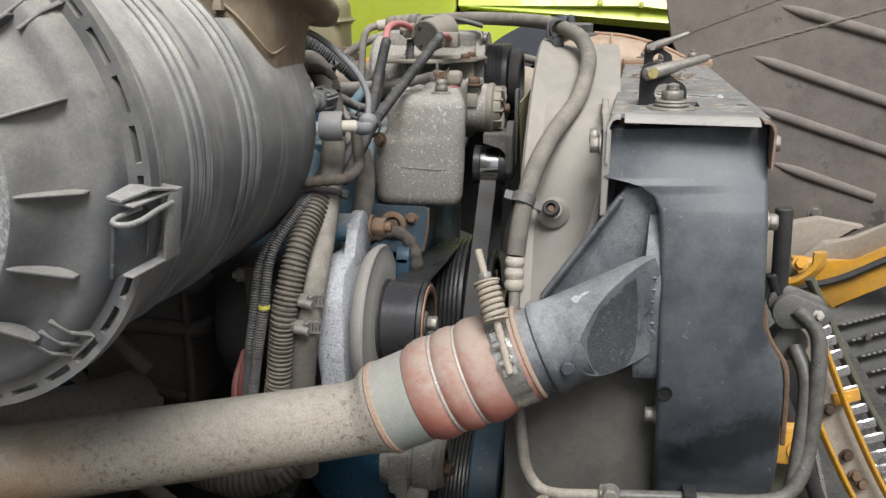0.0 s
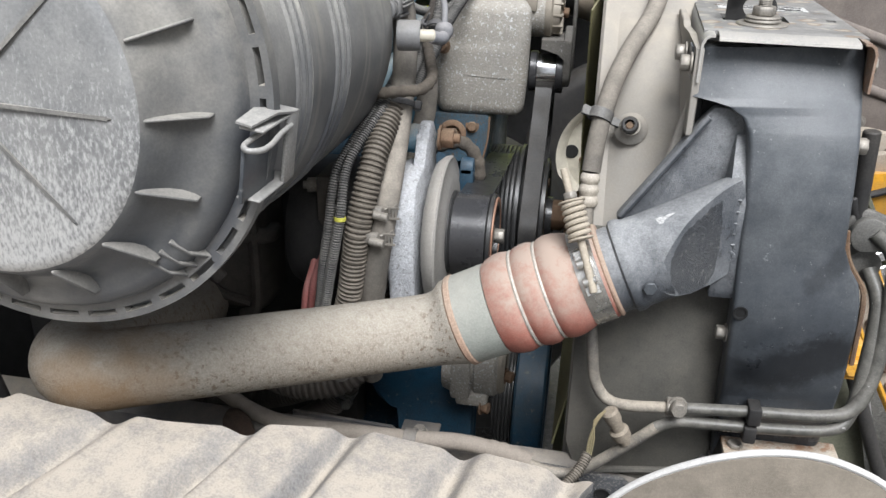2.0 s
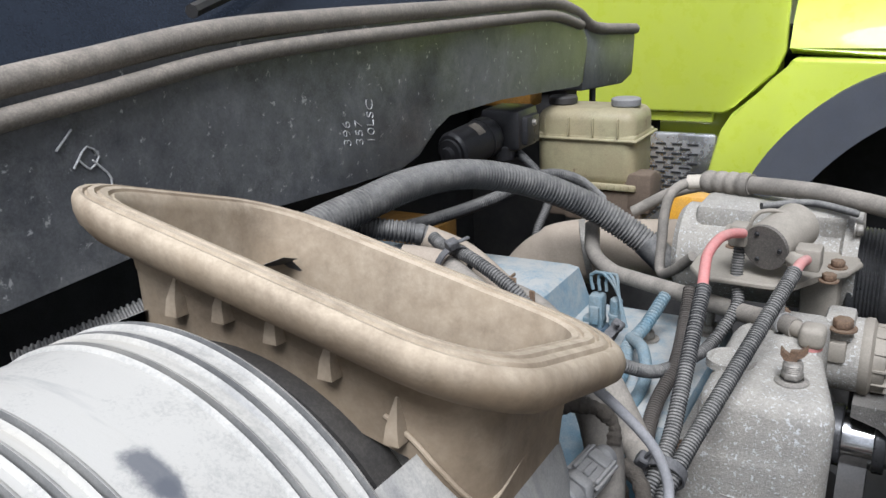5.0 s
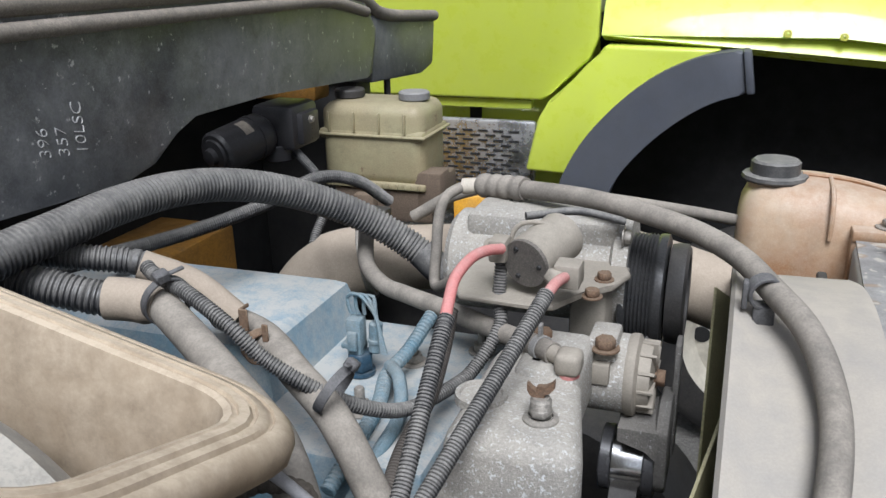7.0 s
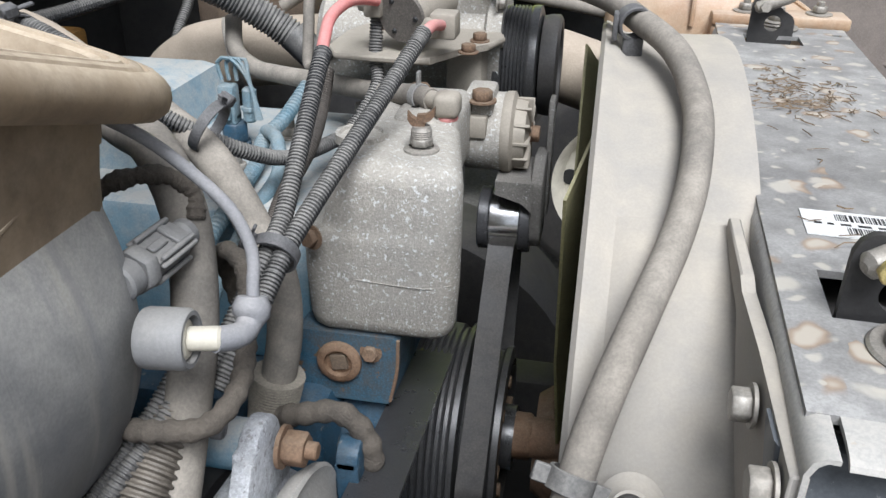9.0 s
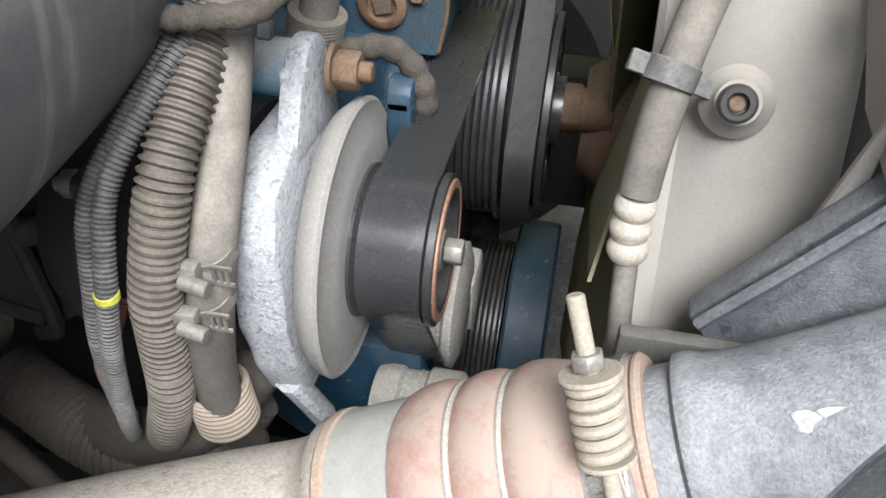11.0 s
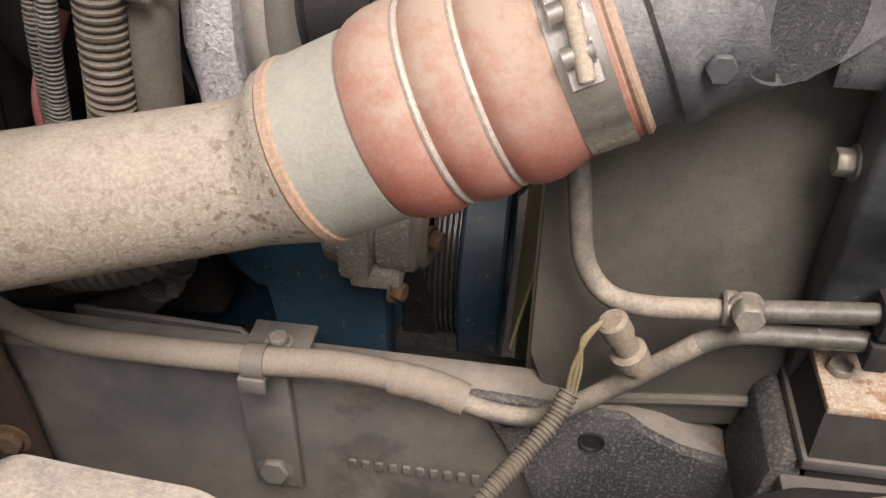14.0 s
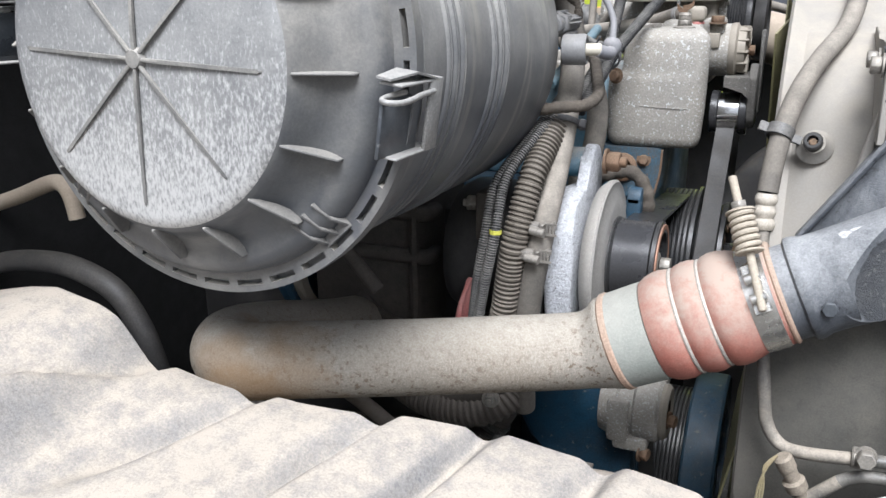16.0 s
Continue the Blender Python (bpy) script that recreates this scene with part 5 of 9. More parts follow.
random.seed(11)
litter = bmesh.new()
for i in range(190):
    x, y = random.gauss(0.135, 0.030), random.gauss(1.76, 0.055)
    if i % 9 == 0:
        x, y = random.uniform(0.06, 0.2), random.uniform(1.3, 2.0)
    if not 0.05 < x < 0.225:
        continue
    a, ln = random.uniform(0, math.pi), random.uniform(0.006, 0.026)
    d, sd = Vector((math.cos(a), math.sin(a), 0)), Vector((-math.sin(a), math.cos(a), 0))
    w, z, c = random.uniform(0.0005, 0.0015), plate_z(y) + random.uniform(0.0008, 0.004), random.uniform(-0.3, 0.3) * ln
    o = Vector((x, y, z))
    rows_ = []
    for u in (0, 0.5, 1):
        q = o + d * ln * (u - 0.5) + sd * c * (4 * u * (1 - u)) + Vector((0, 0, 0.0015 * random.random()))
        rows_.append([litter.verts.new(q + sd * w * (0.4 + 1.2 * u * (1 - u))), litter.verts.new(q - sd * w * (0.4 + 1.2 * u * (1 - u))), litter.verts.new(q + Vector((0, 0, w)))])
    for a_, b_ in zip(rows_, rows_[1:]):
        for k in range(3):
            litter.faces.new((a_[k], a_[(k + 1) % 3], b_[(k + 1) % 3], b_[k]))
solo("leaf_litter", litter, M_LITTER, "dry brown leaf litter on the radiator top", "leaf litter", kind="stuff")
# ---- engine ----
engine = thing("engine", "blue-painted diesel engine, grimy and dusty", "engine", (-0.7, 1.65, 0.5))
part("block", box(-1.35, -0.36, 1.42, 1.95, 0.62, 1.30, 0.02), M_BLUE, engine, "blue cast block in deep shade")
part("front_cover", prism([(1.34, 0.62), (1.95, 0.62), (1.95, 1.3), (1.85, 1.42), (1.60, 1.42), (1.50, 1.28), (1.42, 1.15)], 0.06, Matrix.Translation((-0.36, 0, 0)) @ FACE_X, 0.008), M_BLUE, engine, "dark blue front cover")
part("water_neck", loft([[(x0, 1.468, z), (x1, 1.468, z), (x1, 1.58, z), (x0, 1.58, z)] for x0, x1, z in ((-0.40, -0.300, 1.284), (-0.405, -0.294, 1.290), (-0.405, -0.286, 1.368), (-0.40, -0.292, 1.374))]), M_BLUEGRIME, engine, "blue water neck with rusty edges")
part("neck_edge", sweep([(-0.297, 1.4685, 1.288), (-0.2885, 1.4685, 1.33), (-0.2865, 1.4685, 1.372)], 0.0022, 6), M_RUST, engine)
part("plug", lathe([(0, 0.0), (0.026, 0.0), (0.0255, 0.006), (0.021, 0.009), (0.0165, 0.009), (0.0155, 0.002), (0, 0.002)], axis_pose((-0.354, 1.469, 1.337), (0, -1, 0.05)), 28), M_RUST, engine, "rusty round plug")
part("plug_socket", moved(box(-0.0095, 0.0095, -0.0095, 0.0095, 0.0, 0.0065, 0.001, 1), axis_pose((-0.354, 1.469, 1.337), (0, -1, 0.05), 12)), M_MUDDY, engine, "square socket in the plug")
part("bolt", hexa((-0.3175, 1.469, 1.353), (0, -1, 0.1), 0.0095, 0.008), M_RUST, engine)
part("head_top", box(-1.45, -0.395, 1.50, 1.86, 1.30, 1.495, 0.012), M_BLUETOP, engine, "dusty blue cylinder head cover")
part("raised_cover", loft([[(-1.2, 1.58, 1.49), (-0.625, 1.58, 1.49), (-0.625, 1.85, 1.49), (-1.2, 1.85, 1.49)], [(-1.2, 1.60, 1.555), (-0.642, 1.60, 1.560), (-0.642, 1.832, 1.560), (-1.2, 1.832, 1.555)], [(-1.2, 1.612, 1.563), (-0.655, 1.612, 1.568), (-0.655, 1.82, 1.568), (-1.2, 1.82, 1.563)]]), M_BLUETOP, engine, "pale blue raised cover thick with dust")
part("side_plate", box(-1.2, -0.50, 1.30, 1.37, 0.75, 1.28, 0.02), M_DARK, engine)
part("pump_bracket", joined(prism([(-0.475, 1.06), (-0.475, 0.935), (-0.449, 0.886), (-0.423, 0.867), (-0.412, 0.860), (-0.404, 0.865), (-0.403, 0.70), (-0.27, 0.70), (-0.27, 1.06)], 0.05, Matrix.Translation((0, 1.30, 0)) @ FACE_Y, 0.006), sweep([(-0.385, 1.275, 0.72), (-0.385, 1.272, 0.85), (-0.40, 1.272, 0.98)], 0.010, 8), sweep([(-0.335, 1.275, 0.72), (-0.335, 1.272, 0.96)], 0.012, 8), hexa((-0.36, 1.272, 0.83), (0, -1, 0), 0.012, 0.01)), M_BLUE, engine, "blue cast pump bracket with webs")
for x, y in ((-0.515, 1.60), (-0.50, 1.74), (-0.42, 1.80)):
    part("stud_bolt", hexa((x, y, 1.495), (0, 0, 1), 0.013, 0.012, 1.5, 0.022), M_STEEL, engine)
for i in range(4):
    part("web", box(-0.325 + 0.012 * (i % 2), -0.29 + 0.01 * (i % 2), 1.33 + 0.055 * i, 1.355 + 0.055 * i, 0.70, 1.05, 0.006), M_BLUE, engine)

# coolant outlet casting, the large mottled box at the front of the head
casting = thing("coolant_housing", "mottled grey cast aluminium housing on the engine front", "engine housing", (-0.30, 1.57, 1.38))
def soft_quad(x0, x1, xb, y0, y1, r, z):
    """A rounded four-sided outline whose far right corner is drawn in to xb."""
    out = []
    for cx, cy, a0 in ((xb - r, y1 - r, 0), (x0 + r, y1 - r, 90), (x0 + r, y0 + r, 180), (x1 - r, y0 + r, 270)):
        out += [(x, y, z) for x, y in arc(cx, cy, r, a0, a0 + 90, 6)]
    return out


part("body", loft([soft_quad(x0, x1, xb, y0, 1.675, r, z) for x0, x1, xb, y0, r, z in (
    (-0.372, -0.246, -0.275, 1.485, 0.010, 1.374), (-0.380, -0.236, -0.265, 1.474, 0.018, 1.376), (-0.387, -0.229, -0.260, 1.467, 0.024, 1.383), (-0.390, -0.226, -0.258, 1.464, 0.026, 1.395),
    (-0.391, -0.2225, -0.255, 1.461, 0.027, 1.447), (-0.390, -0.2215, -0.254, 1.460, 0.027, 1.488), (-0.386, -0.2212, -0.254, 1.460, 0.026, 1.497), (-0.370, -0.2210, -0.254, 1.461, 0.024, 1.503),
    (-0.366, -0.2208, -0.254, 1.461, 0.024, 1.515), (-0.363, -0.2205, -0.254, 1.461, 0.024, 1.555), (-0.360, -0.2235, -0.256, 1.465, 0.022, 1.566), (-0.353, -0.2310, -0.262, 1.474, 0.018, 1.574), (-0.345, -0.2400, -0.27, 1.486, 0.012, 1.577))]), M_ALU, casting, "mottled cast box with a ledge", 50)
part("parting_line", sweep([(-0.33, 1.4603, 1.449), (-0.29, 1.4600, 1.447), (-0.25, 1.4603, 1.447), (-0.228, 1.469, 1.449)], 0.0005, 6), M_ALU, casting)
part("core_plug", lathe([(0.0, 0.002), (0.022, 0.002), (0.0235, 0.005), (0.028, 0.005), (0.029, -0.004)], axis_pose((-0.342, 1.545, 1.577), (0, 0, 1)), 32), M_ALU, casting, "round sheet core plug")
part("shoulder", box(-0.325, -0.248, 1.60, 1.72, 1.50, 1.586, 0.014, 3), M_ALU, casting)
tap = part("drain_tap", joined(lathe([(0, 0), (0.019, 0.0), (0.0185, 0.003), (0.013, 0.005), (0.013, 0.006)], Matrix.Translation((-0.271, 1.519, 1.576)), 20), hexa((-0.271, 1.519, 1.580), (0, 0, 1), 0.0125, 0.009, 0), lathe([(0.0115, 0.013)] + [(r_, 0.014 + 0.0022 * i + d_) for i in range(5) for r_, d_ in ((0.0112, 0.0), (0.0100, 0.0011))] + [(0.009, 0.027), (0, 0.027)], Matrix.Translation((-0.271, 1.519, 1.576)), 18)), M_STEEL, casting, "small threaded bleed tap")
for s_, h_ in ((-1, 0.606), (1, 0.612)):
    part("tap_lever", loft([[Vector((-0.271 + s_ * (d_ - 0.0), 1.519 + y_, 1.0 + z_)) for y_, z_ in ((-w_, h_ + e_ - 0.006), (w_, h_ + e_ - 0.006), (w_, h_ + e_ + 0.003), (-w_, h_ + e_ + 0.003))] for d_, w_, e_ in ((-0.004, 0.003, 0.0), (0.005, 0.004, 0.001), (0.010, 0.004, 0.004), (0.014, 0.003, 0.009))]), M_RUST, tap, "rusty lever wing")
part("elbow_union", joined(box(-0.277, -0.247, 1.598, 1.630, 1.583, 1.610, 0.008, 3), cyl((-0.262, 1.614, 1.577), (0, 0, 1), 0.011, 0.01), cyl((-0.272, 1.622, 1.596), (-0.75, 0.5, 0.0), 0.010, 0.02)), M_GREYVALVE, casting, "grey elbow union")
part("red_sealant", ring((-0.262, 1.614, 1.5775), (0, 0, 1), 0.006, 0.0125, 0.007), M_RED, casting)
for p in ((-0.31, 1.69, 1.58), (-0.235, 1.70, 1.575)):
    part("bolt", hexa(p, (0, 0, 1), 0.013, 0.012), M_RUST, casting)
part("bolt", hexa((-0.37, 1.45, 1.50), (-0.4, -1, 0.1), 0.010, 0.008), M_RUST, casting)

# belt tensioner body with its ribbed cap, and the bright idler
tens = thing("belt_tensioner", "cast belt tensioner with a ribbed cap and a shiny idler wheel", "tensioner", (-0.2, 1.74, 1.4))
part("housing", joined(lathe([(0, 0), (0.046, 0.001), (0.05, 0.006), (0.05, 0.05), (0, 0.05)], axis_pose((-0.262, 1.745, 1.523), (1, 0, 0)), 36), box(-0.258, -0.222, 1.70, 1.76, 1.555, 1.585, 0.006)), M_ALU, tens, "pale cast housing")
part("lug", box(-0.25, -0.228, 1.69, 1.708, 1.53, 1.558, 0.003), M_GREYVALVE, tens)
part("cap", lathe([(0.05, 0.0), (0.052, 0.004), (0.052, 0.012), (0.045, 0.016), (0.043, 0.03), (0.02, 0.034), (0.018, 0.022), (0, 0.022)], axis_pose((-0.212, 1.745, 1.523), (1, 0, 0)), 36), M_GREYVALVE, tens, "grey plastic cap")
for i in range(12):
    part("cap_rib", moved(box(0.016, 0.046, -0.002, 0.002, 0.016, 0.036, 0.0006, 1), axis_pose((-0.212, 1.745, 1.523), (1, 0, 0), 30 * i)), M_GREYVALVE, tens)
part("bolt", hexa((-0.178, 1.745, 1.523), (1, 0, 0), 0.011, 0.010), M_RUST, tens)
part("arm", joined(loft([[(x_, y_, z_) for y_, z_ in ((1.690, 1.476), (1.775, 1.480), (1.775, 1.462 - d_), (1.690, 1.458 - d_))] for x_, d_ in ((-0.214, 0.0), (-0.200, 0.004), (-0.180, 0.010), (-0.166, 0.022))]),
                   prism([(1.692, 1.474), (1.700, 1.395), (1.712, 1.378), (1.775, 1.376), (1.79, 1.40), (1.79, 1.49), (1.73, 1.50)], 0.016, Matrix.Translation((-0.170, 0, 0)) @ FACE_X, 0.004)), M_ALUDARK, tens, "grimy cast swing arm")
part("stay_plate", box(-0.158, -0.150, 1.765, 1.80, 1.40, 1.56, 0.003), M_ALUDARK, tens, "thin upright edge plate")
part("idler", lathe([(0, 0), (0.0395, 0.0), (0.0395, 0.038), (0, 0.038)], axis_pose((-0.2215, 1.740, 1.402), (1, 0, 0)), 48), M_BRIGHT, tens, "polished steel idler wheel")
for x_ in (-0.2375, -0.183):
    part("idler_flange", lathe([(0, 0), (0.041, 0.0), (0.0425, 0.0015), (0.0425, 0.0135), (0.041, 0.015), (0, 0.015)], axis_pose((x_, 1.740, 1.402), (1, 0, 0)), 48), M_BELT, tens, "black idler flange")


def grooved(x0, x1, r, k, deep=0.004):
    out = [(0, x0), (r, x0)]
    for i in range(k):
        a = x0 + (x1 - x0) * (i + 0.25) / k
        b = x0 + (x1 - x0) * (i + 0.5) / k
        c = x0 + (x1 - x0) * (i + 0.75) / k
        out += [(r, a), (r - deep, b), (r, c)]
    return out + [(r, x1), (0, x1)]


pulley = thing("fan_pulley", "large black grooved fan drive pulley", "pulley", (-0.22, 1.64, 1.115))
part("grooved_wheel", lathe(grooved(-0.315, -0.235, 0.145, 9), axis_pose((0, 1.64, 1.115), (1, 0, 0)), 64), M_PULLEY, pulley, "black wheel with many grooves")
part("front_wheel", lathe([(0, -0.235), (0.152, -0.235), (0.152, -0.229), (0.122, -0.227), (0.119, -0.222), (0.119, -0.19), (0.125, -0.186), (0.125, -0.178), (0.11, -0.176), (0.10, -0.186), (0.045, -0.19), (0.045, -0.165), (0, -0.165)], axis_pose((0, 1.64, 1.115), (1, 0, 0)), 64), M_PULLEY, pulley, "smooth front wheel")
for i in range(6):
    a = math.pi * i / 3
    part("bolt", hexa((-0.188, 1.64 + 0.075 * math.cos(a), 1.115 + 0.075 * math.sin(a)), (1, 0, 0), 0.010, 0.009), M_RUST, pulley)

damper = thing("crank_damper", "blue-painted crankshaft damper wheel", "pulley", (-0.2, 1.62, 0.68))
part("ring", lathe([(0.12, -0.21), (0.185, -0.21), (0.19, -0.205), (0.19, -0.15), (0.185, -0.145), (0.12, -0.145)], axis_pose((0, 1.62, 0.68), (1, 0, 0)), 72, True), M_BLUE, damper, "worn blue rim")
part("web", lathe([(0, -0.19), (0.12, -0.19), (0.12, -0.17), (0, -0.165)], axis_pose((0, 1.62, 0.68), (1, 0, 0)), 40), M_DARK, damper)
part("grooved_wheel", lathe(grooved(-0.28, -0.215, 0.15, 8), axis_pose((0, 1.62, 0.68), (1, 0, 0)), 56), M_PULLEY, damper, "black belt grooves")

# alternator
alt = thing("alternator", "alternator with pale cast bracket, grey fan disc and belt pulley", "alternator", (-0.33, 1.22, 1.12))
AY, AZ = 1.225, 1.243
part("bracket", prism([(1.15, 1.10), (1.13, 1.16), (1.125, 1.22), (1.13, 1.30), (1.15, 1.345), (1.20, 1.36), (1.27, 1.35), (1.33, 1.30), (1.34, 1.22), (1.30, 1.12), (1.22, 1.09)], 0.042, Matrix.Translation((-0.395, 0, 0)) @ FACE_X, 0.008), M_BRACKET, alt, "pale rough cast bracket")
part("lug", prism([(1.19, 1.34), (1.225, 1.395)] + arc(1.262, 1.386, 0.030, 160, 0, 10) + [(1.29, 1.35), (1.31, 1.32)], 0.020, Matrix.Translation((-0.372, 0, 0)) @ FACE_X, 0.005), M_BRACKET, alt, "pale bracket lug")
part("foot", sweep([(-0.375, 1.150, 1.125), (-0.362, 1.158, 1.085), (-0.352, 1.165, 1.05)], 0.013, 10, flat=1.6), M_BRACKET, alt, "slanting cast foot")
part("body", lathe([(0, -0.56), (0.10, -0.56), (0.112, -0.54), (0.112, -0.40), (0, -0.40)], axis_pose((0, AY, AZ), (1, 0, 0)), 48), M_DARK, alt, "dark alternator body")
part("fan_disc", lathe([(0.03, -0.345), (0.09, -0.345), (0.114, -0.338), (0.123, -0.327), (0.1245, -0.320), (0.121, -0.317), (0.113, -0.319), (0.095, -0.312), (0.075, -0.311), (0.03, -0.311)], axis_pose((0, AY, AZ), (1, 0, 0)), 72, True), M_DISC, alt, "smooth grey fan disc with a bright edge")
part("pulley", lathe([(0.03, -0.312), (0.068, -0.312), (0.0685, -0.308)] + [(r, -0.305 + 0.0063 * i + d) for i in range(9) for r, d in ((0.063, 0.0), (0.0605, 0.0031))] + [(0.0675, -0.247), (0.0675, -0.241), (0.055, -0.238), (0.05, -0.239), (0.048, -0.265), (0.02, -0.267)], axis_pose((0, AY, AZ), (1, 0, 0)), 56), M_PULLEY, alt, "black grooved pulley")
part("pulley_lip", ring((-0.2415, AY, AZ), (1, 0, 0), 0.0555, 0.063, 0.004, 0.001, 56), M_COPPER, alt, "copper-coloured pulley lip")
part("shaft_nut", joined(cyl((-0.272, AY, AZ), (1, 0, 0), 0.020, 0.03, 0.003), hexa((-0.244, AY, AZ), (1, 0, 0), 0.0125, 0.016, 0)), M_STEEL, alt, "shaft nut")
part("pivot_tube", cyl((-0.455, 1.262, 1.386), (1, 0, 0), 0.0235, 0.084), M_BLUETOP, alt, "blue pivot tube")
part("pivot_bolt", hexa((-0.341, 1.262, 1.390), (1, 0, 0), 0.0165, 0.020, 1.2, 0.014), M_RUST, alt, "rusty pivot bolt")

# belts, flat loops in planes across the engine
def belt(name, wheels, x0, x1, label, rubber):
    pts = []
    k = len(wheels)
    for i in range(k):
        (y, z, r), (py, pz, pr), (ny, nz, nr) = wheels[i], wheels[i - 1], wheels[(i + 1) % k]
        def out_angle(a, b, ra, rb):
            d = math.hypot(b[0] - a[0], b[1] - a[1])
            return math.atan2(b[1] - a[1], b[0] - a[0]) - math.pi / 2 + math.asin(max(-1, min(1, (rb - ra) / d))) * -1 * -1
        s = out_angle((py, pz), (y, z), pr, r)
        e = out_angle((y, z), (ny, nz), r, nr)
        while e < s:
            e += 2 * math.pi
        for j in range(13):
            a = s + (e - s) * j / 12
            pts.append((y + r * math.cos(a), z + r * math.sin(a), y + (r - 0.005) * math.cos(a), z + (r - 0.005) * math.sin(a)))
    bm = bmesh.new()
    rows = [[bm.verts.new(p) for p in ((x0, a, b), (x1, a, b), (x1, c, d), (x0, c, d))] for a, b, c, d in pts]
    for a, b in zip(rows, rows[1:] + rows[:1]):
        for i in range(4):
            bm.faces.new((a[i], a[(i + 1) % 4], b[(i + 1) % 4], b[i]))
    return solo(name, bm, rubber, label, "belt", sharp=60)


belt("serpentine_belt", [(AY, AZ, 0.066), (1.62, 0.68, 0.155), (1.64, 1.115, 0.15)], -0.304, -0.250, "wide black ribbed belt between alternator and fan pulley", M_BELT)
belt("fan_belt", [(1.60, 1.112, 0.124), (1.68, 1.112, 0.124), (1.89, 1.50, 0.03), (1.875, 1.51, 0.02)], -0.222, -0.188, "black belt running down from the idler wheel", M_BLACK)

# compressor with its clutch
comp = thing("compressor", "dusty refrigerant compressor with a black clutch pulley", "compressor", (-0.33, 1.93, 1.5))
part("body", joined(lathe([(0, -0.50), (0.065, -0.50), (0.075, -0.49), (0.075, -0.26), (0.085, -0.255), (0.085, -0.235), (0, -0.235)], axis_pose((0, 1.93, 1.585), (1, 0, 0)), 40), box(-0.47, -0.25, 1.88, 1.98, 1.62, 1.672, 0.012)), M_ALU, comp, "pale cast body crusted with corrosion")
part("mount", box(-0.30, -0.25, 1.80, 1.95, 1.45, 1.62, 0.008), M_GREYVALVE, comp)
part("clutch_pulley", lathe([(0.03, -0.246), (0.080, -0.246), (0.0845, -0.243), (0.0845, -0.238)] + [(r_, -0.2355 + 0.0052 * i + d_) for i in range(7) for r_, d_ in ((0.0828, 0.0), (0.0795, 0.0026))] + [(0.0828, -0.199), (0.0835, -0.196), (0.0835, -0.187), (0.078, -0.185), (0.03, -0.185)], axis_pose((0, 1.93, 1.562), (1, 0, 0)), 56, True), M_PULLEY, comp, "black clutch pulley")
part("clutch_plate", lathe([(0, -0.178), (0.052, -0.178), (0.06, -0.183), (0.070, -0.182), (0.072, -0.172), (0.072, -0.160), (0.066, -0.156), (0.06, -0.157), (0.055, -0.168), (0, -0.17)], axis_pose((0, 1.93, 1.562), (1, 0, 0)), 56), M_BLACK, comp, "black clutch plate with a raised rim")
for y, z in ((1.87, 1.66), (1.86, 1.61)):
    part("bolt", hexa((-0.243, y, z), (1, 0, 0), 0.010, 0.010), M_STEEL, comp)
valve = thing("solenoid_valve", "grey cylindrical valve bolted on a flat bracket", "valve", (-0.33, 1.74, 1.61))
part("bracket", prism([(-0.44, 1.735), (-0.42, 1.70), (-0.33, 1.695), (-0.30, 1.70), (-0.275, 1.755), (-0.24, 1.785), (-0.225, 1.83), (-0.24, 1.88), (-0.42, 1.88), (-0.44, 1.82)], 0.008, Matrix.Translation((0, 0, 1.615)), 0.002, 1), M_GREYVALVE, valve, "flat grey bracket plate")
VW = (0.35, 1, 0.16)
part("cylinder", cyl((-0.338, 1.715, 1.668), VW, 0.0325, 0.085, 0.004, 40), M_GREYVALVE, valve, "dusty grey cylinder")
part("end_plate", lathe([(0, -0.003), (0.031, -0.003), (0.0315, 0), (0.0315, 0.002)], axis_pose((-0.338, 1.715, 1.668), VW), 40), M_DARKVALVE, valve, "dark round end plate")
for a in (60, 180, 300):
    m = axis_pose((-0.338, 1.715, 1.668), VW, a)
    part("screw", lathe([(0, -0.0055), (0.0025, -0.0055), (0.0035, -0.003)], m @ Matrix.Translation((0.021, 0, 0)), 10), M_INK, valve)
part("union", joined(hexa((-0.305, 1.70, 1.664), (0.55, -0.5, -0.15), 0.012, 0.016, 0), moved(box(-0.012, 0.02, -0.014, 0.02, -0.016, 0.014, 0.004), Matrix.Translation((-0.288, 1.706, 1.664)))), M_GREYVALVE, valve, "grey brass union")
part("union", joined(hexa((-0.372, 1.72, 1.68), (-1, 0.1, 0.1), 0.012, 0.016, 0), box(-0.385, -0.362, 1.71, 1.74, 1.665, 1.695, 0.004)), M_GREYVALVE, valve)
part("strap", sweep([(-0.37, 1.74, 1.66), (-0.36, 1.75, 1.70), (-0.335, 1.755, 1.708), (-0.305, 1.76, 1.70)], 0.003, 8), M_GREYVALVE, valve)
for x, y in ((-0.255, 1.80), (-0.40, 1.84), (-0.26, 1.74)):
    part("bolt", hexa((x, y, 1.623), (0, 0, 1), 0.0095, 0.009), M_RUST, valve)

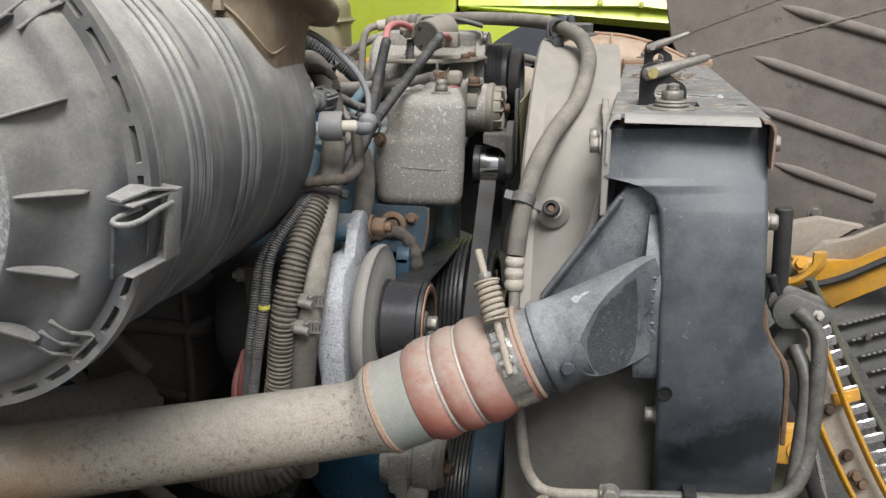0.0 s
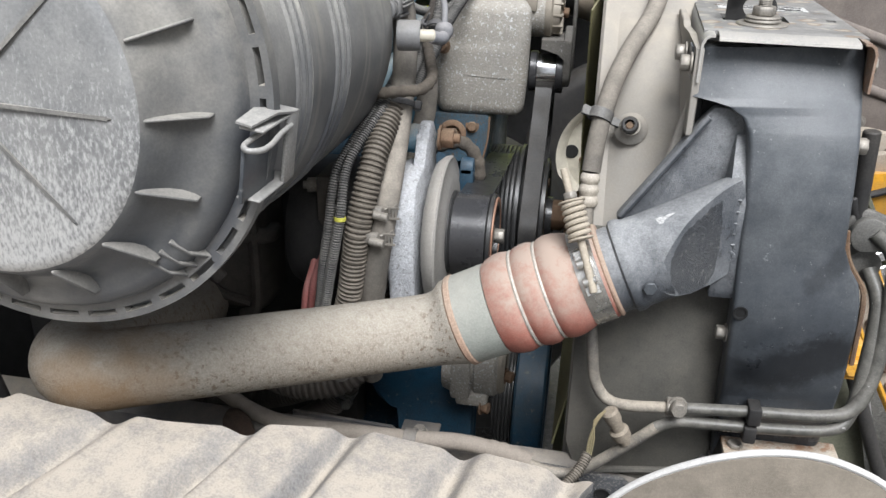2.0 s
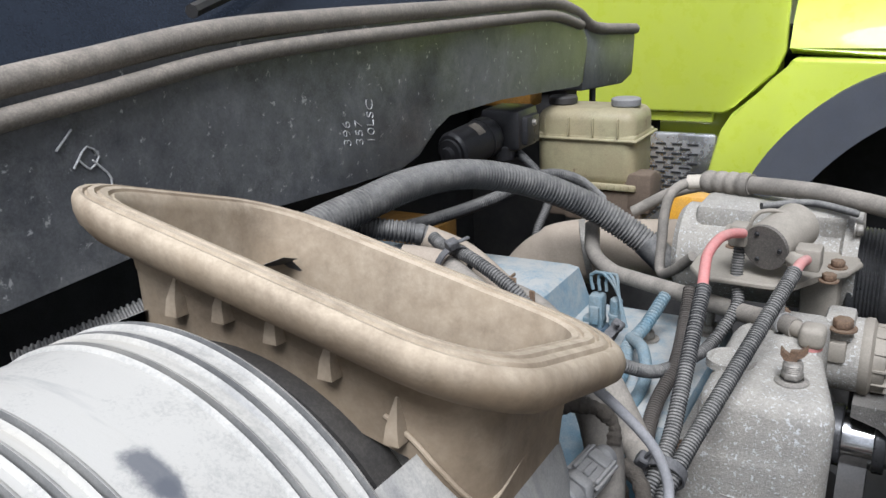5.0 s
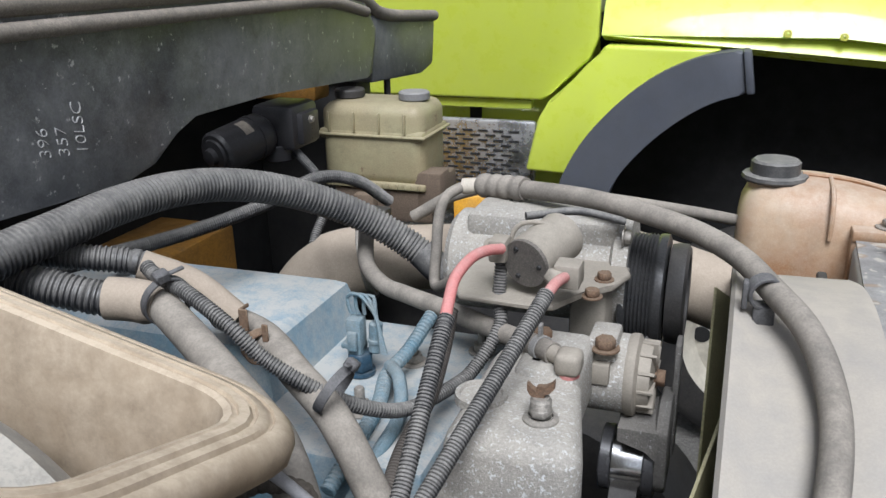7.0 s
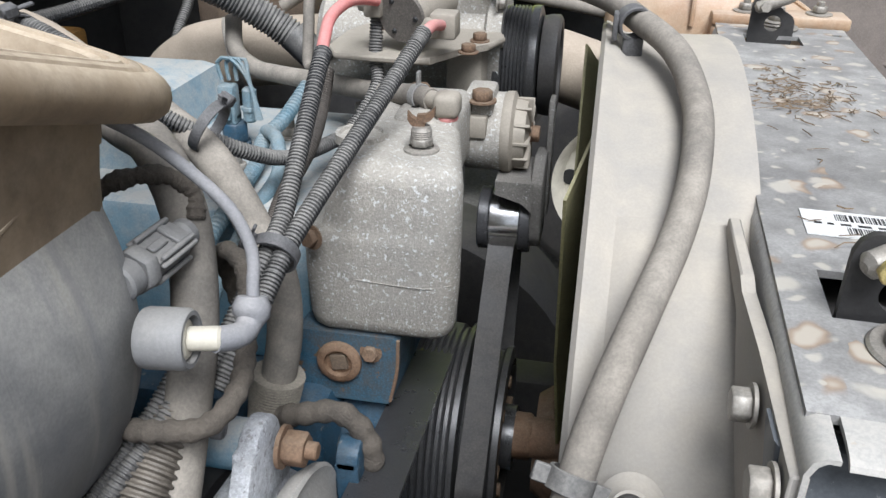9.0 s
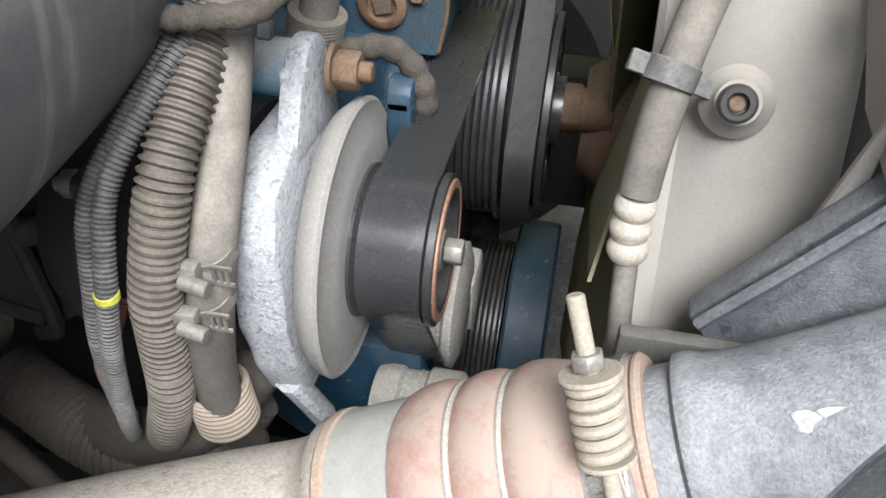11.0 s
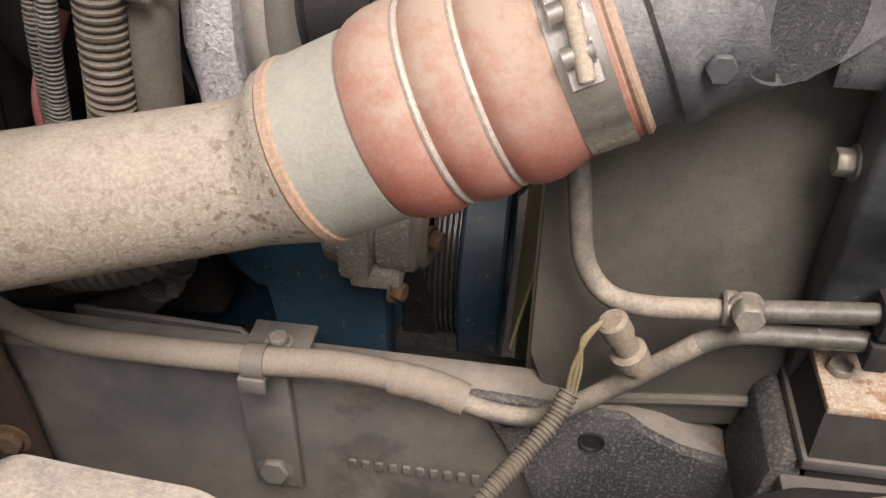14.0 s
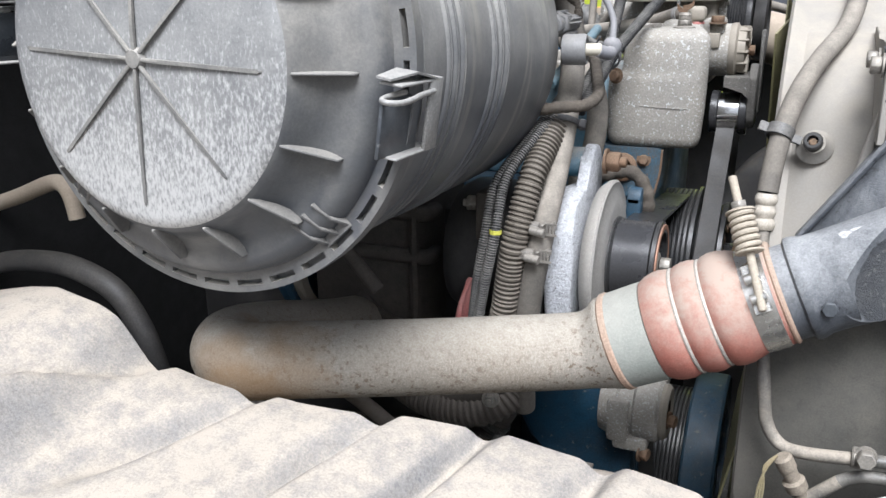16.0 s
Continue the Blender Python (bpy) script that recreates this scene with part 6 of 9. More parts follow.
# intake tube along the far side
turbo = thing("intake_tube", "wide dusty beige intake tube with clamps behind the engine", "pipe", (-0.6, 2.05, 1.45))
part("tube", sweep([(-0.83, 1.93, 1.38), (-0.805, 1.955, 1.45), (-0.765, 1.99, 1.505), (-0.69, 2.02, 1.525), (-0.55, 2.05, 1.535), (-0.30, 2.07, 1.55), (-0.10, 2.06, 1.51), (0.0, 2.06, 1.46)], lambda s: 0.056 + (0.005 if 0.17 < s < 0.24 else 0), 32, 0.01), M_BEIGEHOSE, turbo, "beige dusty tube")
for p, w in (((-0.809, 1.952, 1.44), (0.4, 0.35, 0.9)), ((-0.70, 2.015, 1.523), (1, 0.35, 0.2)), ((-0.52, 2.052, 1.536), (1, 0.12, 0.06))):
    part("band_clamp", ring(p, w, 0.055, 0.0625, 0.012, 0.001, 36), M_STEEL, turbo)
part("clamp_bolt", joined(cyl((-0.90, 1.90, 1.505), (1, 0.1, 0.02), 0.004, 0.11, 0.001, 10), box(-0.83, -0.78, 1.895, 1.92, 1.495, 1.512, 0.003)), M_STEEL, turbo)

# oil filter head, grimy castings and mounts under the canister
acc = thing("oil_cooler", "grimy brown casting in the shade below the canister", "engine housing", (-0.66, 1.2, 1.15))
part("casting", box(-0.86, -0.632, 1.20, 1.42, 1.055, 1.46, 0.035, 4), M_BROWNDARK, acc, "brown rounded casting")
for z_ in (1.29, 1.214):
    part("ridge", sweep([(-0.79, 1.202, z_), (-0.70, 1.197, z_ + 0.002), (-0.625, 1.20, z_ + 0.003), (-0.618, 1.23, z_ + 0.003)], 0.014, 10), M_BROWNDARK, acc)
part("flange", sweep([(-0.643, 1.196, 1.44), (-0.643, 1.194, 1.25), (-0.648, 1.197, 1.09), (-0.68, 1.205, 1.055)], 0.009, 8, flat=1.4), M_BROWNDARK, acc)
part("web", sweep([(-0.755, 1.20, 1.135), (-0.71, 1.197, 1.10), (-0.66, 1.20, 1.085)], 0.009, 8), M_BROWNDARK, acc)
part("clamp_ring", ring((-0.862, 1.30, 1.165), (1, -0.25, 0), 0.10, 0.118, 0.024, 0.003, 48), M_GREYVALVE, acc, "grey clamp ring")
part("blue_flange", ring((-0.90, 1.31, 1.165), (1, -0.25, 0), 0.05, 0.128, 0.035, 0.006, 48), M_BLUE, acc, "blue round flange")
part("blue_stub", cyl((-0.99, 1.28, 1.19), (0.2, -1, 0), 0.028, 0.05), M_BLUE, acc)
part("strut", cyl((-0.70, 1.02, 1.31), (0.45, 0.1, -0.6), 0.011, 0.12), M_BROWNDARK, acc)
part("bracket", box(-0.505, -0.475, 1.12, 1.2, 1.2, 1.36, 0.008), M_BROWNDARK, acc)
part("bolt", hexa((-0.505, 1.15, 1.335), (-1, -0.2, 0), 0.012, 0.018, 1.2, 0.01), M_STEEL, acc)
tensb = thing("lower_tensioner", "grey lower belt tensioner with rusty bolts", "tensioner", (-0.25, 1.2, 1.0))
part("body", joined(lathe([(0, -0.315), (0.045, -0.315), (0.05, -0.30), (0.05, -0.288), (0.046, -0.284), (0.046, -0.262), (0.051, -0.258), (0.051, -0.225), (0.046, -0.22), (0, -0.22)], axis_pose((0, 1.22, 0.998), (1, 0, 0)), 36), box(-0.30, -0.265, 1.168, 1.26, 0.955, 1.03, 0.008), box(-0.29, -0.235, 1.175, 1.26, 0.940, 0.965, 0.006)), M_ALU, tensb, "grey cast body")
part("cover", lathe([(0.02, -0.222), (0.044, -0.222), (0.046, -0.214), (0.04, -0.208), (0.02, -0.21)], axis_pose((0, 1.22, 0.998), (1, 0, 0)), 36), M_GREYVALVE, tensb)
for p in ((-0.208, 1.195, 0.998), (-0.245, 1.182, 0.938)):
    part("bolt", hexa(p, (1, -0.3, 0), 0.0105, 0.012), M_RUST, tensb)
part("wheel", lathe([(0, -0.275), (0.068, -0.275), (0.073, -0.27), (0.073, -0.262), (0.067, -0.258), (0.073, -0.254), (0.073, -0.245), (0.06, -0.24), (0, -0.24)], axis_pose((0, 1.345, 1.04), (1, 0, 0)), 44), M_ALU, tensb, "grey grooved idler wheel")
part("arm", box(-0.262, -0.235, 1.38, 1.45, 0.95, 1.035, 0.008), M_ALU, tensb)

# ---- hoses, pipes and looms ----
def hose(name, pts, r, material, label, category="hose", **kw):
    return solo(name, sweep(pts, r, **kw), material, label, category, {"red_cable": "red cables", "coolant_hose": "coolant hoses", "front_hose": "front hoses", "refrigerant_line": "refrigerant pipes"}.get(name, ""))


def loom(name, pts, r, material, label, pitch=0.0038, deep=0.0015, seg=12):
    return solo(name, corrugated(pts, r, pitch, deep, seg), material, label, "cable conduit", "wiring looms" if name == "wiring_loom" else "corrugated conduits" if name == "conduit" else "", sharp=25)


def tie(at, way, r, width=0.006, material=None, spin=0):
    t_ = thing("cable_tie", "grey nylon cable tie with a square head", "cable tie", tuple(at), "cable ties")
    part("strap", ring(Vector(at) - Vector(way).normalized() * width / 2, way, r, r + 0.0022, width, 0.0004, 28), material or M_ZIP, t_)
    m = axis_pose(at, way, spin)
    part("head", joined(moved(box(r, r + 0.012, -0.008, 0.008, -0.007, 0.007, 0.002, 1), m), moved(box(r + 0.004, r + 0.007, 0.0, 0.026, -0.003, 0.003, 0.001, 1), m)), material or M_ZIP, t_)
    return t_


vline = [(-0.69, 1.475, 1.672), (-0.602, 1.425, 1.652), (-0.50, 1.355, 1.640), (-0.44, 1.30, 1.645), (-0.405, 1.27, 1.60), (-0.392, 1.24, 1.532), (-0.389, 1.205, 1.474), (-0.389, 1.16, 1.40), (-0.391, 1.115, 1.335), (-0.398, 1.095, 1.27), (-0.408, 1.095, 1.20), (-0.42, 1.11, 1.11), (-0.43, 1.15, 1.0)]
hose("coolant_hose", vline, 0.0185, M_RUBBER, "dusty rubber coolant hose running down past the alternator", seg=20)
hose("coolant_hose", [(-0.70, 1.60, 1.60), (-0.608, 1.55, 1.606), (-0.540, 1.50, 1.595), (-0.476, 1.46, 1.575), (-0.431, 1.44, 1.519), (-0.397, 1.42, 1.468), (-0.392, 1.41, 1.406), (-0.405, 1.40, 1.331), (-0.42, 1.40, 1.26)], 0.0185, M_RUBBER, "dusty rubber coolant hose curving over the engine edge", seg=20)
solo("hose_sleeve", sweep([(-0.400, 1.403, 1.358), (-0.410, 1.400, 1.31), (-0.42, 1.398, 1.25)], lambda s: 0.0285 - 0.055 * s + 0.0007 * math.sin(s * 1800), 28, 0.0012), M_SLEEVE, "frayed woven heat sleeve on a hose end", "sleeve")
for p in ((-0.3925, 1.110, 1.325), (-0.396, 1.098, 1.288)):
    c = thing("hose_clamp", "worm-drive steel hose clamp on the coolant hose", "hose clamp", p, "worm-drive clamps")
    part("band", ring(Vector(p) - Vector((0, 0, 0.006)), (-0.08, -0.15, 1), 0.0185, 0.0198, 0.012, 0.0003, 28), M_STEEL, c)
    part("screw_housing", joined(box(p[0] - 0.024, p[0] + 0.002, p[1] - 0.030, p[1] - 0.017, p[2] - 0.009, p[2] + 0.008, 0.004), cyl((p[0] - 0.01, p[1] - 0.032, p[2] - 0.002), (1, -0.15, -0.1), 0.0065, 0.022, 0.001, 12)), M_STEEL, c, "screw housing")
    part("band_tail", joined(*[box(p[0] + 0.010 + 0.005 * i, p[0] + 0.0125 + 0.005 * i, p[1] - 0.0235, p[1] - 0.0215, p[2] - 0.008, p[2] + 0.006, 0) for i in range(3)], box(p[0] + 0.008, p[0] + 0.026, p[1] - 0.0235, p[1] - 0.0215, p[2] + 0.005, p[2] + 0.008, 0), box(p[0] + 0.008, p[0] + 0.026, p[1] - 0.0235, p[1] - 0.0215, p[2] - 0.011, p[2] - 0.008, 0)), M_STEEL, c, "slotted band tail")
tie((-0.390, 1.195, 1.460), (0.05, 0.5, 1), 0.021, 0.009, M_ZIP, 200)

loom("wiring_loom", [(-0.388, 1.23, 1.50), (-0.40, 1.185, 1.47), (-0.42, 1.14, 1.44), (-0.444, 1.09, 1.39), (-0.447, 1.055, 1.321), (-0.46, 1.05, 1.25), (-0.480, 1.06, 1.16), (-0.51, 1.09, 1.08)], 0.0082, M_LOOM, "thin grey corrugated wiring loom with a yellow band")
solo("marker_band", ring((-0.4468, 1.055, 1.319), (0.03, 0.05, 1), 0.0075, 0.0089, 0.006, 0.0005), M_YBAND, "yellow marker band on the wiring loom", "marker")
loom("wiring_loom", [(-0.40, 1.24, 1.50), (-0.412, 1.19, 1.47), (-0.436, 1.14, 1.43), (-0.460, 1.09, 1.38), (-0.466, 1.065, 1.31), (-0.475, 1.06, 1.25), (-0.49, 1.07, 1.16), (-0.515, 1.10, 1.09)], 0.0082, M_LOOM, "thin grey corrugated wiring loom")
loom("conduit", [(-0.395, 1.20, 1.465), (-0.405, 1.145, 1.425), (-0.412, 1.105, 1.385), (-0.425, 1.08, 1.31), (-0.433, 1.08, 1.26), (-0.448, 1.085, 1.17), (-0.48, 1.10, 1.08), (-0.52, 1.16, 0.99)], 0.0200, M_LOOMTAN, "thick split corrugated conduit, brown with dust", 0.0072, 0.003, 18)
loom("conduit", [(-0.405, 1.23, 1.45), (-0.405, 1.16, 1.40), (-0.406, 1.12, 1.33), (-0.412, 1.112, 1.25), (-0.425, 1.12, 1.15), (-0.45, 1.16, 1.05)], 0.012, M_LOOM, "split corrugated conduit beside the hose", 0.006, 0.002)
solo("sleeve_collar", lathe([(0.0225, 0.0)] + [(r_, 0.006 * i + d_) for i in range(8) for r_, d_ in ((0.0272, 0.0005), (0.0290, 0.002), (0.0290, 0.004), (0.0272, 0.0055))] + [(0.0275, 0.049), (0.0250, 0.051), (0.0225, 0.049)], axis_pose((-0.418, 1.108, 1.105), (-0.1, 0.05, 1)), 32, True), M_BEIGEHOSE, "pale ribbed sleeve round the hose end", "sleeve")
hose("red_cable", [(-0.505, 1.15, 1.30), (-0.51, 1.12, 1.22), (-0.52, 1.10, 1.17), (-0.53, 1.11, 1.09)], 0.007, M_RED, "red battery cable in the shade", "cable")
hose("red_cable", [(-0.485, 1.11, 1.25), (-0.50, 1.09, 1.20), (-0.515, 1.10, 1.13)], 0.008, M_RED, "red battery cable end", "cable")

low_c = thing("lower_coolant_hose", "grimy brown coolant hose with a clamped ribbed end", "hose", (-0.54, 1.2, 0.86))
part("hose", sweep([(-0.78, 1.22, 0.80), (-0.66, 1.21, 0.81), (-0.59, 1.205, 0.838), (-0.535, 1.20, 0.880), (-0.50, 1.20, 0.925), (-0.475, 1.205, 0.97), (-0.46, 1.23, 1.03)], 0.0225, 20), M_LOOMDARK, low_c, "smooth grimy rubber hose")
part("ribbed_end", corrugated([(-0.522, 1.20, 0.893), (-0.497, 1.20, 0.930), (-0.480, 1.204, 0.96)], 0.0245, 0.0055, 0.0018, 20), M_LOOMDARK, low_c, "ribbed hose end", 25)
part("clamp", joined(ring((-0.500, 1.20, 0.925), (0.55, 0, 0.83), 0.0245, 0.0262, 0.014, 0.0005, 30), hexa((-0.486, 1.176, 0.918), (0.3, -1, 0), 0.009, 0.012), sweep([(-0.56, 1.165, 0.965), (-0.52, 1.17, 0.94), (-0.485, 1.174, 0.92)], 0.004, 8, flat=2.2)), M_FLANGE, low_c, "grey hose clamp with a strap")
loom("conduit", [(-0.80, 1.21, 0.86), (-0.72, 1.20, 0.872), (-0.65, 1.19, 0.893), (-0.585, 1.19, 0.915), (-0.53, 1.195, 0.945), (-0.49, 1.22, 1.0)], 0.021, M_LOOMDARK, "wide corrugated hose in the shade above the rail", 0.0062, 0.0022, 18)

# looms over the engine top
loom("wiring_loom", [(-0.3765, 1.535, 1.668), (-0.3755, 1.522, 1.662), (-0.373, 1.48, 1.634), (-0.369, 1.42, 1.594), (-0.3665, 1.37, 1.560), (-0.369, 1.33, 1.540), (-0.376, 1.29, 1.515), (-0.385, 1.24, 1.48)], 0.0092, M_LOOM, "ribbed loom carrying a red cable down past the housing")
hose("red_cable", [(-0.366, 1.705, 1.687), (-0.376, 1.675, 1.694), (-0.3835, 1.640, 1.696), (-0.3865, 1.595, 1.690), (-0.382, 1.560, 1.679), (-0.376, 1.525, 1.664)], 0.0066, M_RED, "faded red cable from the valve into a loom", "cable")
loom("wiring_loom", [(-0.2887, 1.612, 1.675), (-0.293, 1.59, 1.666), (-0.311, 1.515, 1.630), (-0.332, 1.42, 1.588), (-0.350, 1.338, 1.549), (-0.360, 1.28, 1.512), (-0.376, 1.23, 1.47)], 0.0092, M_LOOM, "ribbed loom running from the valve past the housing")
hose("red_cable", [(-0.284, 1.685, 1.667), (-0.286, 1.645, 1.675), (-0.289, 1.607, 1.673)], 0.0064, M_RED, "short red cable end at the valve", "cable")
loom("wiring_loom", [(-0.374, 1.735, 1.66), (-0.373, 1.72, 1.617), (-0.367, 1.70, 1.585), (-0.387, 1.66, 1.545), (-0.402, 1.62, 1.538), (-0.429, 1.55, 1.543), (-0.457, 1.50, 1.567), (-0.497, 1.47, 1.597), (-0.551, 1.46, 1.630), (-0.588, 1.455, 1.666), (-0.648, 1.47, 1.69), (-0.70, 1.49, 1.695), (-0.72, 1.50, 1.70)], 0.0088, M_LOOM, "ribbed loom crossing the hoses and the engine top")
tie((-0.474, 1.462, 1.606), (0.7, -0.05, -0.4), 0.026, 0.011, M_ZIP, 60)
tie((-0.672, 1.468, 1.678), (-0.7, 0.35, 0.15), 0.026, 0.010, M_ZIP, 80)
tie((-0.361, 1.333, 1.543), (0.05, 1, 0.45), 0.0195, 0.012, M_ZIP, 30)
loom("conduit", [(-1.02, 1.36, 1.73), (-0.90, 1.40, 1.722), (-0.842, 1.42, 1.705), (-0.767, 1.45, 1.680), (-0.735, 1.465, 1.672)], 0.020, M_LOOM, "thick corrugated hose behind the intake collar", 0.0064, 0.0022, 18)
loom("conduit", [(-1.02, 1.40, 1.725), (-0.936, 1.43, 1.719), (-0.844, 1.47, 1.712), (-0.76, 1.52, 1.695), (-0.74, 1.53, 1.685)], 0.0155, M_LOOM, "corrugated hose beside the thick one", 0.0058, 0.0020, 16)
hose("hose_cuff", [(-0.745, 1.460, 1.675), (-0.715, 1.47, 1.672), (-0.68, 1.468, 1.670)], lambda s: 0.024 if s < 0.05 else 0.020, M_BEIGEHOSE, "taped beige hose end", "hose", seg=20)
hose("hose_cuff", [(-0.75, 1.525, 1.69), (-0.70, 1.55, 1.662), (-0.65, 1.56, 1.62)], 0.018, M_BEIGEHOSE, "taped beige hose end", "hose", seg=20)
hose("vacuum_hose", [(-0.52, 1.21, 1.70), (-0.45, 1.215, 1.706), (-0.406, 1.217, 1.692), (-0.375, 1.222, 1.668), (-0.345, 1.226, 1.636), (-0.330, 1.222, 1.606), (-0.327, 1.212, 1.588), (-0.326, 1.206, 1.570)], 0.0047, M_VAC, "thin grey vacuum hose looping to the sensor")
hose("hose_elbow", [(-0.3262, 1.2065, 1.578), (-0.3255, 1.200, 1.566), (-0.3255, 1.190, 1.5605), (-0.328, 1.178, 1.562), (-0.337, 1.164, 1.567)], lambda s: 0.0092 + 0.0046 * math.exp(-((s - 0.009) / 0.0085) ** 4), M_VAC, "grey moulded elbow on the vacuum hose", "hose fitting")
hose("taped_loom", [(-0.40, 1.34, 1.47), (-0.412, 1.34, 1.52), (-0.40, 1.32, 1.548), (-0.375, 1.30, 1.542), (-0.355, 1.25, 1.515), (-0.342, 1.20, 1.50), (-0.352, 1.165, 1.49), (-0.385, 1.155, 1.487), (-0.42, 1.16, 1.48)], lambda s: 0.0084 + 0.0008 * math.sin(s * 420), M_TAPE, "dark fuzzy taped wiring branch", "cable", step=0.003)

# big conduit and air pipes behind
air = thing("air_hose", "fat grey ribbed air hose arching behind the engine", "hose", (-0.78, 1.6, 1.70))
part("end_cuff", sweep([(-0.560, 1.929, 1.586), (-0.535, 1.93, 1.562), (-0.515, 1.93, 1.545)], 0.0245, 22), M_LOOM, air, "plain rubber end cuff")
part("hose", corrugated([(-0.95, 1.05, 1.66), (-0.86, 1.20, 1.70), (-0.82, 1.35, 1.735), (-0.805, 1.47, 1.745), (-0.80, 1.56, 1.748), (-0.79, 1.66, 1.742), (-0.765, 1.75, 1.725), (-0.72, 1.83, 1.695), (-0.655, 1.89, 1.653), (-0.595, 1.92, 1.61), (-0.545, 1.93, 1.572), (-0.52, 1.93, 1.55)], 0.0235, 0.0066, 0.0026, 22), M_LOOM, air, "ribbed grey plastic hose", 25)
hose("refrigerant_line", [(-0.46, 1.84, 1.60), (-0.50, 1.87, 1.56), (-0.525, 1.895, 1.55), (-0.530, 1.92, 1.60), (-0.531, 1.935, 1.64), (-0.523, 1.95, 1.672), (-0.50, 1.99, 1.681), (-0.47, 1.985, 1.683)], 0.0085, M_RUBBER, "bent metal refrigerant pipe behind the valve", "pipe")
ac_line = [(-0.47, 1.985, 1.683), (-0.41, 1.96, 1.690), (-0.29, 1.90, 1.70), (-0.17, 1.82, 1.70), (-0.101, 1.74, 1.697), (-0.062, 1.66, 1.690), (-0.026, 1.58, 1.677), (-0.008, 1.50, 1.648), (-0.011, 1.42, 1.618), (-0.024, 1.36, 1.584), (-0.05, 1.28, 1.553), (-0.072, 1.225, 1.515), (-0.086, 1.195, 1.47), (-0.094, 1.175, 1.42), (-0.097, 1.163, 1.385)]
ac_hose = thing("refrigerant_hose", "dusty black refrigerant hose draped over the fan shroud", "hose", (-0.03, 1.60, 1.66))
part("hose", sweep(ac_line, 0.0138, 20), M_RUBBER, ac_hose, "dusty reinforced rubber hose")
crimp = lambda s: 0.0165 + 0.003 * abs(math.sin(s * 150))
part("crimp", sweep([(-0.48, 1.988, 1.683), (-0.44, 1.972, 1.687), (-0.40, 1.956, 1.691)], crimp, 18, 0.003), M_RUBBER, ac_hose, "ribbed crimp")
part("crimp", sweep([(-0.0972, 1.162, 1.384), (-0.098, 1.158, 1.36), (-0.097, 1.152, 1.335)], lambda s: 0.0118 + 0.0032 * abs(math.sin(s * 185)), 18, 0.0025), M_CRIMP, ac_hose, "ribbed dusty crimp")
part("paper_label", ring((-0.508, 1.984, 1.680), (1, 0.1, 0.1), 0.0088, 0.0125, 0.026, 0.0005), M_LABEL, ac_hose, "small yellowed paper label")
widen = lambda s0: lambda s: 0.0086 + 0.0020 * min(1, max(0, (s - s0) / 0.06))
for label, dusty, coated, s0 in (
        ("bent refrigerant pipe, dusty then black, along the radiator side", [(-0.097, 1.153, 1.34), (-0.092, 1.12, 1.27), (-0.08, 1.06, 1.21), (-0.072, 1.042, 1.16), (-0.064, 1.04, 1.11), (-0.045, 1.035, 1.083), (-0.015, 1.025, 1.082), (0.056, 1.02, 1.091)],
         [(0.054, 1.02, 1.091), (0.10, 1.025, 1.0915), (0.15, 1.03, 1.092), (0.25, 1.03, 1.099), (0.290, 1.038, 1.112), (0.310, 1.055, 1.16), (0.317, 1.08, 1.25), (0.314, 1.10, 1.316), (0.285, 1.11, 1.346)], 0.20),
        ("bent refrigerant pipe, dusty then black, below the first", [(-0.16, 1.022, 0.960), (-0.12, 1.02, 0.950), (-0.086, 1.02, 0.951), (-0.058, 1.02, 0.970), (-0.004, 1.02, 1.021), (0.03, 1.02, 1.055)],
         [(0.028, 1.02, 1.0535), (0.055, 1.022, 1.066), (0.10, 1.026, 1.066), (0.159, 1.03, 1.066), (0.262, 1.03, 1.077), (0.29, 1.045, 1.10), (0.300, 1.06, 1.163), (0.306, 1.09, 1.248), (0.293, 1.12, 1.289)], 0.24)):
    line_ = thing("refrigerant_line", label, "pipe", dusty[-1], "refrigerant pipes")
    part("tube", sweep(dusty, 0.0086), M_LINE, line_, "bare dusty tube")
    part("coated_tube", sweep(coated, widen(s0)), M_COATED, line_, "scuffed black coated tube")
low = thing("low_hose", "beige dusty hose clipped along the frame rail", "hose", (-0.5, 1.04, 0.94))
part("hose", sweep([(-0.85, 1.18, 0.98), (-0.70, 1.11, 0.965), (-0.619, 1.075, 0.950), (-0.543, 1.05, 0.951), (-0.445, 1.035, 0.963), (-0.335, 1.03, 0.970), (-0.261, 1.03, 0.975), (-0.201, 1.028, 0.970), (-0.155, 1.022, 0.962)], 0.0132, 18), M_LOWHOSE, low, "beige dusty rubber hose")
part("crimp", sweep([(-0.215, 1.028, 0.971), (-0.18, 1.026, 0.967), (-0.148, 1.022, 0.959)], lambda s: 0.0142 + 0.0014 * abs(math.sin(s * 190)), 18, 0.003), M_LOWHOSE, low, "beige crimped ferrule")
sw = thing("pressure_switch", "dusty pressure switch with three thin wires", "switch", (-0.03, 1.01, 1.03))
part("body", lathe([(0, 0), (0.008, 0.0), (0.008, 0.010), (0.014, 0.013), (0.0145, 0.026), (0.010, 0.029), (0.010, 0.044), (0.012, 0.046), (0.012, 0.062), (0.009, 0.065), (0, 0.065)], axis_pose((-0.012, 1.012, 1.026), (-0.45, -0.12, 0.9)), 28), M_SWITCH, sw, "stepped round switch body")
for k in range(3):
    part("wire", sweep([(-0.046, 1.0, 1.086), (-0.056 - 0.002 * k, 0.995, 1.07), (-0.064 + 0.003 * k, 0.995, 1.04), (-0.066 + 0.003 * k, 0.998, 1.00)], 0.0016, 6), M_RESV, sw, "pale yellow-green wire")
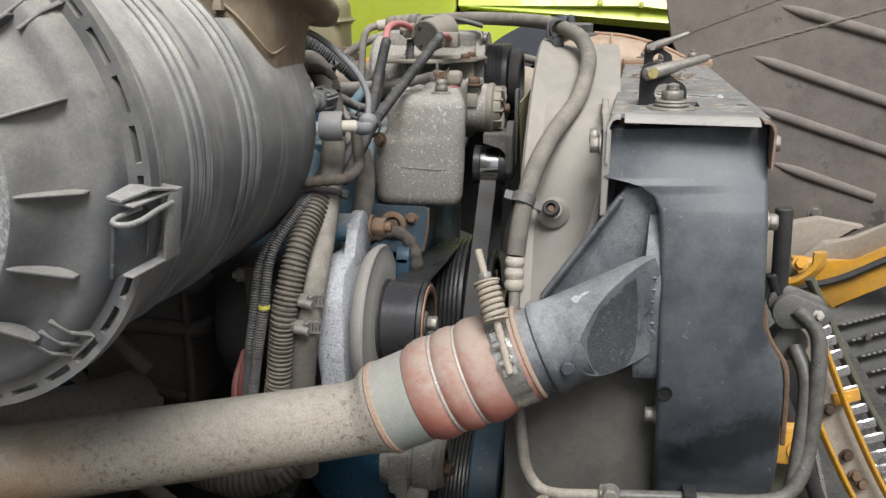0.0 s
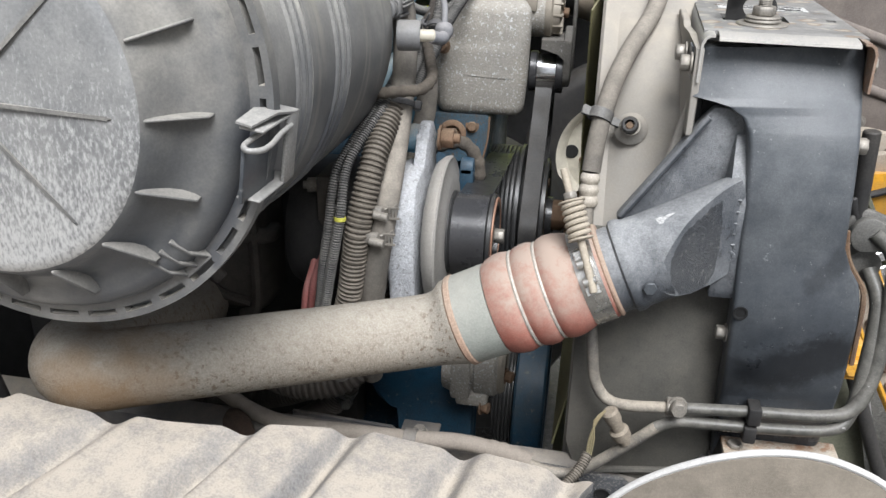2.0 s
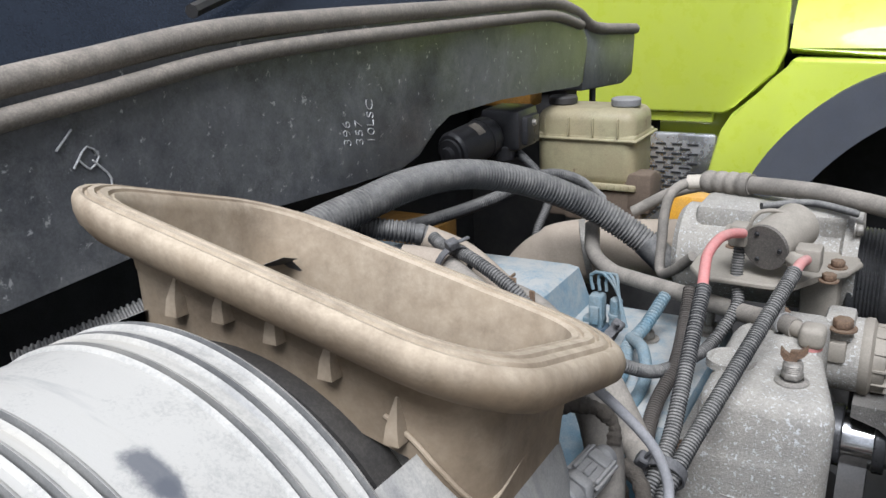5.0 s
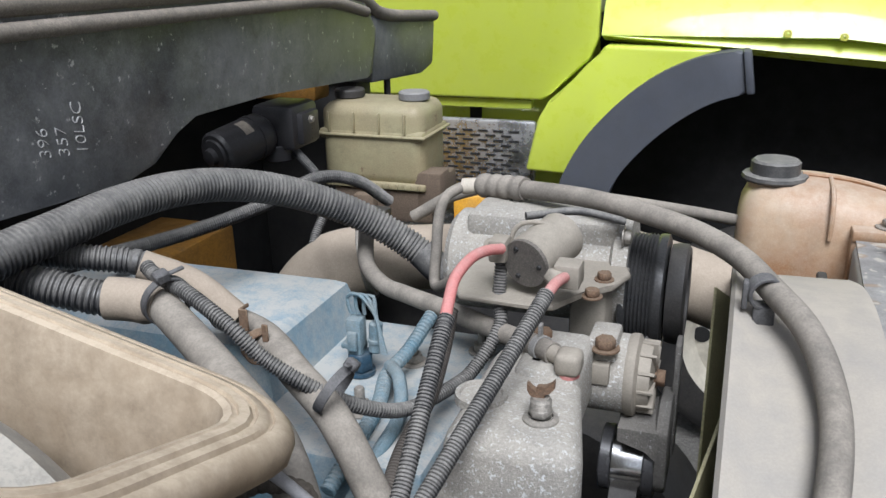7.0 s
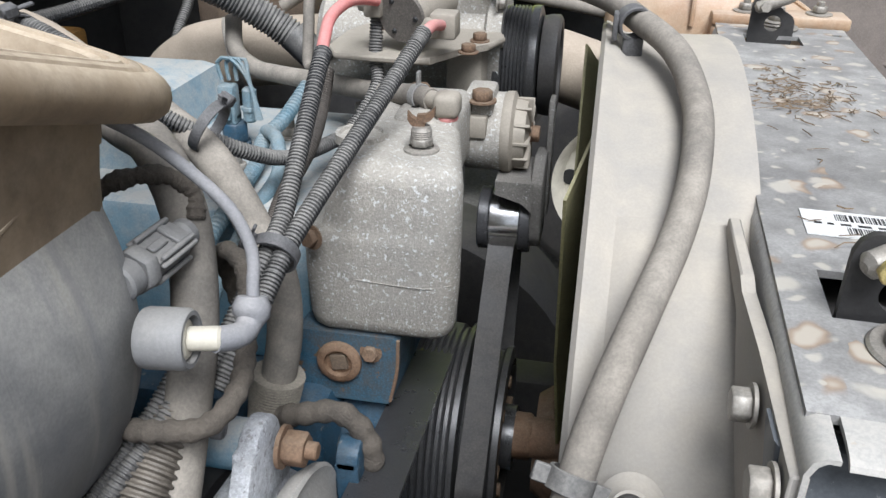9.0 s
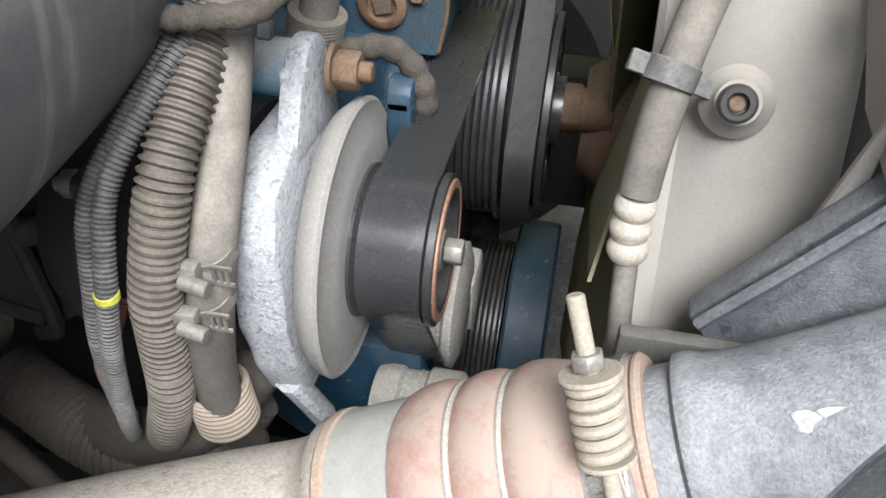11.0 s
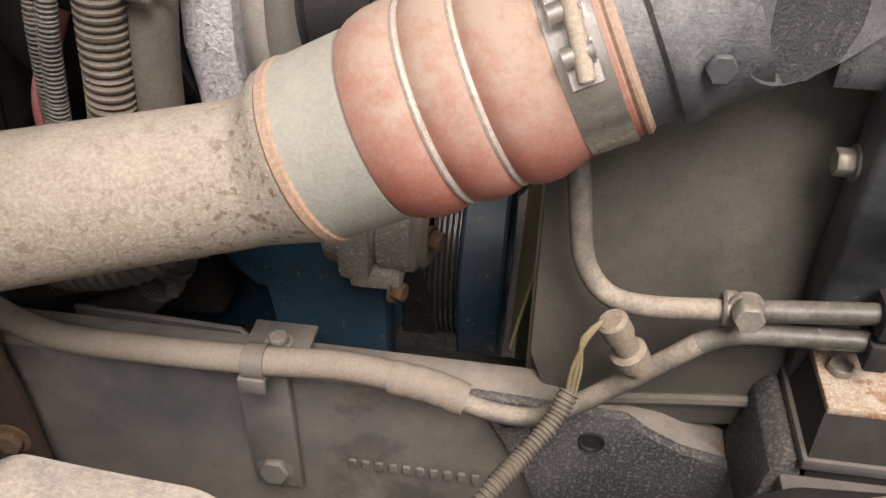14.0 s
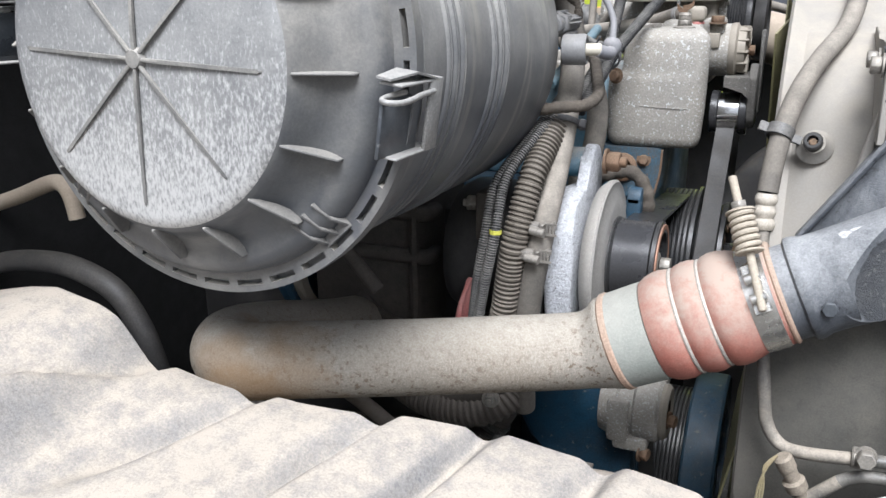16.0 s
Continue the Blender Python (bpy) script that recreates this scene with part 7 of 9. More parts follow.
loom("wiring_loom", [(-0.064, 0.998, 1.008), (-0.075, 0.98, 0.992), (-0.095, 0.955, 0.978), (-0.12, 0.92, 0.968), (-0.14, 0.90, 0.93)], 0.0085, M_LOOMTAN, "thin beige loom to the pressure switch", 0.004, 0.0015)
solo("pipe_nut", joined(hexa((0.053, 1.014, 1.100), (0, -1, 0.1), 0.0115, 0.016, 1.15), ring((0.038, 1.02, 1.092), (1, 0, 0), 0.008, 0.0135, 0.012)), M_STEEL, "large hexagon pipe fitting on the refrigerant line", "pipe fitting")
pc = thing("pipe_clip", "black double pipe clip on the radiator side", "clip", (0.155, 1.03, 1.08))
part("clip", joined(box(0.150, 0.168, 1.014, 1.045, 1.078, 1.106, 0.003), box(0.148, 0.166, 1.014, 1.045, 1.048, 1.074, 0.003)), M_DARK, pc)
part("stud", cyl((0.160, 1.075, 1.095), (-0.05, -0.3, 1), 0.0075, 0.03), M_STEEL, pc)
fl = thing("pipe_flange", "grey cast flange block holding two pipes", "pipe fitting", (0.28, 1.12, 1.33))
part("plate", joined(prism(arc(0.281, 1.342, 0.026, 90, 250, 10) + arc(0.314, 1.337, 0.0165, -80, 60, 8), 0.014, Matrix.Translation((0, 1.120, 0)) @ FACE_Y, 0.003), prism(arc(0.276, 1.349, 0.024, 60, 250, 10) + arc(0.310, 1.345, 0.0165, -80, 60, 8), 0.012, Matrix.Translation((0, 1.136, 0)) @ FACE_Y, 0.003)), M_FLANGE, fl, "two-lobed alloy flange")
part("bolt", joined(hexa((0.313, 1.113, 1.339), (0, -1, 0.2), 0.0085, 0.008, 1.45, 0.010)), M_WIRE, fl, "bright bolt with a washer")
part("boss", lathe([(0, 0.03), (0.015, 0.03), (0.024, 0.026), (0.025, 0.0), (0, 0)], axis_pose((0.286, 1.155, 1.288), (0.1, -1, 0)), 28), M_FLANGE, fl, "round lower boss")
part("spout", cyl((0.266, 1.132, 1.358), (-0.40, 0, 1), 0.0085, 0.032), M_DARK, fl)
hose("coolant_line", [(-0.662, 1.95, 1.60), (-0.645, 1.91, 1.562), (-0.60, 1.87, 1.548), (-0.553, 1.845, 1.548), (-0.457, 1.78, 1.560), (-0.36, 1.70, 1.577), (-0.31, 1.652, 1.592), (-0.283, 1.630, 1.595)], 0.0130, M_RUBBER, "dusty rubber hose across the engine to the housing", seg=18)
solo("spring_clip", joined(ring((-0.297, 1.641, 1.594), (-0.78, 0.62, -0.1), 0.0132, 0.0152, 0.010, 0.0005), box(-0.304, -0.300, 1.640, 1.652, 1.605, 1.622, 0.001), box(-0.308, -0.296, 1.624, 1.632, 1.583, 1.586, 0.001)), M_CLIP, "spring hose clip with two ears", "hose clamp")
hose("overflow_hose", [(-0.62, 2.05, 1.60), (-0.54, 2.06, 1.645), (-0.45, 2.09, 1.655), (-0.30, 2.16, 1.625), (-0.17, 2.24, 1.59), (-0.085, 2.29, 1.565)], 0.0105, M_RUBBER, "thin hose to the expansion tank")
hose("loom_tail", [(-0.36, 1.80, 1.70), (-0.30, 1.84, 1.70), (-0.24, 1.86, 1.685)], 0.0055, M_LOOM, "thin loom on the compressor", "cable")
# blue sensor harness on the cover
sens = thing("temperature_sensor", "dusty blue temperature sensor with wires", "sensor", (-0.556, 1.69, 1.495))
part("hex_base", hexa((-0.556, 1.69, 1.497), (0, 0, 1), 0.018, 0.026, 1.1), M_BLUE, sens, "blue hexagon base")
part("plug", joined(box(-0.570, -0.548, 1.678, 1.700, 1.526, 1.578, 0.004), box(-0.566, -0.552, 1.672, 1.679, 1.535, 1.562, 0.002), box(-0.580, -0.548, 1.682, 1.700, 1.532, 1.540, 0.002)), M_TEAL, sens, "blue-grey plug")
part("second_plug", joined(cyl((-0.533, 1.69, 1.53), (0.05, 0, 1), 0.009, 0.045, 0.003, 16), ring((-0.532, 1.69, 1.545), (0.05, 0, 1), 0.009, 0.011, 0.006, 0.001, 16)), M_TEAL, sens)
for k in range(3):
    part("wire", sweep([(-0.566 + 0.01 * k, 1.69, 1.583), (-0.57 + 0.012 * k, 1.69, 1.605), (-0.55 + 0.01 * k, 1.685, 1.612), (-0.525, 1.68, 1.585), (-0.515 + 0.003 * k, 1.67, 1.54)], 0.0026, 6), M_TEAL, sens)
loom("blue_loom", [(-0.48, 1.76, 1.56), (-0.49, 1.70, 1.535), (-0.50, 1.65, 1.522), (-0.49, 1.60, 1.51), (-0.485, 1.52, 1.50), (-0.49, 1.46, 1.48)], 0.0098, M_TEAL, "blue overspray-covered wiring loom", 0.006, 0.002)
hose("blue_branch", [(-0.50, 1.66, 1.53), (-0.47, 1.62, 1.535), (-0.455, 1.58, 1.51), (-0.46, 1.52, 1.49), (-0.47, 1.44, 1.45), (-0.48, 1.40, 1.40)], 0.0085, M_TEAL, "taped blue cable branch", "cable")
loom("wiring_loom", [(-0.43, 1.70, 1.60), (-0.425, 1.66, 1.57), (-0.415, 1.58, 1.545), (-0.42, 1.50, 1.515), (-0.41, 1.42, 1.49)], 0.0095, M_BROWNDARK, "dark taped loom behind the ribbed ones")

# ---- splash panel over the wheel, with the arch flange ----
PANEL = [(-1.35, 0.66, 1.266), (-1.0, 0.68, 1.278), (-0.935, 0.685, 1.291), (-0.895, 0.69, 1.296), (-0.832, 0.69, 1.286), (-0.80, 0.69, 1.274), (-0.78, 0.69, 1.254), (-0.76, 0.69, 1.231), (-0.745, 0.69, 1.219), (-0.68, 0.69, 1.209), (-0.608, 0.69, 1.205), (-0.548, 0.69, 1.204), (-0.45, 0.70, 1.206), (-0.344, 0.742, 1.188), (-0.214, 0.745, 1.175), (-0.096, 0.753, 1.158), (0.03, 0.76, 1.11)]


def panel_at(x, i):
    for a, b in zip(PANEL, PANEL[1:]):
        if a[0] <= x <= b[0]:
            u = (x - a[0]) / (b[0] - a[0])
            return a[i] + (b[i] - a[i]) * u
    return PANEL[0][i] if x < PANEL[0][0] else PANEL[-1][i]


def splash_panel():
    notch = [-1.10, -0.75, -0.608, -0.45, -0.344, -0.214, -0.096, 0.03]
    def hump_(x):
        for a, b in zip(notch, notch[1:]):
            if a <= x <= b:
                u = (x - a) / (b - a)
                up = min(1, u / 0.24) if u < 0.24 else (1.0 if u < 0.80 else max(0.0, (1 - u) / 0.20))
                up = up * up * (3 - 2 * up)
                return 0.018 * up * (1 - 0.35 * u)
        return 0.0
    bm = bmesh.new()
    nx, ny = 220, 26
    rows = []
    for i in range(nx + 1):
        row = []
        for j in range(ny + 1):
            v = j / ny
            d = v * 0.72
            x = -1.35 + (1.285 - 0.45 * d) * i / nx
            deep = 1 + 1.0 * math.sin(math.pi * min(d / 0.2, 1.0)) - 0.85 * min(1.0, max(0.0, (d - 0.1) / 0.2))
            lift = 0.018 - (0.018 - hump_(x + d * (0.2 + 0.55 * max(0.0, -x - 0.2)))) * max(0.1, deep)
            roll = 0.05 * (max(0, 1 - d / 0.05)) ** 2
            row.append(bm.verts.new((x, panel_at(x, 1) - d, panel_at(x, 2) + lift - roll * 0.10 - 0.22 * d ** 1.5 + 0.003 * noise.noise(Vector((x * 9, d * 9, 0))))))
        rows.append(row)
    for a, b in zip(rows, rows[1:]):
        for j in range(ny):
            bm.faces.new((a[j], b[j], b[j + 1], a[j + 1]))
    g = bmesh.ops.extrude_face_region(bm, geom=bm.faces[:])
    for e in g["geom"]:
        if isinstance(e, bmesh.types.BMVert):
            e.co.z -= 0.012
    return solo("splash_panel", bm, M_SPLASH, "corrugated plastic splash panel caked in pale dust", "splash guard", sharp=60)


splash_panel()
arch = bmesh.new()
outer = [(-0.19, 0.90), (-0.15, 0.97), (-0.102, 1.044), (-0.025, 1.148), (0.044, 1.191), (0.102, 1.213), (0.167, 1.220), (0.236, 1.197), (0.270, 1.160), (0.286, 1.112), (0.29, 1.03)]
inner = [(-0.11, 0.90), (-0.08, 0.97), (-0.034, 1.050), (0.022, 1.102), (0.065, 1.120), (0.102, 1.128), (0.15, 1.131), (0.195, 1.126), (0.235, 1.112), (0.262, 1.075), (0.275, 1.0)]
rows = []
k = 60
so = [np.interp(np.linspace(0, 10, k), range(11), [p[i] for p in outer]) for i in (0, 1)]
si = [np.interp(np.linspace(0, 10, k), range(11), [p[i] for p in inner]) for i in (0, 1)]
for c in (so, si):
    for i in (0, 1):
        for _ in range(6):
            c[i][1:-1] = (c[i][:-2] + 2 * c[i][1:-1] + c[i][2:]) / 4
for i in range(k):
    x, z, u, w_ = so[0][i], so[1][i], si[0][i], si[1][i]
    rows.append([arch.verts.new(p) for p in ((x, 0.780, z - 0.002), (x, 0.772, z), (x, 0.766, z - 0.003), ((x + u) / 2, 0.762, (z + w_) / 2), (u, 0.756, w_), (u, 0.768, w_ - 0.004), ((x + u) / 2, 0.774, (z + w_) / 2))])
for a, b in zip(rows, rows[1:]):
    for i in range(7):
        arch.faces.new((a[i], a[(i + 1) % 7], b[(i + 1) % 7], b[i]))
arch.faces.new(rows[0])
arch.faces.new(rows[-1][::-1])
warch = thing("wheel_arch", "curved muddy wheel arch flange with a pale rubbed edge", "wheel arch", (0.1, 0.77, 0.9))
part("flange", arch, M_FENDER, warch, "brown muddy flange")
part("lip", sweep([(so[0][i], 0.769, so[1][i] + 0.0015) for i in range(0, k, 3)], 0.0042, 8, 0.01), M_LIP, warch, "pale rubbed lip")
# Dark plate added behind the flange for the shade of the hollow arch.
solo("arch_shade_plate", prism([(-0.07, 0.7), (-0.02, 1.05), (0.06, 1.10), (0.18, 1.11), (0.25, 1.08), (0.27, 0.7)], 0.02, Matrix.Translation((0, 0.86, 0)) @ FACE_Y, 0.006), M_DARK, "dark plate for the shaded hollow behind the wheel arch", "mud flap")

# ---- frame rail ----
rail = thing("frame_rail", "worn black steel frame rail, dusty and scuffed", "chassis rail", (-0.4, 1.06, 0.7))
part("web", loft([[(-1.6, 1.068, 0.60), (-1.6, 1.055, 0.60), (-1.6, 1.055, 0.93), (-1.6, 1.075, 0.945), (-1.6, 1.098, 0.945), (-1.6, 1.098, 0.935), (-1.6, 1.08, 0.93)],
                  [(-0.10, 1.078, 0.60), (-0.10, 1.065, 0.60), (-0.10, 1.065, 0.915), (-0.10, 1.085, 0.93), (-0.10, 1.098, 0.93), (-0.10, 1.098, 0.92), (-0.10, 1.09, 0.915)],
                  [(0.03, 1.078, 0.58), (0.03, 1.063, 0.58), (0.03, 1.063, 0.892), (0.03, 1.08, 0.905), (0.03, 1.098, 0.905), (0.03, 1.098, 0.895), (0.03, 1.09, 0.89)],
                  [(0.12, 1.06, 0.56), (0.12, 1.045, 0.56), (0.12, 1.045, 0.85), (0.12, 1.06, 0.865), (0.12, 1.098, 0.865), (0.12, 1.098, 0.855), (0.12, 1.07, 0.85)],
                  [(0.6, 1.03, 0.52), (0.6, 1.0, 0.52), (0.6, 1.0, 0.80), (0.6, 1.02, 0.815), (0.6, 1.06, 0.815), (0.6, 1.06, 0.805), (0.6, 1.04, 0.80)]]), M_RAIL, rail, "scuffed black web with shiny worn patches")
part("strap", joined(box(-0.368, -0.318, 1.047, 1.056, 0.77, 0.965, 0.002), box(-0.362, -0.300, 1.05, 1.10, 0.948, 0.954, 0.002)), M_RAIL, rail, "flat steel strap")
part("bolt", hexa((-0.344, 1.048, 0.798), (0, -1, 0.1), 0.0165, 0.009, 1.15), M_RAIL, rail)
part("hose_clip", joined(ring((-0.346, 1.03, 0.969), (1, 0, 0.02), 0.0142, 0.0165, 0.020, 0.0005), box(-0.350, -0.325, 1.012, 1.020, 0.945, 0.962, 0.002)), M_RAIL, rail)
part("bolt", hexa((-0.33, 1.07, 0.954), (0, 0, 1), 0.010, 0.008), M_STEEL, rail)
part("end_plate", prism([(-0.15, 0.935), (-0.004, 0.927), (0.012, 0.905), (0.045, 0.887), (0.133, 0.872), (0.133, 0.70), (-0.05, 0.70), (-0.09, 0.84)], 0.012, Matrix.Translation((0, 1.062, 0)) @ FACE_Y, 0.004), M_ROUGH, rail, "pitted dark end plate")
# Holes are black discs on the plate, their shaded depth only coloured.
for x, z in ((-0.111, 0.914), (-0.081, 0.911), (-0.034, 0.894)):
    part("hole", lathe([(0.0, 0.0), (0.0095, 0.0), (0.0105, 0.0025), (0.012, 0.0025), (0.0125, 0)], axis_pose((x, 1.0495, z), (0, -1, 0)), 24), M_INK, rail)
for i in range(10):
    part("stamped_mark", box(-0.27 + 0.014 * i, -0.262 + 0.014 * i, 1.057, 1.0605, 0.80, 0.812, 0.001, 1), M_RAIL, rail)
part("holed_flange", prism([(-0.56, 0.90), (-0.56, 0.938), (-0.502, 0.934), (-0.385, 0.930), (-0.36, 0.905), (-0.36, 0.885), (-0.56, 0.88)], 0.006, Matrix.Translation((0, 1.112, 0)) @ FACE_Y, 0.0015, 1), M_RAIL, rail, "dusty flange with a row of holes")
# Black discs again, with the dark of each hole put into colour.
for x, z in ((-0.474, 0.917), (-0.434, 0.912), (-0.404, 0.909)):
    part("hole", lathe([(0.0, 0.0008), (0.0105, 0.0008), (0.0115, 0)], axis_pose((x, 1.1055, z), (0, -1, 0)), 20), M_INK, rail)
part("rusty_gusset", prism([(-0.675, 0.70), (-0.600, 0.70), (-0.600, 0.85), (-0.604, 0.93), (-0.612, 0.958), (-0.630, 0.972), (-0.648, 0.968), (-0.657, 0.95), (-0.668, 0.80)], 0.01, Matrix.Translation((0, 1.05, 0)) @ FACE_Y, 0.002, 1), M_OLDRUST, rail, "rusty plate")
part("gusset_bolt", hexa((-0.63, 1.04, 0.80), (0, -1, 0), 0.015, 0.01), M_RUST, rail)
# Dark beam added so that no light shows through under the engine.
part("bay_filler_beam", box(-0.9, 0.15, 1.25, 1.33, 0.50, 0.72, 0.01), M_DARK, rail)

mount = thing("radiator_mount", "rubber mount block with a rusty top plate on a steel bracket", "mount", (0.15, 1.03, 0.95))
part("base", box(0.108, 0.29, 0.975, 1.10, 0.935, 0.952, 0.003), M_RAIL, mount, "steel base plate")
part("lower_plate", box(0.118, 0.29, 0.982, 1.09, 0.968, 0.980, 0.003), M_RAIL, mount)
part("skirt", box(0.120, 0.29, 0.99, 1.085, 0.95, 0.97, 0.003), M_DARK, mount)
part("rubber", loft([[(0.122, 0.985, 0.978), (0.29, 0.985, 0.978), (0.29, 1.08, 0.978), (0.122, 1.08, 0.978)], [(0.128, 1.0, 1.018), (0.29, 1.0, 1.018), (0.29, 1.075, 1.018), (0.128, 1.075, 1.018)]]), M_DARK, mount, "dark rubber block")
part("top_plate", box(0.128, 0.29, 0.998, 1.076, 1.016, 1.024, 0.002), M_MOTTLE, mount, "rust-stained top plate")
part("bolt", hexa((0.145, 1.04, 1.022), (0, 0, 1), 0.011, 0.007), M_STEEL, mount)
part("bracket", prism([(0.09, 0.88), (0.13, 0.88), (0.13, 0.97), (0.11, 0.97), (0.10, 0.955)], 0.10, Matrix.Translation((0, 1.09, 0)) @ FACE_Y, 0.003), M_ROUGH, mount)

# large hose under the pipe, and clamps
loom("conduit", [(-0.70, 1.16, 1.03), (-0.60, 1.125, 1.005), (-0.53, 1.115, 1.0), (-0.47, 1.13, 1.015), (-0.43, 1.17, 1.06)], 0.036, M_LOOMDARK, "wide ribbed hose under the charge pipe", 0.009, 0.003, 24)
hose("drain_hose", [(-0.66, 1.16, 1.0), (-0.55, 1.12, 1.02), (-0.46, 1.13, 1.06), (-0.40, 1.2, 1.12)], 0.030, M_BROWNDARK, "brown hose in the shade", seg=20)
solo("clamp_bolt", hexa((-0.46, 1.075, 1.045), (0.2, -1, 0.2), 0.010, 0.012, 1.4, 0.01), M_STEEL, "small clamp bolt on the wide hose", "bolt")

# ---- cab: cowl, windscreen, reservoir ----
cowl = thing("cab_cowl", "weathered black plastic cab cowl with chalk figures", "cowl", (-0.9, 1.7, 1.75))
co_o = [(0.20, 1.60), (0.80, 1.73), (0.96, 1.755), (1.15, 1.763), (1.35, 1.760), (1.55, 1.748), (1.67, 1.741), (1.73, 1.752), (1.78, 1.785), (1.83, 1.808), (2.03, 1.80), (2.44, 1.772), (2.47, 1.775), (2.50, 1.87), (2.45, 1.93), (2.3, 1.955), (2.05, 1.962), (1.85, 1.965), (1.5, 1.968), (1.3, 1.965), (1.1, 1.948), (0.9, 1.935), (0.20, 1.92)]
part("panel", prism(co_o, 0.03, Matrix.Translation((-0.905, 0, 0)) @ FACE_X, 0.006), M_COWL, cowl, "scuffed black plastic panel")
part("end_shelf", prism([(2.48, 1.755), (2.78, 1.735), (2.86, 1.75), (2.88, 1.86), (2.58, 1.885), (2.49, 1.90)], 0.16, Matrix.Translation((-1.04, 0, 0)) @ FACE_X, 0.008), M_COWL, cowl, "black tray at the cowl end")
part("seal", sweep([(-0.885, 0.2, 1.94), (-0.88, 0.87, 1.945), (-0.88, 1.1, 1.96), (-0.88, 1.3, 1.978), (-0.88, 1.5, 1.98), (-0.88, 1.85, 1.975), (-0.88, 2.05, 1.972), (-0.88, 2.28, 1.965), (-0.885, 2.45, 1.935), (-0.88, 2.56, 1.895), (-0.88, 2.87, 1.87)], 0.014, 12, 0.02), M_SEAL, cowl, "beige dusty rubber seal along the top")
part("seal_foot", sweep([(-0.874, 0.2, 1.91), (-0.872, 0.87, 1.917), (-0.872, 1.1, 1.93), (-0.872, 1.3, 1.948), (-0.872, 1.5, 1.952), (-0.872, 1.85, 1.948), (-0.872, 2.05, 1.945), (-0.872, 2.28, 1.938), (-0.875, 2.45, 1.908)], 0.011, 10, 0.02), M_SEAL, cowl)
# Dark filler added to close the gap under the cowl end.
part("end_filler", box(-1.2, -0.93, 2.50, 2.58, 1.2, 1.76, 0.01), M_DARK, cowl, "dark filler under the cowl end")
part("drain_tube", cyl((-0.90, 2.60, 1.65), (0, 0, 1), 0.008, 0.11), M_BLACK, cowl)


def lettering(words, size, m, material, parent, name="writing"):
    cu = bpy.data.curves.new(name, "FONT")
    cu.body, cu.size, cu.extrude, cu.offset, cu.shear = words, size, 0.0006, -0.0006, 0.2
    tmp = bpy.data.objects.new("tmp", cu)
    scene.collection.objects.link(tmp)
    bpy.context.view_layer.update()
    me = bpy.data.meshes.new_from_object(tmp.evaluated_get(bpy.context.evaluated_depsgraph_get()))
    bpy.data.objects.remove(tmp)
    me.materials.clear()
    me.materials.append(material)
    me.transform(m)
    ob = new(name, me)
    ob.parent = parent
    ob.matrix_parent_inverse = Matrix.Translation(-parent.location)
    return ob


for words, y, z in (("396", 1.545, 1.803), ("357", 1.574, 1.799), ("10LSC", 1.604, 1.796)):
    m = Matrix.Translation((-0.8745, y, z)) @ Matrix(((0, 0, 1, 0), (0, -1, 0, 0), (1, 0, 0, 0), (0, 0, 0, 1)))
    lettering(words, 0.025, m, M_CHALK, cowl, "chalk_writing")

part("chalk_scribble", joined(sweep([(-0.8735, 1.085, 1.888), (-0.8735, 1.105, 1.905)], 0.0012, 6), sweep([(-0.8735, 1.10, 1.868), (-0.8735, 1.118, 1.886), (-0.8735, 1.13, 1.874), (-0.8735, 1.118, 1.864), (-0.8735, 1.108, 1.874)], 0.0012, 6), sweep([(-0.8735, 1.122, 1.872), (-0.8735, 1.14, 1.85), (-0.8735, 1.132, 1.826)], 0.0012, 6)), M_CHALK, cowl)

wind = thing("windscreen", "dark windscreen with wiper arms above the cowl", "windscreen", (-1.2, 1.6, 2.0))
part("glass", loft([[(-0.98, 0.2, 1.97), (-0.98, 2.45, 1.95), (-1.55, 2.35, 2.75), (-1.55, 0.2, 2.75)], [(-1.0, 0.2, 1.96), (-1.0, 2.45, 1.94), (-1.57, 2.35, 2.74), (-1.57, 0.2, 2.74)]]), M_GLASS, wind, "dark tinted glass")
part("wiper", joined(sweep([(-0.95, 1.35, 2.0), (-1.0, 1.55, 2.04), (-1.08, 1.85, 2.11)], 0.009, 8), sweep([(-0.96, 2.0, 1.99), (-1.0, 2.2, 2.02), (-1.06, 2.5, 2.05)], 0.007, 8)), M_BLACK, wind, "black wiper arm with straw caught on it")
part("pillar", box(-1.6, -0.98, 2.45, 2.52, 1.90, 2.75, 0.02), M_BLACK, wind)
# Bulkhead coloured near-black for the shade behind the engine.
solo("firewall", box(-1.26, -1.20, 0.2, 2.6, 0.45, 1.92, 0.005), M_VOID, "cab bulkhead behind the engine, blackened for shade", "bulkhead")
# Panel and bracket take the darkened yellow in place of real shade.
solo("yellow_panel", box(-1.205, -1.03, 1.75, 2.12, 1.25, 1.53, 0.01), M_YELLOWSHADE, "yellow painted bulkhead panel in the shade", "bulkhead")
solo("bulkhead_bracket", box(-1.205, -0.96, 2.36, 2.43, 1.73, 1.785, 0.01), M_YELLOWSHADE, "yellow painted bracket under the cowl", "bracket")
solo("chassis_bracket", box(-0.62, -0.48, 2.25, 2.3, 1.48, 1.585, 0.01), M_YELLOW, "yellow painted chassis bracket behind the intake tube", "bracket")

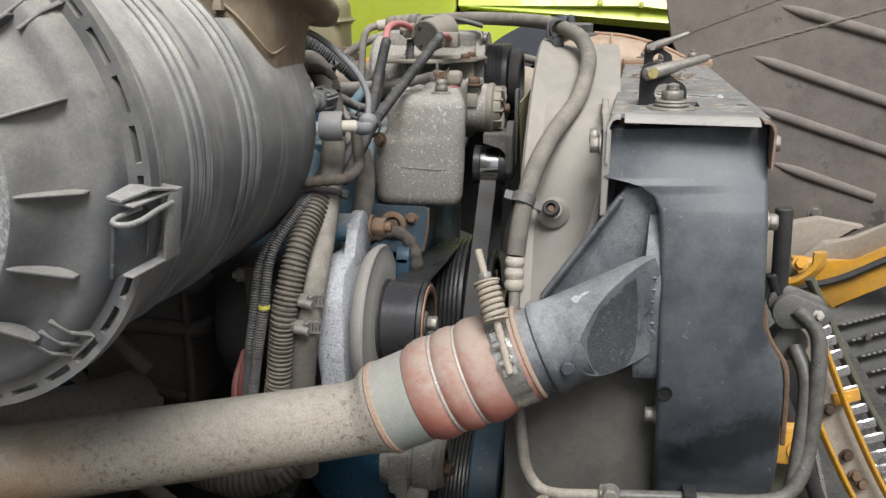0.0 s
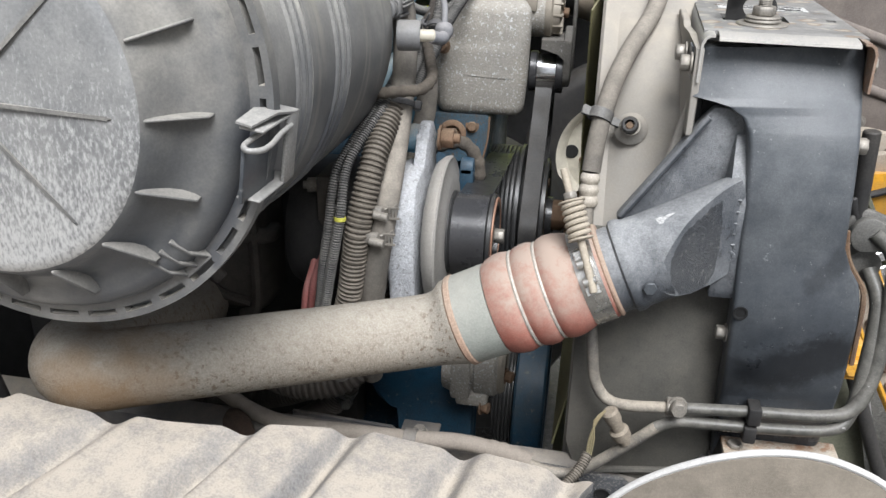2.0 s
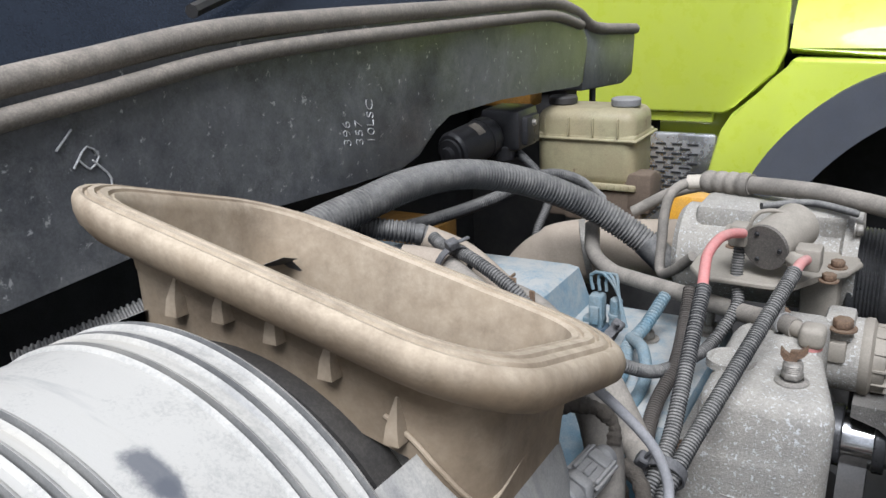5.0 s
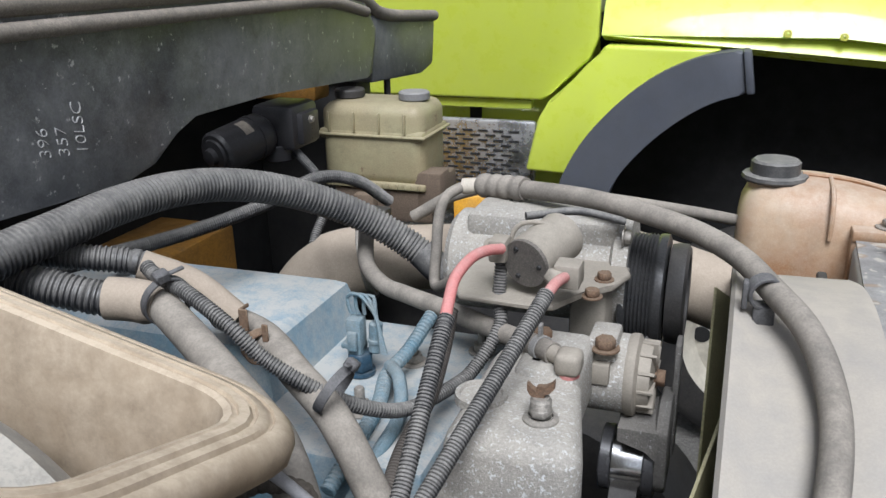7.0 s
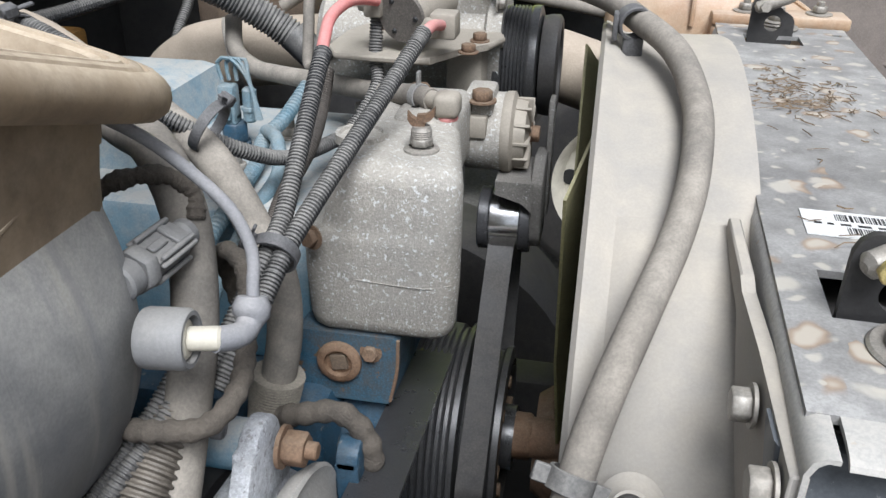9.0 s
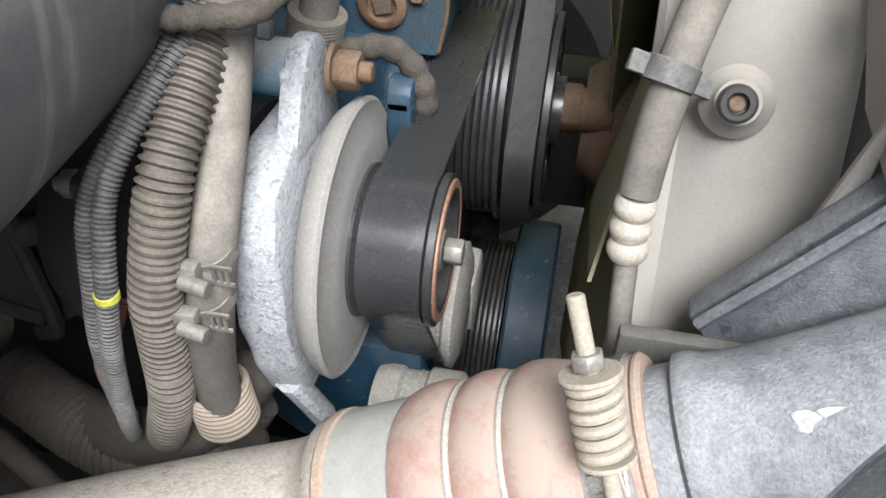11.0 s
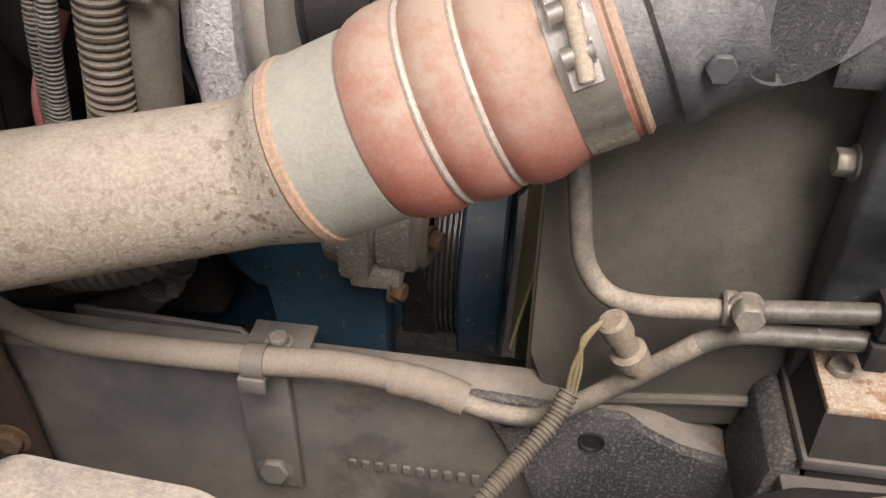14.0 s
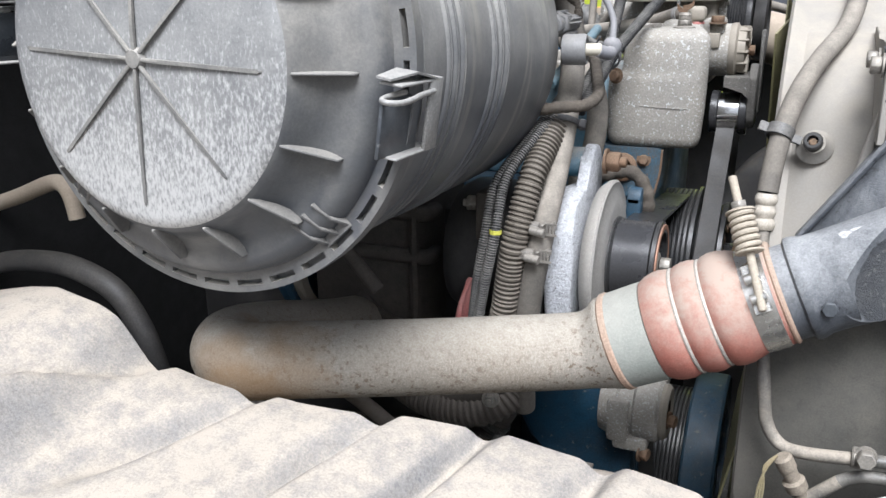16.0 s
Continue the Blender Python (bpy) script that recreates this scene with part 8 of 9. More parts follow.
resv = thing("fluid_reservoir", "yellowed plastic fluid reservoir with two caps on a brown bracket", "reservoir", (-0.81, 2.37, 1.58))
part("tank", joined(box(-0.922, -0.698, 2.297, 2.443, 1.575, 1.742, 0.026, 4), box(-0.930, -0.690, 2.290, 2.450, 1.676, 1.682, 0.003), box(-0.925, -0.695, 2.295, 2.445, 1.668, 1.690, 0.008)), M_RESV, resv, "yellowed ribbed tank")
part("skirt", box(-0.928, -0.692, 2.292, 2.448, 1.570, 1.584, 0.004), M_RESV, resv)
for i in range(14):
    part("skirt_rib", box(-0.915 + 0.016 * i, -0.911 + 0.016 * i, 2.289, 2.293, 1.572, 1.584, 0.001, 1), M_RESV, resv)
for i in range(4):
    part("tank_rib", box(-0.90 + 0.055 * i, -0.896 + 0.055 * i, 2.290, 2.297, 1.685, 1.725, 0.001, 1), M_RESV, resv)
part("cap", cyl((-0.74, 2.37, 1.742), (0, 0, 1), 0.032, 0.018, 0.003), M_PLUG, resv, "grey ridged cap")
part("cap", cyl((-0.885, 2.37, 1.742), (0, 0, 1), 0.032, 0.018, 0.003), M_BLACK, resv, "black cap")
part("bracket", joined(box(-0.90, -0.68, 2.30, 2.46, 1.50, 1.585, 0.01), box(-0.72, -0.66, 2.30, 2.36, 1.52, 1.61, 0.01), box(-0.85, -0.80, 2.28, 2.31, 1.50, 1.56, 0.01)), M_MUDDY, resv, "brown rusty bracket")
wip = thing("wiper_motor", "black electric motor with a paper label", "motor", (-0.98, 2.15, 1.68))
part("body", lathe([(0, 0), (0.036, 0.002), (0.041, 0.008), (0.041, 0.085), (0.043, 0.086), (0.043, 0.092), (0.041, 0.093), (0.041, 0.11), (0.034, 0.12), (0, 0.12)], axis_pose((-0.975, 2.005, 1.695), (0.25, 0.9, 0.15)), 32), M_MOTOR, wip)
part("label", prism(arc(0, 0, 0.0420, 40, 85, 6) + arc(0, 0, 0.0405, 85, 40, 6), 0.02, axis_pose((-0.962, 2.055, 1.703), (0.25, 0.9, 0.15), 60)), M_LOOMTAN, wip, "brown paper label")
part("gearbox", joined(box(-0.97, -0.88, 2.12, 2.22, 1.68, 1.765, 0.012), box(-0.955, -0.868, 2.135, 2.20, 1.69, 1.75, 0.006), cyl((-0.93, 2.14, 1.66), (0, 0, 1), 0.03, 0.03)), M_MOTOR, wip)
part("end_cap", lathe([(0, -0.018), (0.014, -0.014), (0.016, -0.005), (0.028, -0.003), (0.030, 0.004)], axis_pose((-0.975, 2.005, 1.695), (0.25, 0.9, 0.15)), 28), M_MOTOR, wip)
part("cover_screw", hexa((-0.868, 2.165, 1.735), (1, 0, 0), 0.006, 0.005), M_STEEL, wip)
loom("wiring_loom", [(-1.0, 1.6, 1.62), (-0.95, 1.85, 1.60), (-0.87, 1.98, 1.62), (-0.82, 2.08, 1.645), (-0.77, 2.14, 1.63), (-0.74, 2.22, 1.57)], 0.012, M_LOOM, "ribbed loom under the fat air hose")
loom("wiring_loom", [(-0.76, 1.98, 1.48), (-0.80, 2.02, 1.54), (-0.80, 2.08, 1.60), (-0.84, 2.12, 1.64), (-0.90, 2.16, 1.67)], 0.009, M_LOOM, "thin black loom beside the intake tube")
solo("connector", box(-0.72, -0.68, 2.06, 2.10, 1.53, 1.60, 0.006), M_BLACK, "black ribbed electrical connector by the intake tube", "connector")

# ---- expansion tank ----
expt = thing("expansion_tank", "stained translucent coolant expansion tank with a black cap", "coolant tank", (0.08, 2.3, 1.42))
secs = []
for x, top_, low_, half in ((-0.100, 1.575, 1.46, 0.050), (-0.096, 1.605, 1.43, 0.072), (-0.085, 1.630, 1.41, 0.088), (-0.065, 1.644, 1.40, 0.097), (-0.03, 1.650, 1.395, 0.102), (0.02, 1.650, 1.395, 0.104), (0.07, 1.645, 1.395, 0.104), (0.12, 1.635, 1.40, 0.103), (0.17, 1.620, 1.40, 0.101), (0.22, 1.598, 1.41, 0.096), (0.25, 1.580, 1.42, 0.088), (0.268, 1.570, 1.44, 0.074), (0.274, 1.545, 1.47, 0.05)):
    mid, hz = (top_ + low_) / 2, (top_ - low_) / 2
    secs.append([(x, 2.315 + half * math.copysign(abs(math.cos(a_)) ** 0.6, math.cos(a_)), mid + hz * math.copysign(abs(math.sin(a_)) ** 0.6, math.sin(a_))) for a_ in [i * math.pi / 20 for i in range(40)]])
part("tank", loft(secs), M_EXP, expt, "orange-stained plastic tank", 50)
part("moulded_seam", sweep([(0.0, 2.315, 1.652), (0.07, 2.315, 1.647), (0.12, 2.315, 1.637), (0.17, 2.315, 1.622), (0.22, 2.315, 1.600), (0.25, 2.315, 1.582), (0.272, 2.315, 1.56)], 0.0045, 8, flat=1.5), M_EXP, expt)
for x_, z_ in ((0.045, 1.646), (0.150, 1.624)):
    part("moulded_rib", sweep([(x_, 2.208, 1.57), (x_, 2.209, z_ - 0.035), (x_, 2.222, z_ - 0.012), (x_, 2.25, z_ - 0.001), (x_, 2.31, z_ + 0.003)], 0.004, 8), M_EXP, expt)
part("neck", lathe([(0.047, -0.03), (0.043, 0.0), (0.042, 0.035), (0.03, 0.035)], axis_pose((-0.045, 2.30, 1.61), (0, 0, 1)), 32), M_EXP, expt)
part("cap", lathe([(0, 0.036), (0.037, 0.036), (0.041, 0.032), (0.041, 0.012), (0.054, 0.010), (0.055, 0.004), (0.052, 0), (0, 0)], axis_pose((-0.045, 2.30, 1.643), (0, 0, 1)), 12), M_LOOM, expt, "dusty black ridged screw cap")
part("foot", joined(box(0.075, 0.292, 2.185, 2.25, 1.578, 1.597, 0.004), box(0.075, 0.090, 2.190, 2.25, 1.50, 1.58, 0.004)), M_EXP, expt, "beige moulded mounting flange")
for x_, y_ in ((0.130, 2.215), (0.246, 2.215)):
    part("mounting_nut", joined(ring((x_, y_, 1.597), (0, 0, 1), 0.005, 0.021, 0.003, 0.0005, 20), hexa((x_, y_, 1.599), (0, 0, 1), 0.012, 0.010, 0, 0.010)), M_STEEL, expt)

# ---- hood, tilted forward, with its stay cables ----
hood = thing("tilted_hood", "tilted truck hood, its brown fibreglass inside with raised ribs", "truck hood", (0.8, 2.3, 0.9))
part("inner_panel", prism([(0.178, 1.92), (0.182, 1.84), (0.200, 1.74), (0.222, 1.62), (0.34, 1.40), (0.45, 1.08), (0.60, 1.0), (0.74, 1.03), (0.88, 1.09), (1.9, 1.3), (1.9, 2.6), (0.215, 2.6), (0.205, 2.1)], 0.02, Matrix.Translation((0, 2.60, 0)) @ FACE_Y, 0.004), M_HOOD, hood, "brown fibreglass panel")
for a, b in (((0.50, 1.725), (1.3, 1.50)), ((0.44, 1.585), (1.25, 1.32)), ((0.46, 1.44), (1.15, 1.22)), ((0.53, 1.275), (0.84, 1.175)), ((0.6, 1.90), (1.3, 1.7))):
    part("rib", sweep([(a[0], 2.588, a[1]), (a[0] * 0.7 + b[0] * 0.3, 2.585, a[1] * 0.7 + b[1] * 0.3), (b[0], 2.588, b[1])], lambda s: 0.018 * min(1, 0.35 + s * 8), 14, 0.03, flat=0.9), M_HOOD, hood)
part("rivet", hexa((0.68, 2.58, 1.125), (0, -1, 0), 0.014, 0.008, 1.5), M_STEEL, hood)
part("painted_edge", prism([(0.54, 1.09), (0.57, 1.02), (0.66, 0.95), (0.816, 1.065), (1.6, 1.42), (1.6, 1.60), (0.80, 1.145), (0.70, 1.085), (0.62, 1.085)], 0.05, Matrix.Translation((0, 2.25, 0)) @ FACE_Y, 0.012), M_YELLOW, hood, "yellow painted hood edge")
part("stained_ledge", prism([(0.56, 1.07), (0.70, 1.08), (0.80, 1.14), (1.6, 1.595), (1.6, 1.78), (0.79, 1.19), (0.70, 1.135), (0.62, 1.13)], 0.03, Matrix.Translation((0, 2.262, 0)) @ FACE_Y, 0.008), M_ARCH, hood, "dusty beige ledge with worn paint")
part("dusty_ledge", prism([(0.42, 1.06), (0.56, 0.98), (0.62, 1.10), (0.74, 1.16), (0.62, 1.18), (0.45, 1.14)], 0.04, Matrix.Translation((0, 2.33, 0)) @ FACE_Y, 0.010), M_ARCH, hood, "dusty beige ledge")
part("hinge_ear", joined(sweep([(0.47, 2.10, 1.05), (0.53, 2.1, 1.06), (0.575, 2.1, 1.10), (0.58, 2.1, 1.14)], 0.012, 8, flat=2.0), hexa((0.53, 2.08, 1.115), (0, -1, 0.3), 0.014, 0.012)), M_YELLOW, hood)
G1, G2, GO = Vector((math.cos(radians(18)), 0.10, math.sin(radians(18)))), Vector((0.56, -0.10, -0.82)).normalized(), Vector((0.565, 1.86, 1.045))
mesh = bmesh.new()
rows = []
for i in range(181):
    b = 0.005 * i
    wave = Vector((0, -0.012 * (0.5 + 0.5 * math.cos(2 * math.pi * b / 0.042)), 0))
    rows.append([mesh.verts.new(GO + G1 * a + G2 * b + wave) for a in (0.0, 0.4, 0.9)])
for a, b in zip(rows, rows[1:]):
    for k in range(2):
        mesh.faces.new((a[k], a[k + 1], b[k + 1], b[k]))
part("grille_mesh", mesh, M_MESH, hood, "corrugated dark grille mesh")
for i in range(20):
    dots = bmesh.new()
    for k in range(42):
        o = GO + G1 * (0.016 + 0.012 * k) + G2 * (0.042 * i) + Vector((0, -0.0125, 0))
        v = [dots.verts.new(o + G1 * a + G2 * b_ + Vector((0, c, 0))) for c in (0, -0.003) for a, b_ in ((-0.004, -0.002), (0.004, -0.002), (0.004, 0.002), (-0.004, 0.002))]
        for f in ((4, 5, 6, 7), (0, 1, 5, 4), (1, 2, 6, 5), (2, 3, 7, 6), (3, 0, 4, 7)):
            dots.faces.new([v[q] for q in f])
    part("perforated_strip", dots, M_STEEL, hood, "row of bright punched tabs")
bar_line = [(0.470, 1.10), (0.497, 1.05), (0.560, 0.935), (0.625, 0.84), (0.720, 0.715), (0.84, 0.57)]
for p_ in spline([Vector((x, 1.665, z)) for x, z in bar_line], 0.036):
    part("grille_bar", moved(joined(box(-0.026, 0.030, -0.014, -0.008, -0.011, 0.011, 0.003, 1), box(-0.026, -0.016, -0.010, 0.016, -0.011, 0.011, 0.002, 1)), Matrix.Translation(p_) @ Matrix((G1, Vector((0, 1, 0)), G1.cross(Vector((0, 1, 0))))).transposed().to_4x4()), M_CHROME, hood, "bright folded grille bracket")
random.seed(7)
for i in range(12):
    part("grille_bolt", hexa(GO + G1 * (0.05 + 0.10 * (i % 3) + random.uniform(-0.02, 0.02)) + G2 * (0.042 * (1 + i)) + Vector((0, -0.016, 0)), (0, -1, 0.2), 0.007, 0.009), M_BROWNDARK, hood)
edge = [(0.40, 1.11), (0.43, 1.045), (0.513, 0.869), (0.607, 0.706), (0.711, 0.576), (0.85, 0.44), (1.0, 0.33)]
for e_ in (edge, [(x + 0.052, z + 0.032) for x, z in edge]):
    part("channel_edge", sweep([(x, 1.618, z) for x, z in e_], 0.0055, 8, 0.02, flat=1.5), M_YELLOW, hood, "yellow channel flange")
part("channel_web", loft([[(x, 1.635, z), (x + 0.052, 1.645, z + 0.032), (x + 0.052, 1.665, z + 0.032), (x, 1.655, z)] for x, z in edge]), M_ARCH, hood, "dusty beige channel web")
for x, z in ((0.508, 0.945), (0.555, 0.845), (0.577, 0.800), (0.592, 0.782), (0.69, 0.645)):
    part("channel_bolt", hexa((x, 1.632, z), (0, -1, 0.25), 0.010, 0.012, 1.3), M_OLDRUST if z > 0.83 else M_RUST, hood)
for x, z in ((0.540, 0.972), (0.668, 0.786)):
    part("clip_plate", moved(joined(box(-0.026, 0.026, -0.003, 0.003, -0.014, 0.014, 0.002, 1), hexa((0, -0.003, 0), (0, -1, 0), 0.009, 0.009, 1.4)), Matrix.Translation((x, 1.640, z)) @ Matrix((G1, Vector((0, 1, 0)), G1.cross(Vector((0, 1, 0))))).transposed().to_4x4()), M_YELLOW, hood, "small yellow clip plate with a bolt")
part("strut", sweep([(0.455, 1.70, 1.20), (0.501, 1.7, 1.115), (0.539, 1.7, 1.039), (0.605, 1.7, 0.925), (0.725, 1.7, 0.747), (0.90, 1.7, 0.53)], 0.0085, 8, flat=1.3), M_OLD, hood, "grey flat strap across the grille")
part("edge_rod", sweep([(0.54, 2.19, 1.01), (0.66, 2.19, 1.045), (0.82, 2.19, 1.13), (1.2, 2.19, 1.30)], 0.010, 8), M_BLACK, hood, "black cable along the yellow edge")

lowp = thing("bumper_plate", "mossy grey bumper plate with a bright trim edge", "bumper", (0.42, 1.35, 0.6))
part("plate", prism([(0.335, 1.0), (0.40, 1.0), (0.56, 0.45), (0.40, 0.45), (0.36, 0.75)], 0.02, Matrix.Translation((0, 1.40, 0)) @ FACE_Y, 0.004), M_OLD, lowp)
part("trim", sweep([(0.41, 1.37, 1.0), (0.47, 1.37, 0.80), (0.58, 1.37, 0.45)], 0.007, 8), M_CHROME, lowp, "bright trim strip")
part("bracket", joined(box(0.30, 0.385, 1.30, 1.34, 1.00, 1.07, 0.006), hexa((0.37, 1.30, 1.03), (0, -1, 0), 0.016, 0.012)), M_YELLOW, lowp, "yellow bracket with a rusty bolt")
hose("front_hose", [(0.29, 1.30, 1.20), (0.35, 1.33, 1.08), (0.42, 1.35, 0.92), (0.50, 1.35, 0.74), (0.60, 1.35, 0.55), (0.66, 1.4, 0.40)], 0.013, M_BLACK, "black hose hanging ahead of the radiator")
hose("front_hose", [(0.25, 1.16, 1.10), (0.28, 1.18, 0.95), (0.29, 1.2, 0.75), (0.30, 1.2, 0.5)], 0.014, M_OLD, "grey-green hose beside the radiator")

for lx, y, way, stud_at in ((0.083, 1.236, (1, 0.46, 0.25), (0.110, 1.192)), (0.137, 2.105, (1, -0.08, 0.40), (0.172, 2.155))):
    zt = plate_z(y)
    st = thing("hood_stay", "wire rope hood stay pinned to a dark steel lug", "cable", (lx, y, zt), "hood stays")
    lug = [(lx - 0.016, zt - 0.03), (lx + 0.050, zt - 0.03)] + arc(lx + 0.033, zt + 0.018, 0.017, 0, 80, 6) + arc(lx, zt + 0.044, 0.016, 60, 180, 8)
    part("lug", holed(lug, (lx + 0.018, zt + 0.018), 0.0125, 0.006, Matrix.Translation((0, y, 0)) @ FACE_Y), M_DARK, st, "dark steel lug with a round hole")
    p0 = Vector((lx, y - 0.014, zt + 0.046))
    w = Vector(way).normalized()
    part("fork", loft([round_sec(p0 + w * s_, r_, w, 16) for s_, r_ in ((-0.014, 0.004), (-0.010, 0.009), (0.012, 0.0100), (0.035, 0.0088), (0.045, 0.0068), (0.085, 0.0058), (0.09, 0.003))]), M_STEEL, st, "swaged cable fork")
    part("pin", hexa(p0 + Vector((0, -0.012, 0)), (0, -1, 0.1), 0.0085, 0.006, 0), M_BRASS if y < 2 else M_STEEL, st, "pin head")
    sa_ = w.orthogonal().normalized()
    sb_ = w.cross(sa_)
    for k in range(3):
        part("strand", sweep([p0 + w * (0.085 + 1.15 * i / 160) + 0.0013 * (math.cos(i * 0.8 + k * 2.0944) * sa_ + math.sin(i * 0.8 + k * 2.0944) * sb_) for i in range(161)], 0.0014, 6, 0.02), M_CABLE, st, "twisted steel wire strand")
    sx, sy = stud_at
    part("stud", joined(ring((sx, sy, zt), (0, 0, 1), 0.006, 0.034, 0.004), ring((sx, sy, zt + 0.004), (0, 0, 1), 0.006, 0.024, 0.005), ring((sx, sy, zt + 0.009), (0, 0, 1), 0.006, 0.023, 0.004), hexa((sx, sy, zt + 0.011), (0, 0, 1), 0.0155, 0.012, 0), lathe([(0.0085, 0.02)] + [(r_, 0.024 + 0.0022 * i + d_) for i in range(5) for r_, d_ in ((0.009, 0.0), (0.0078, 0.0011))] + [(0, 0.036)], Matrix.Translation((sx, sy, zt)), 18)), M_STEEL, st, "threaded stud with washers and nut")

# ---- the other truck beyond ----
def bowed(pts, step=0.03):
    """An outline's run of points rounded into one sweep."""
    return [(p.x, p.z) for p in spline([Vector((x, 0, z)) for x, z in pts], step)]


gt = thing("green_truck", "lime green truck parked alongside with an open wheel arch", "truck", (-0.6, 4.5, 0.4))
GY = 4.2
part("door", prism([(-3.2, 1.43), (-0.90, 1.43), (-0.86, 1.46), (-0.71, 1.60), (-0.675, 1.68), (-0.672, 2.9), (-3.2, 2.9)], 0.06, Matrix.Translation((0, GY + 0.05, 0)) @ FACE_Y, 0.012, 3), M_GREEN, gt, "lime green cab door")
part("sill", box(-3.2, -0.95, GY + 0.02, GY + 0.06, 1.385, 1.425, 0.006), M_GREEN, gt)
part("fender", prism([(-0.955, 1.14), (-0.905, 1.36), (-0.86, 1.44), (-0.70, 1.575), (-0.64, 1.665), (-0.20, 1.655)] + bowed([(-0.28, 1.62), (-0.42, 1.53), (-0.56, 1.40), (-0.67, 1.26), (-0.73, 1.13)]), 0.10, Matrix.Translation((0, GY + 0.04, 0)) @ FACE_Y, 0.015, 3), M_GREEN, gt, "lime green fender")
part("flare", prism(bowed([(-0.82, 1.0), (-0.785, 1.14), (-0.70, 1.30), (-0.58, 1.44), (-0.44, 1.555), (-0.30, 1.625), (-0.20, 1.650), (-0.125, 1.660)]) + bowed([(-0.10, 1.505), (-0.22, 1.465), (-0.34, 1.39), (-0.46, 1.28), (-0.56, 1.15), (-0.62, 1.0)]), 0.12, Matrix.Translation((0, GY, 0)) @ FACE_Y, 0.012, 3), M_FLARE, gt, "dark grey plastic wheel arch flare")
part("flare_end", prism([(-0.128, 1.662), (-0.098, 1.660), (-0.072, 1.505), (-0.102, 1.503)], 0.13, Matrix.Translation((0, GY - 0.005, 0)) @ FACE_Y, 0.008, 2), M_FLARE, gt, "flat mounting lip of the flare")
for x_, z_ in ((0.02, 1.715), (0.21, 1.705), (0.43, 1.675)):
    part("rivet", ring((x_, GY - 0.032, z_), (0, -1, 0), 0.006, 0.015, 0.006, 0.001, 16), M_YBAND, gt, "hollow rivet in the hood edge")
part("hood_side", loft([[(-0.66, GY + 0.06, 1.672), (0.2, GY + 0.06, 1.675), (0.75, GY + 0.06, 1.60), (1.9, GY + 0.1, 1.45)], [(-0.66, GY - 0.03, 1.70), (0.2, GY - 0.03, 1.70), (0.75, GY - 0.03, 1.64), (1.9, GY, 1.50)], [(-0.66, GY + 0.02, 1.80), (0.2, GY + 0.02, 1.80), (0.75, GY + 0.05, 1.76), (1.9, GY + 0.1, 1.62)], [(-0.66, GY + 0.35, 2.15), (0.2, GY + 0.35, 2.1), (0.75, GY + 0.4, 2.0), (1.9, GY + 0.5, 1.9)], [(-0.66, GY + 1.8, 2.35), (0.2, GY + 1.8, 2.3), (0.75, GY + 1.8, 2.2), (1.9, GY + 1.8, 2.0)]], False), M_GREEN, gt, "lime green hood with a chipped lower edge")
# Black sheets behind the arch, their colour standing for shade.
part("well", joined(box(-1.2, 2.2, GY + 0.5, GY + 0.6, 0.3, 1.75, 0), box(-1.25, -1.2, GY + 0.1, GY + 0.5, 0.3, 1.4, 0), box(-0.95, 2.2, GY + 0.16, GY + 0.6, 1.66, 1.69, 0)), M_VOID, gt, "black sheets that give the wheel well its shade")
part("cab_body", box(-3.2, -0.75, GY + 0.12, GY + 2.0, 1.0, 2.9, 0.02), M_GREEN, gt)
step = part("step_guard", box(-1.95, -0.93, GY + 0.02, GY + 0.05, 0.80, 1.335, 0.015), M_CHROME, gt, "perforated bright metal step guard")
# Slots are black blocks on the guard; their dark depth is painted.
slots = bmesh.new()
for i in range(9):
    for j in range(16):
        x = -1.62 + 0.07 * i + (0.035 if j % 2 else 0)
        bmesh.ops.create_cube(slots, size=1, matrix=Matrix.Translation((min(x, -1.0), GY + 0.0185, 0.97 + 0.021 * j)) @ Matrix.Diagonal((0.045, 0.004, 0.009, 1)))
part("slot_pattern", slots, M_INK, gt, "rows of dark slots")
tyre = part("tyre", lathe([(0.30, -0.13), (0.41, -0.14), (0.45, -0.12), (0.465, -0.09), (0.465, 0.09), (0.45, 0.12), (0.41, 0.14), (0.30, 0.13)], axis_pose((0.045, GY - 0.01, 0.485), (0, 1, 0)), 56, True), M_BLACK, gt, "black front tyre")
part("rim", lathe([(0.0, -0.10), (0.10, -0.10), (0.13, -0.06), (0.25, -0.05), (0.285, -0.12), (0.30, -0.13), (0.30, 0.1)], axis_pose((0.045, GY - 0.01, 0.485), (0, 1, 0)), 48), M_CREAM, gt, "cream steel wheel rim")

# ---- the rest of this truck, unseen, added to keep sky light out of the bay ----
truck = thing("unseen_truck_body", "unseen lower truck body, added to darken the engine bay", "truck", (-2.0, 1.6, 0.4))
part("cab_shell", box(-3.4, -1.262, 0.15, 2.75, 0.45, 1.93, 0.03), M_YELLOW, truck, "yellow cab shell")
part("far_rail", box(-1.6, 0.6, 2.02, 2.10, 0.62, 0.93, 0.01), M_DARK, truck)
part("oil_pan", box(-1.3, -0.40, 1.45, 1.90, 0.36, 0.63, 0.03), M_DARK, truck)
part("front_axle", box(-0.65, -0.50, 0.30, 2.85, 0.40, 0.56, 0.02), M_DARK, truck)
part("unseen_far_panel", box(-1.26, -0.42, 2.70, 2.75, 0.3, 1.28, 0.02), M_DARK, truck)
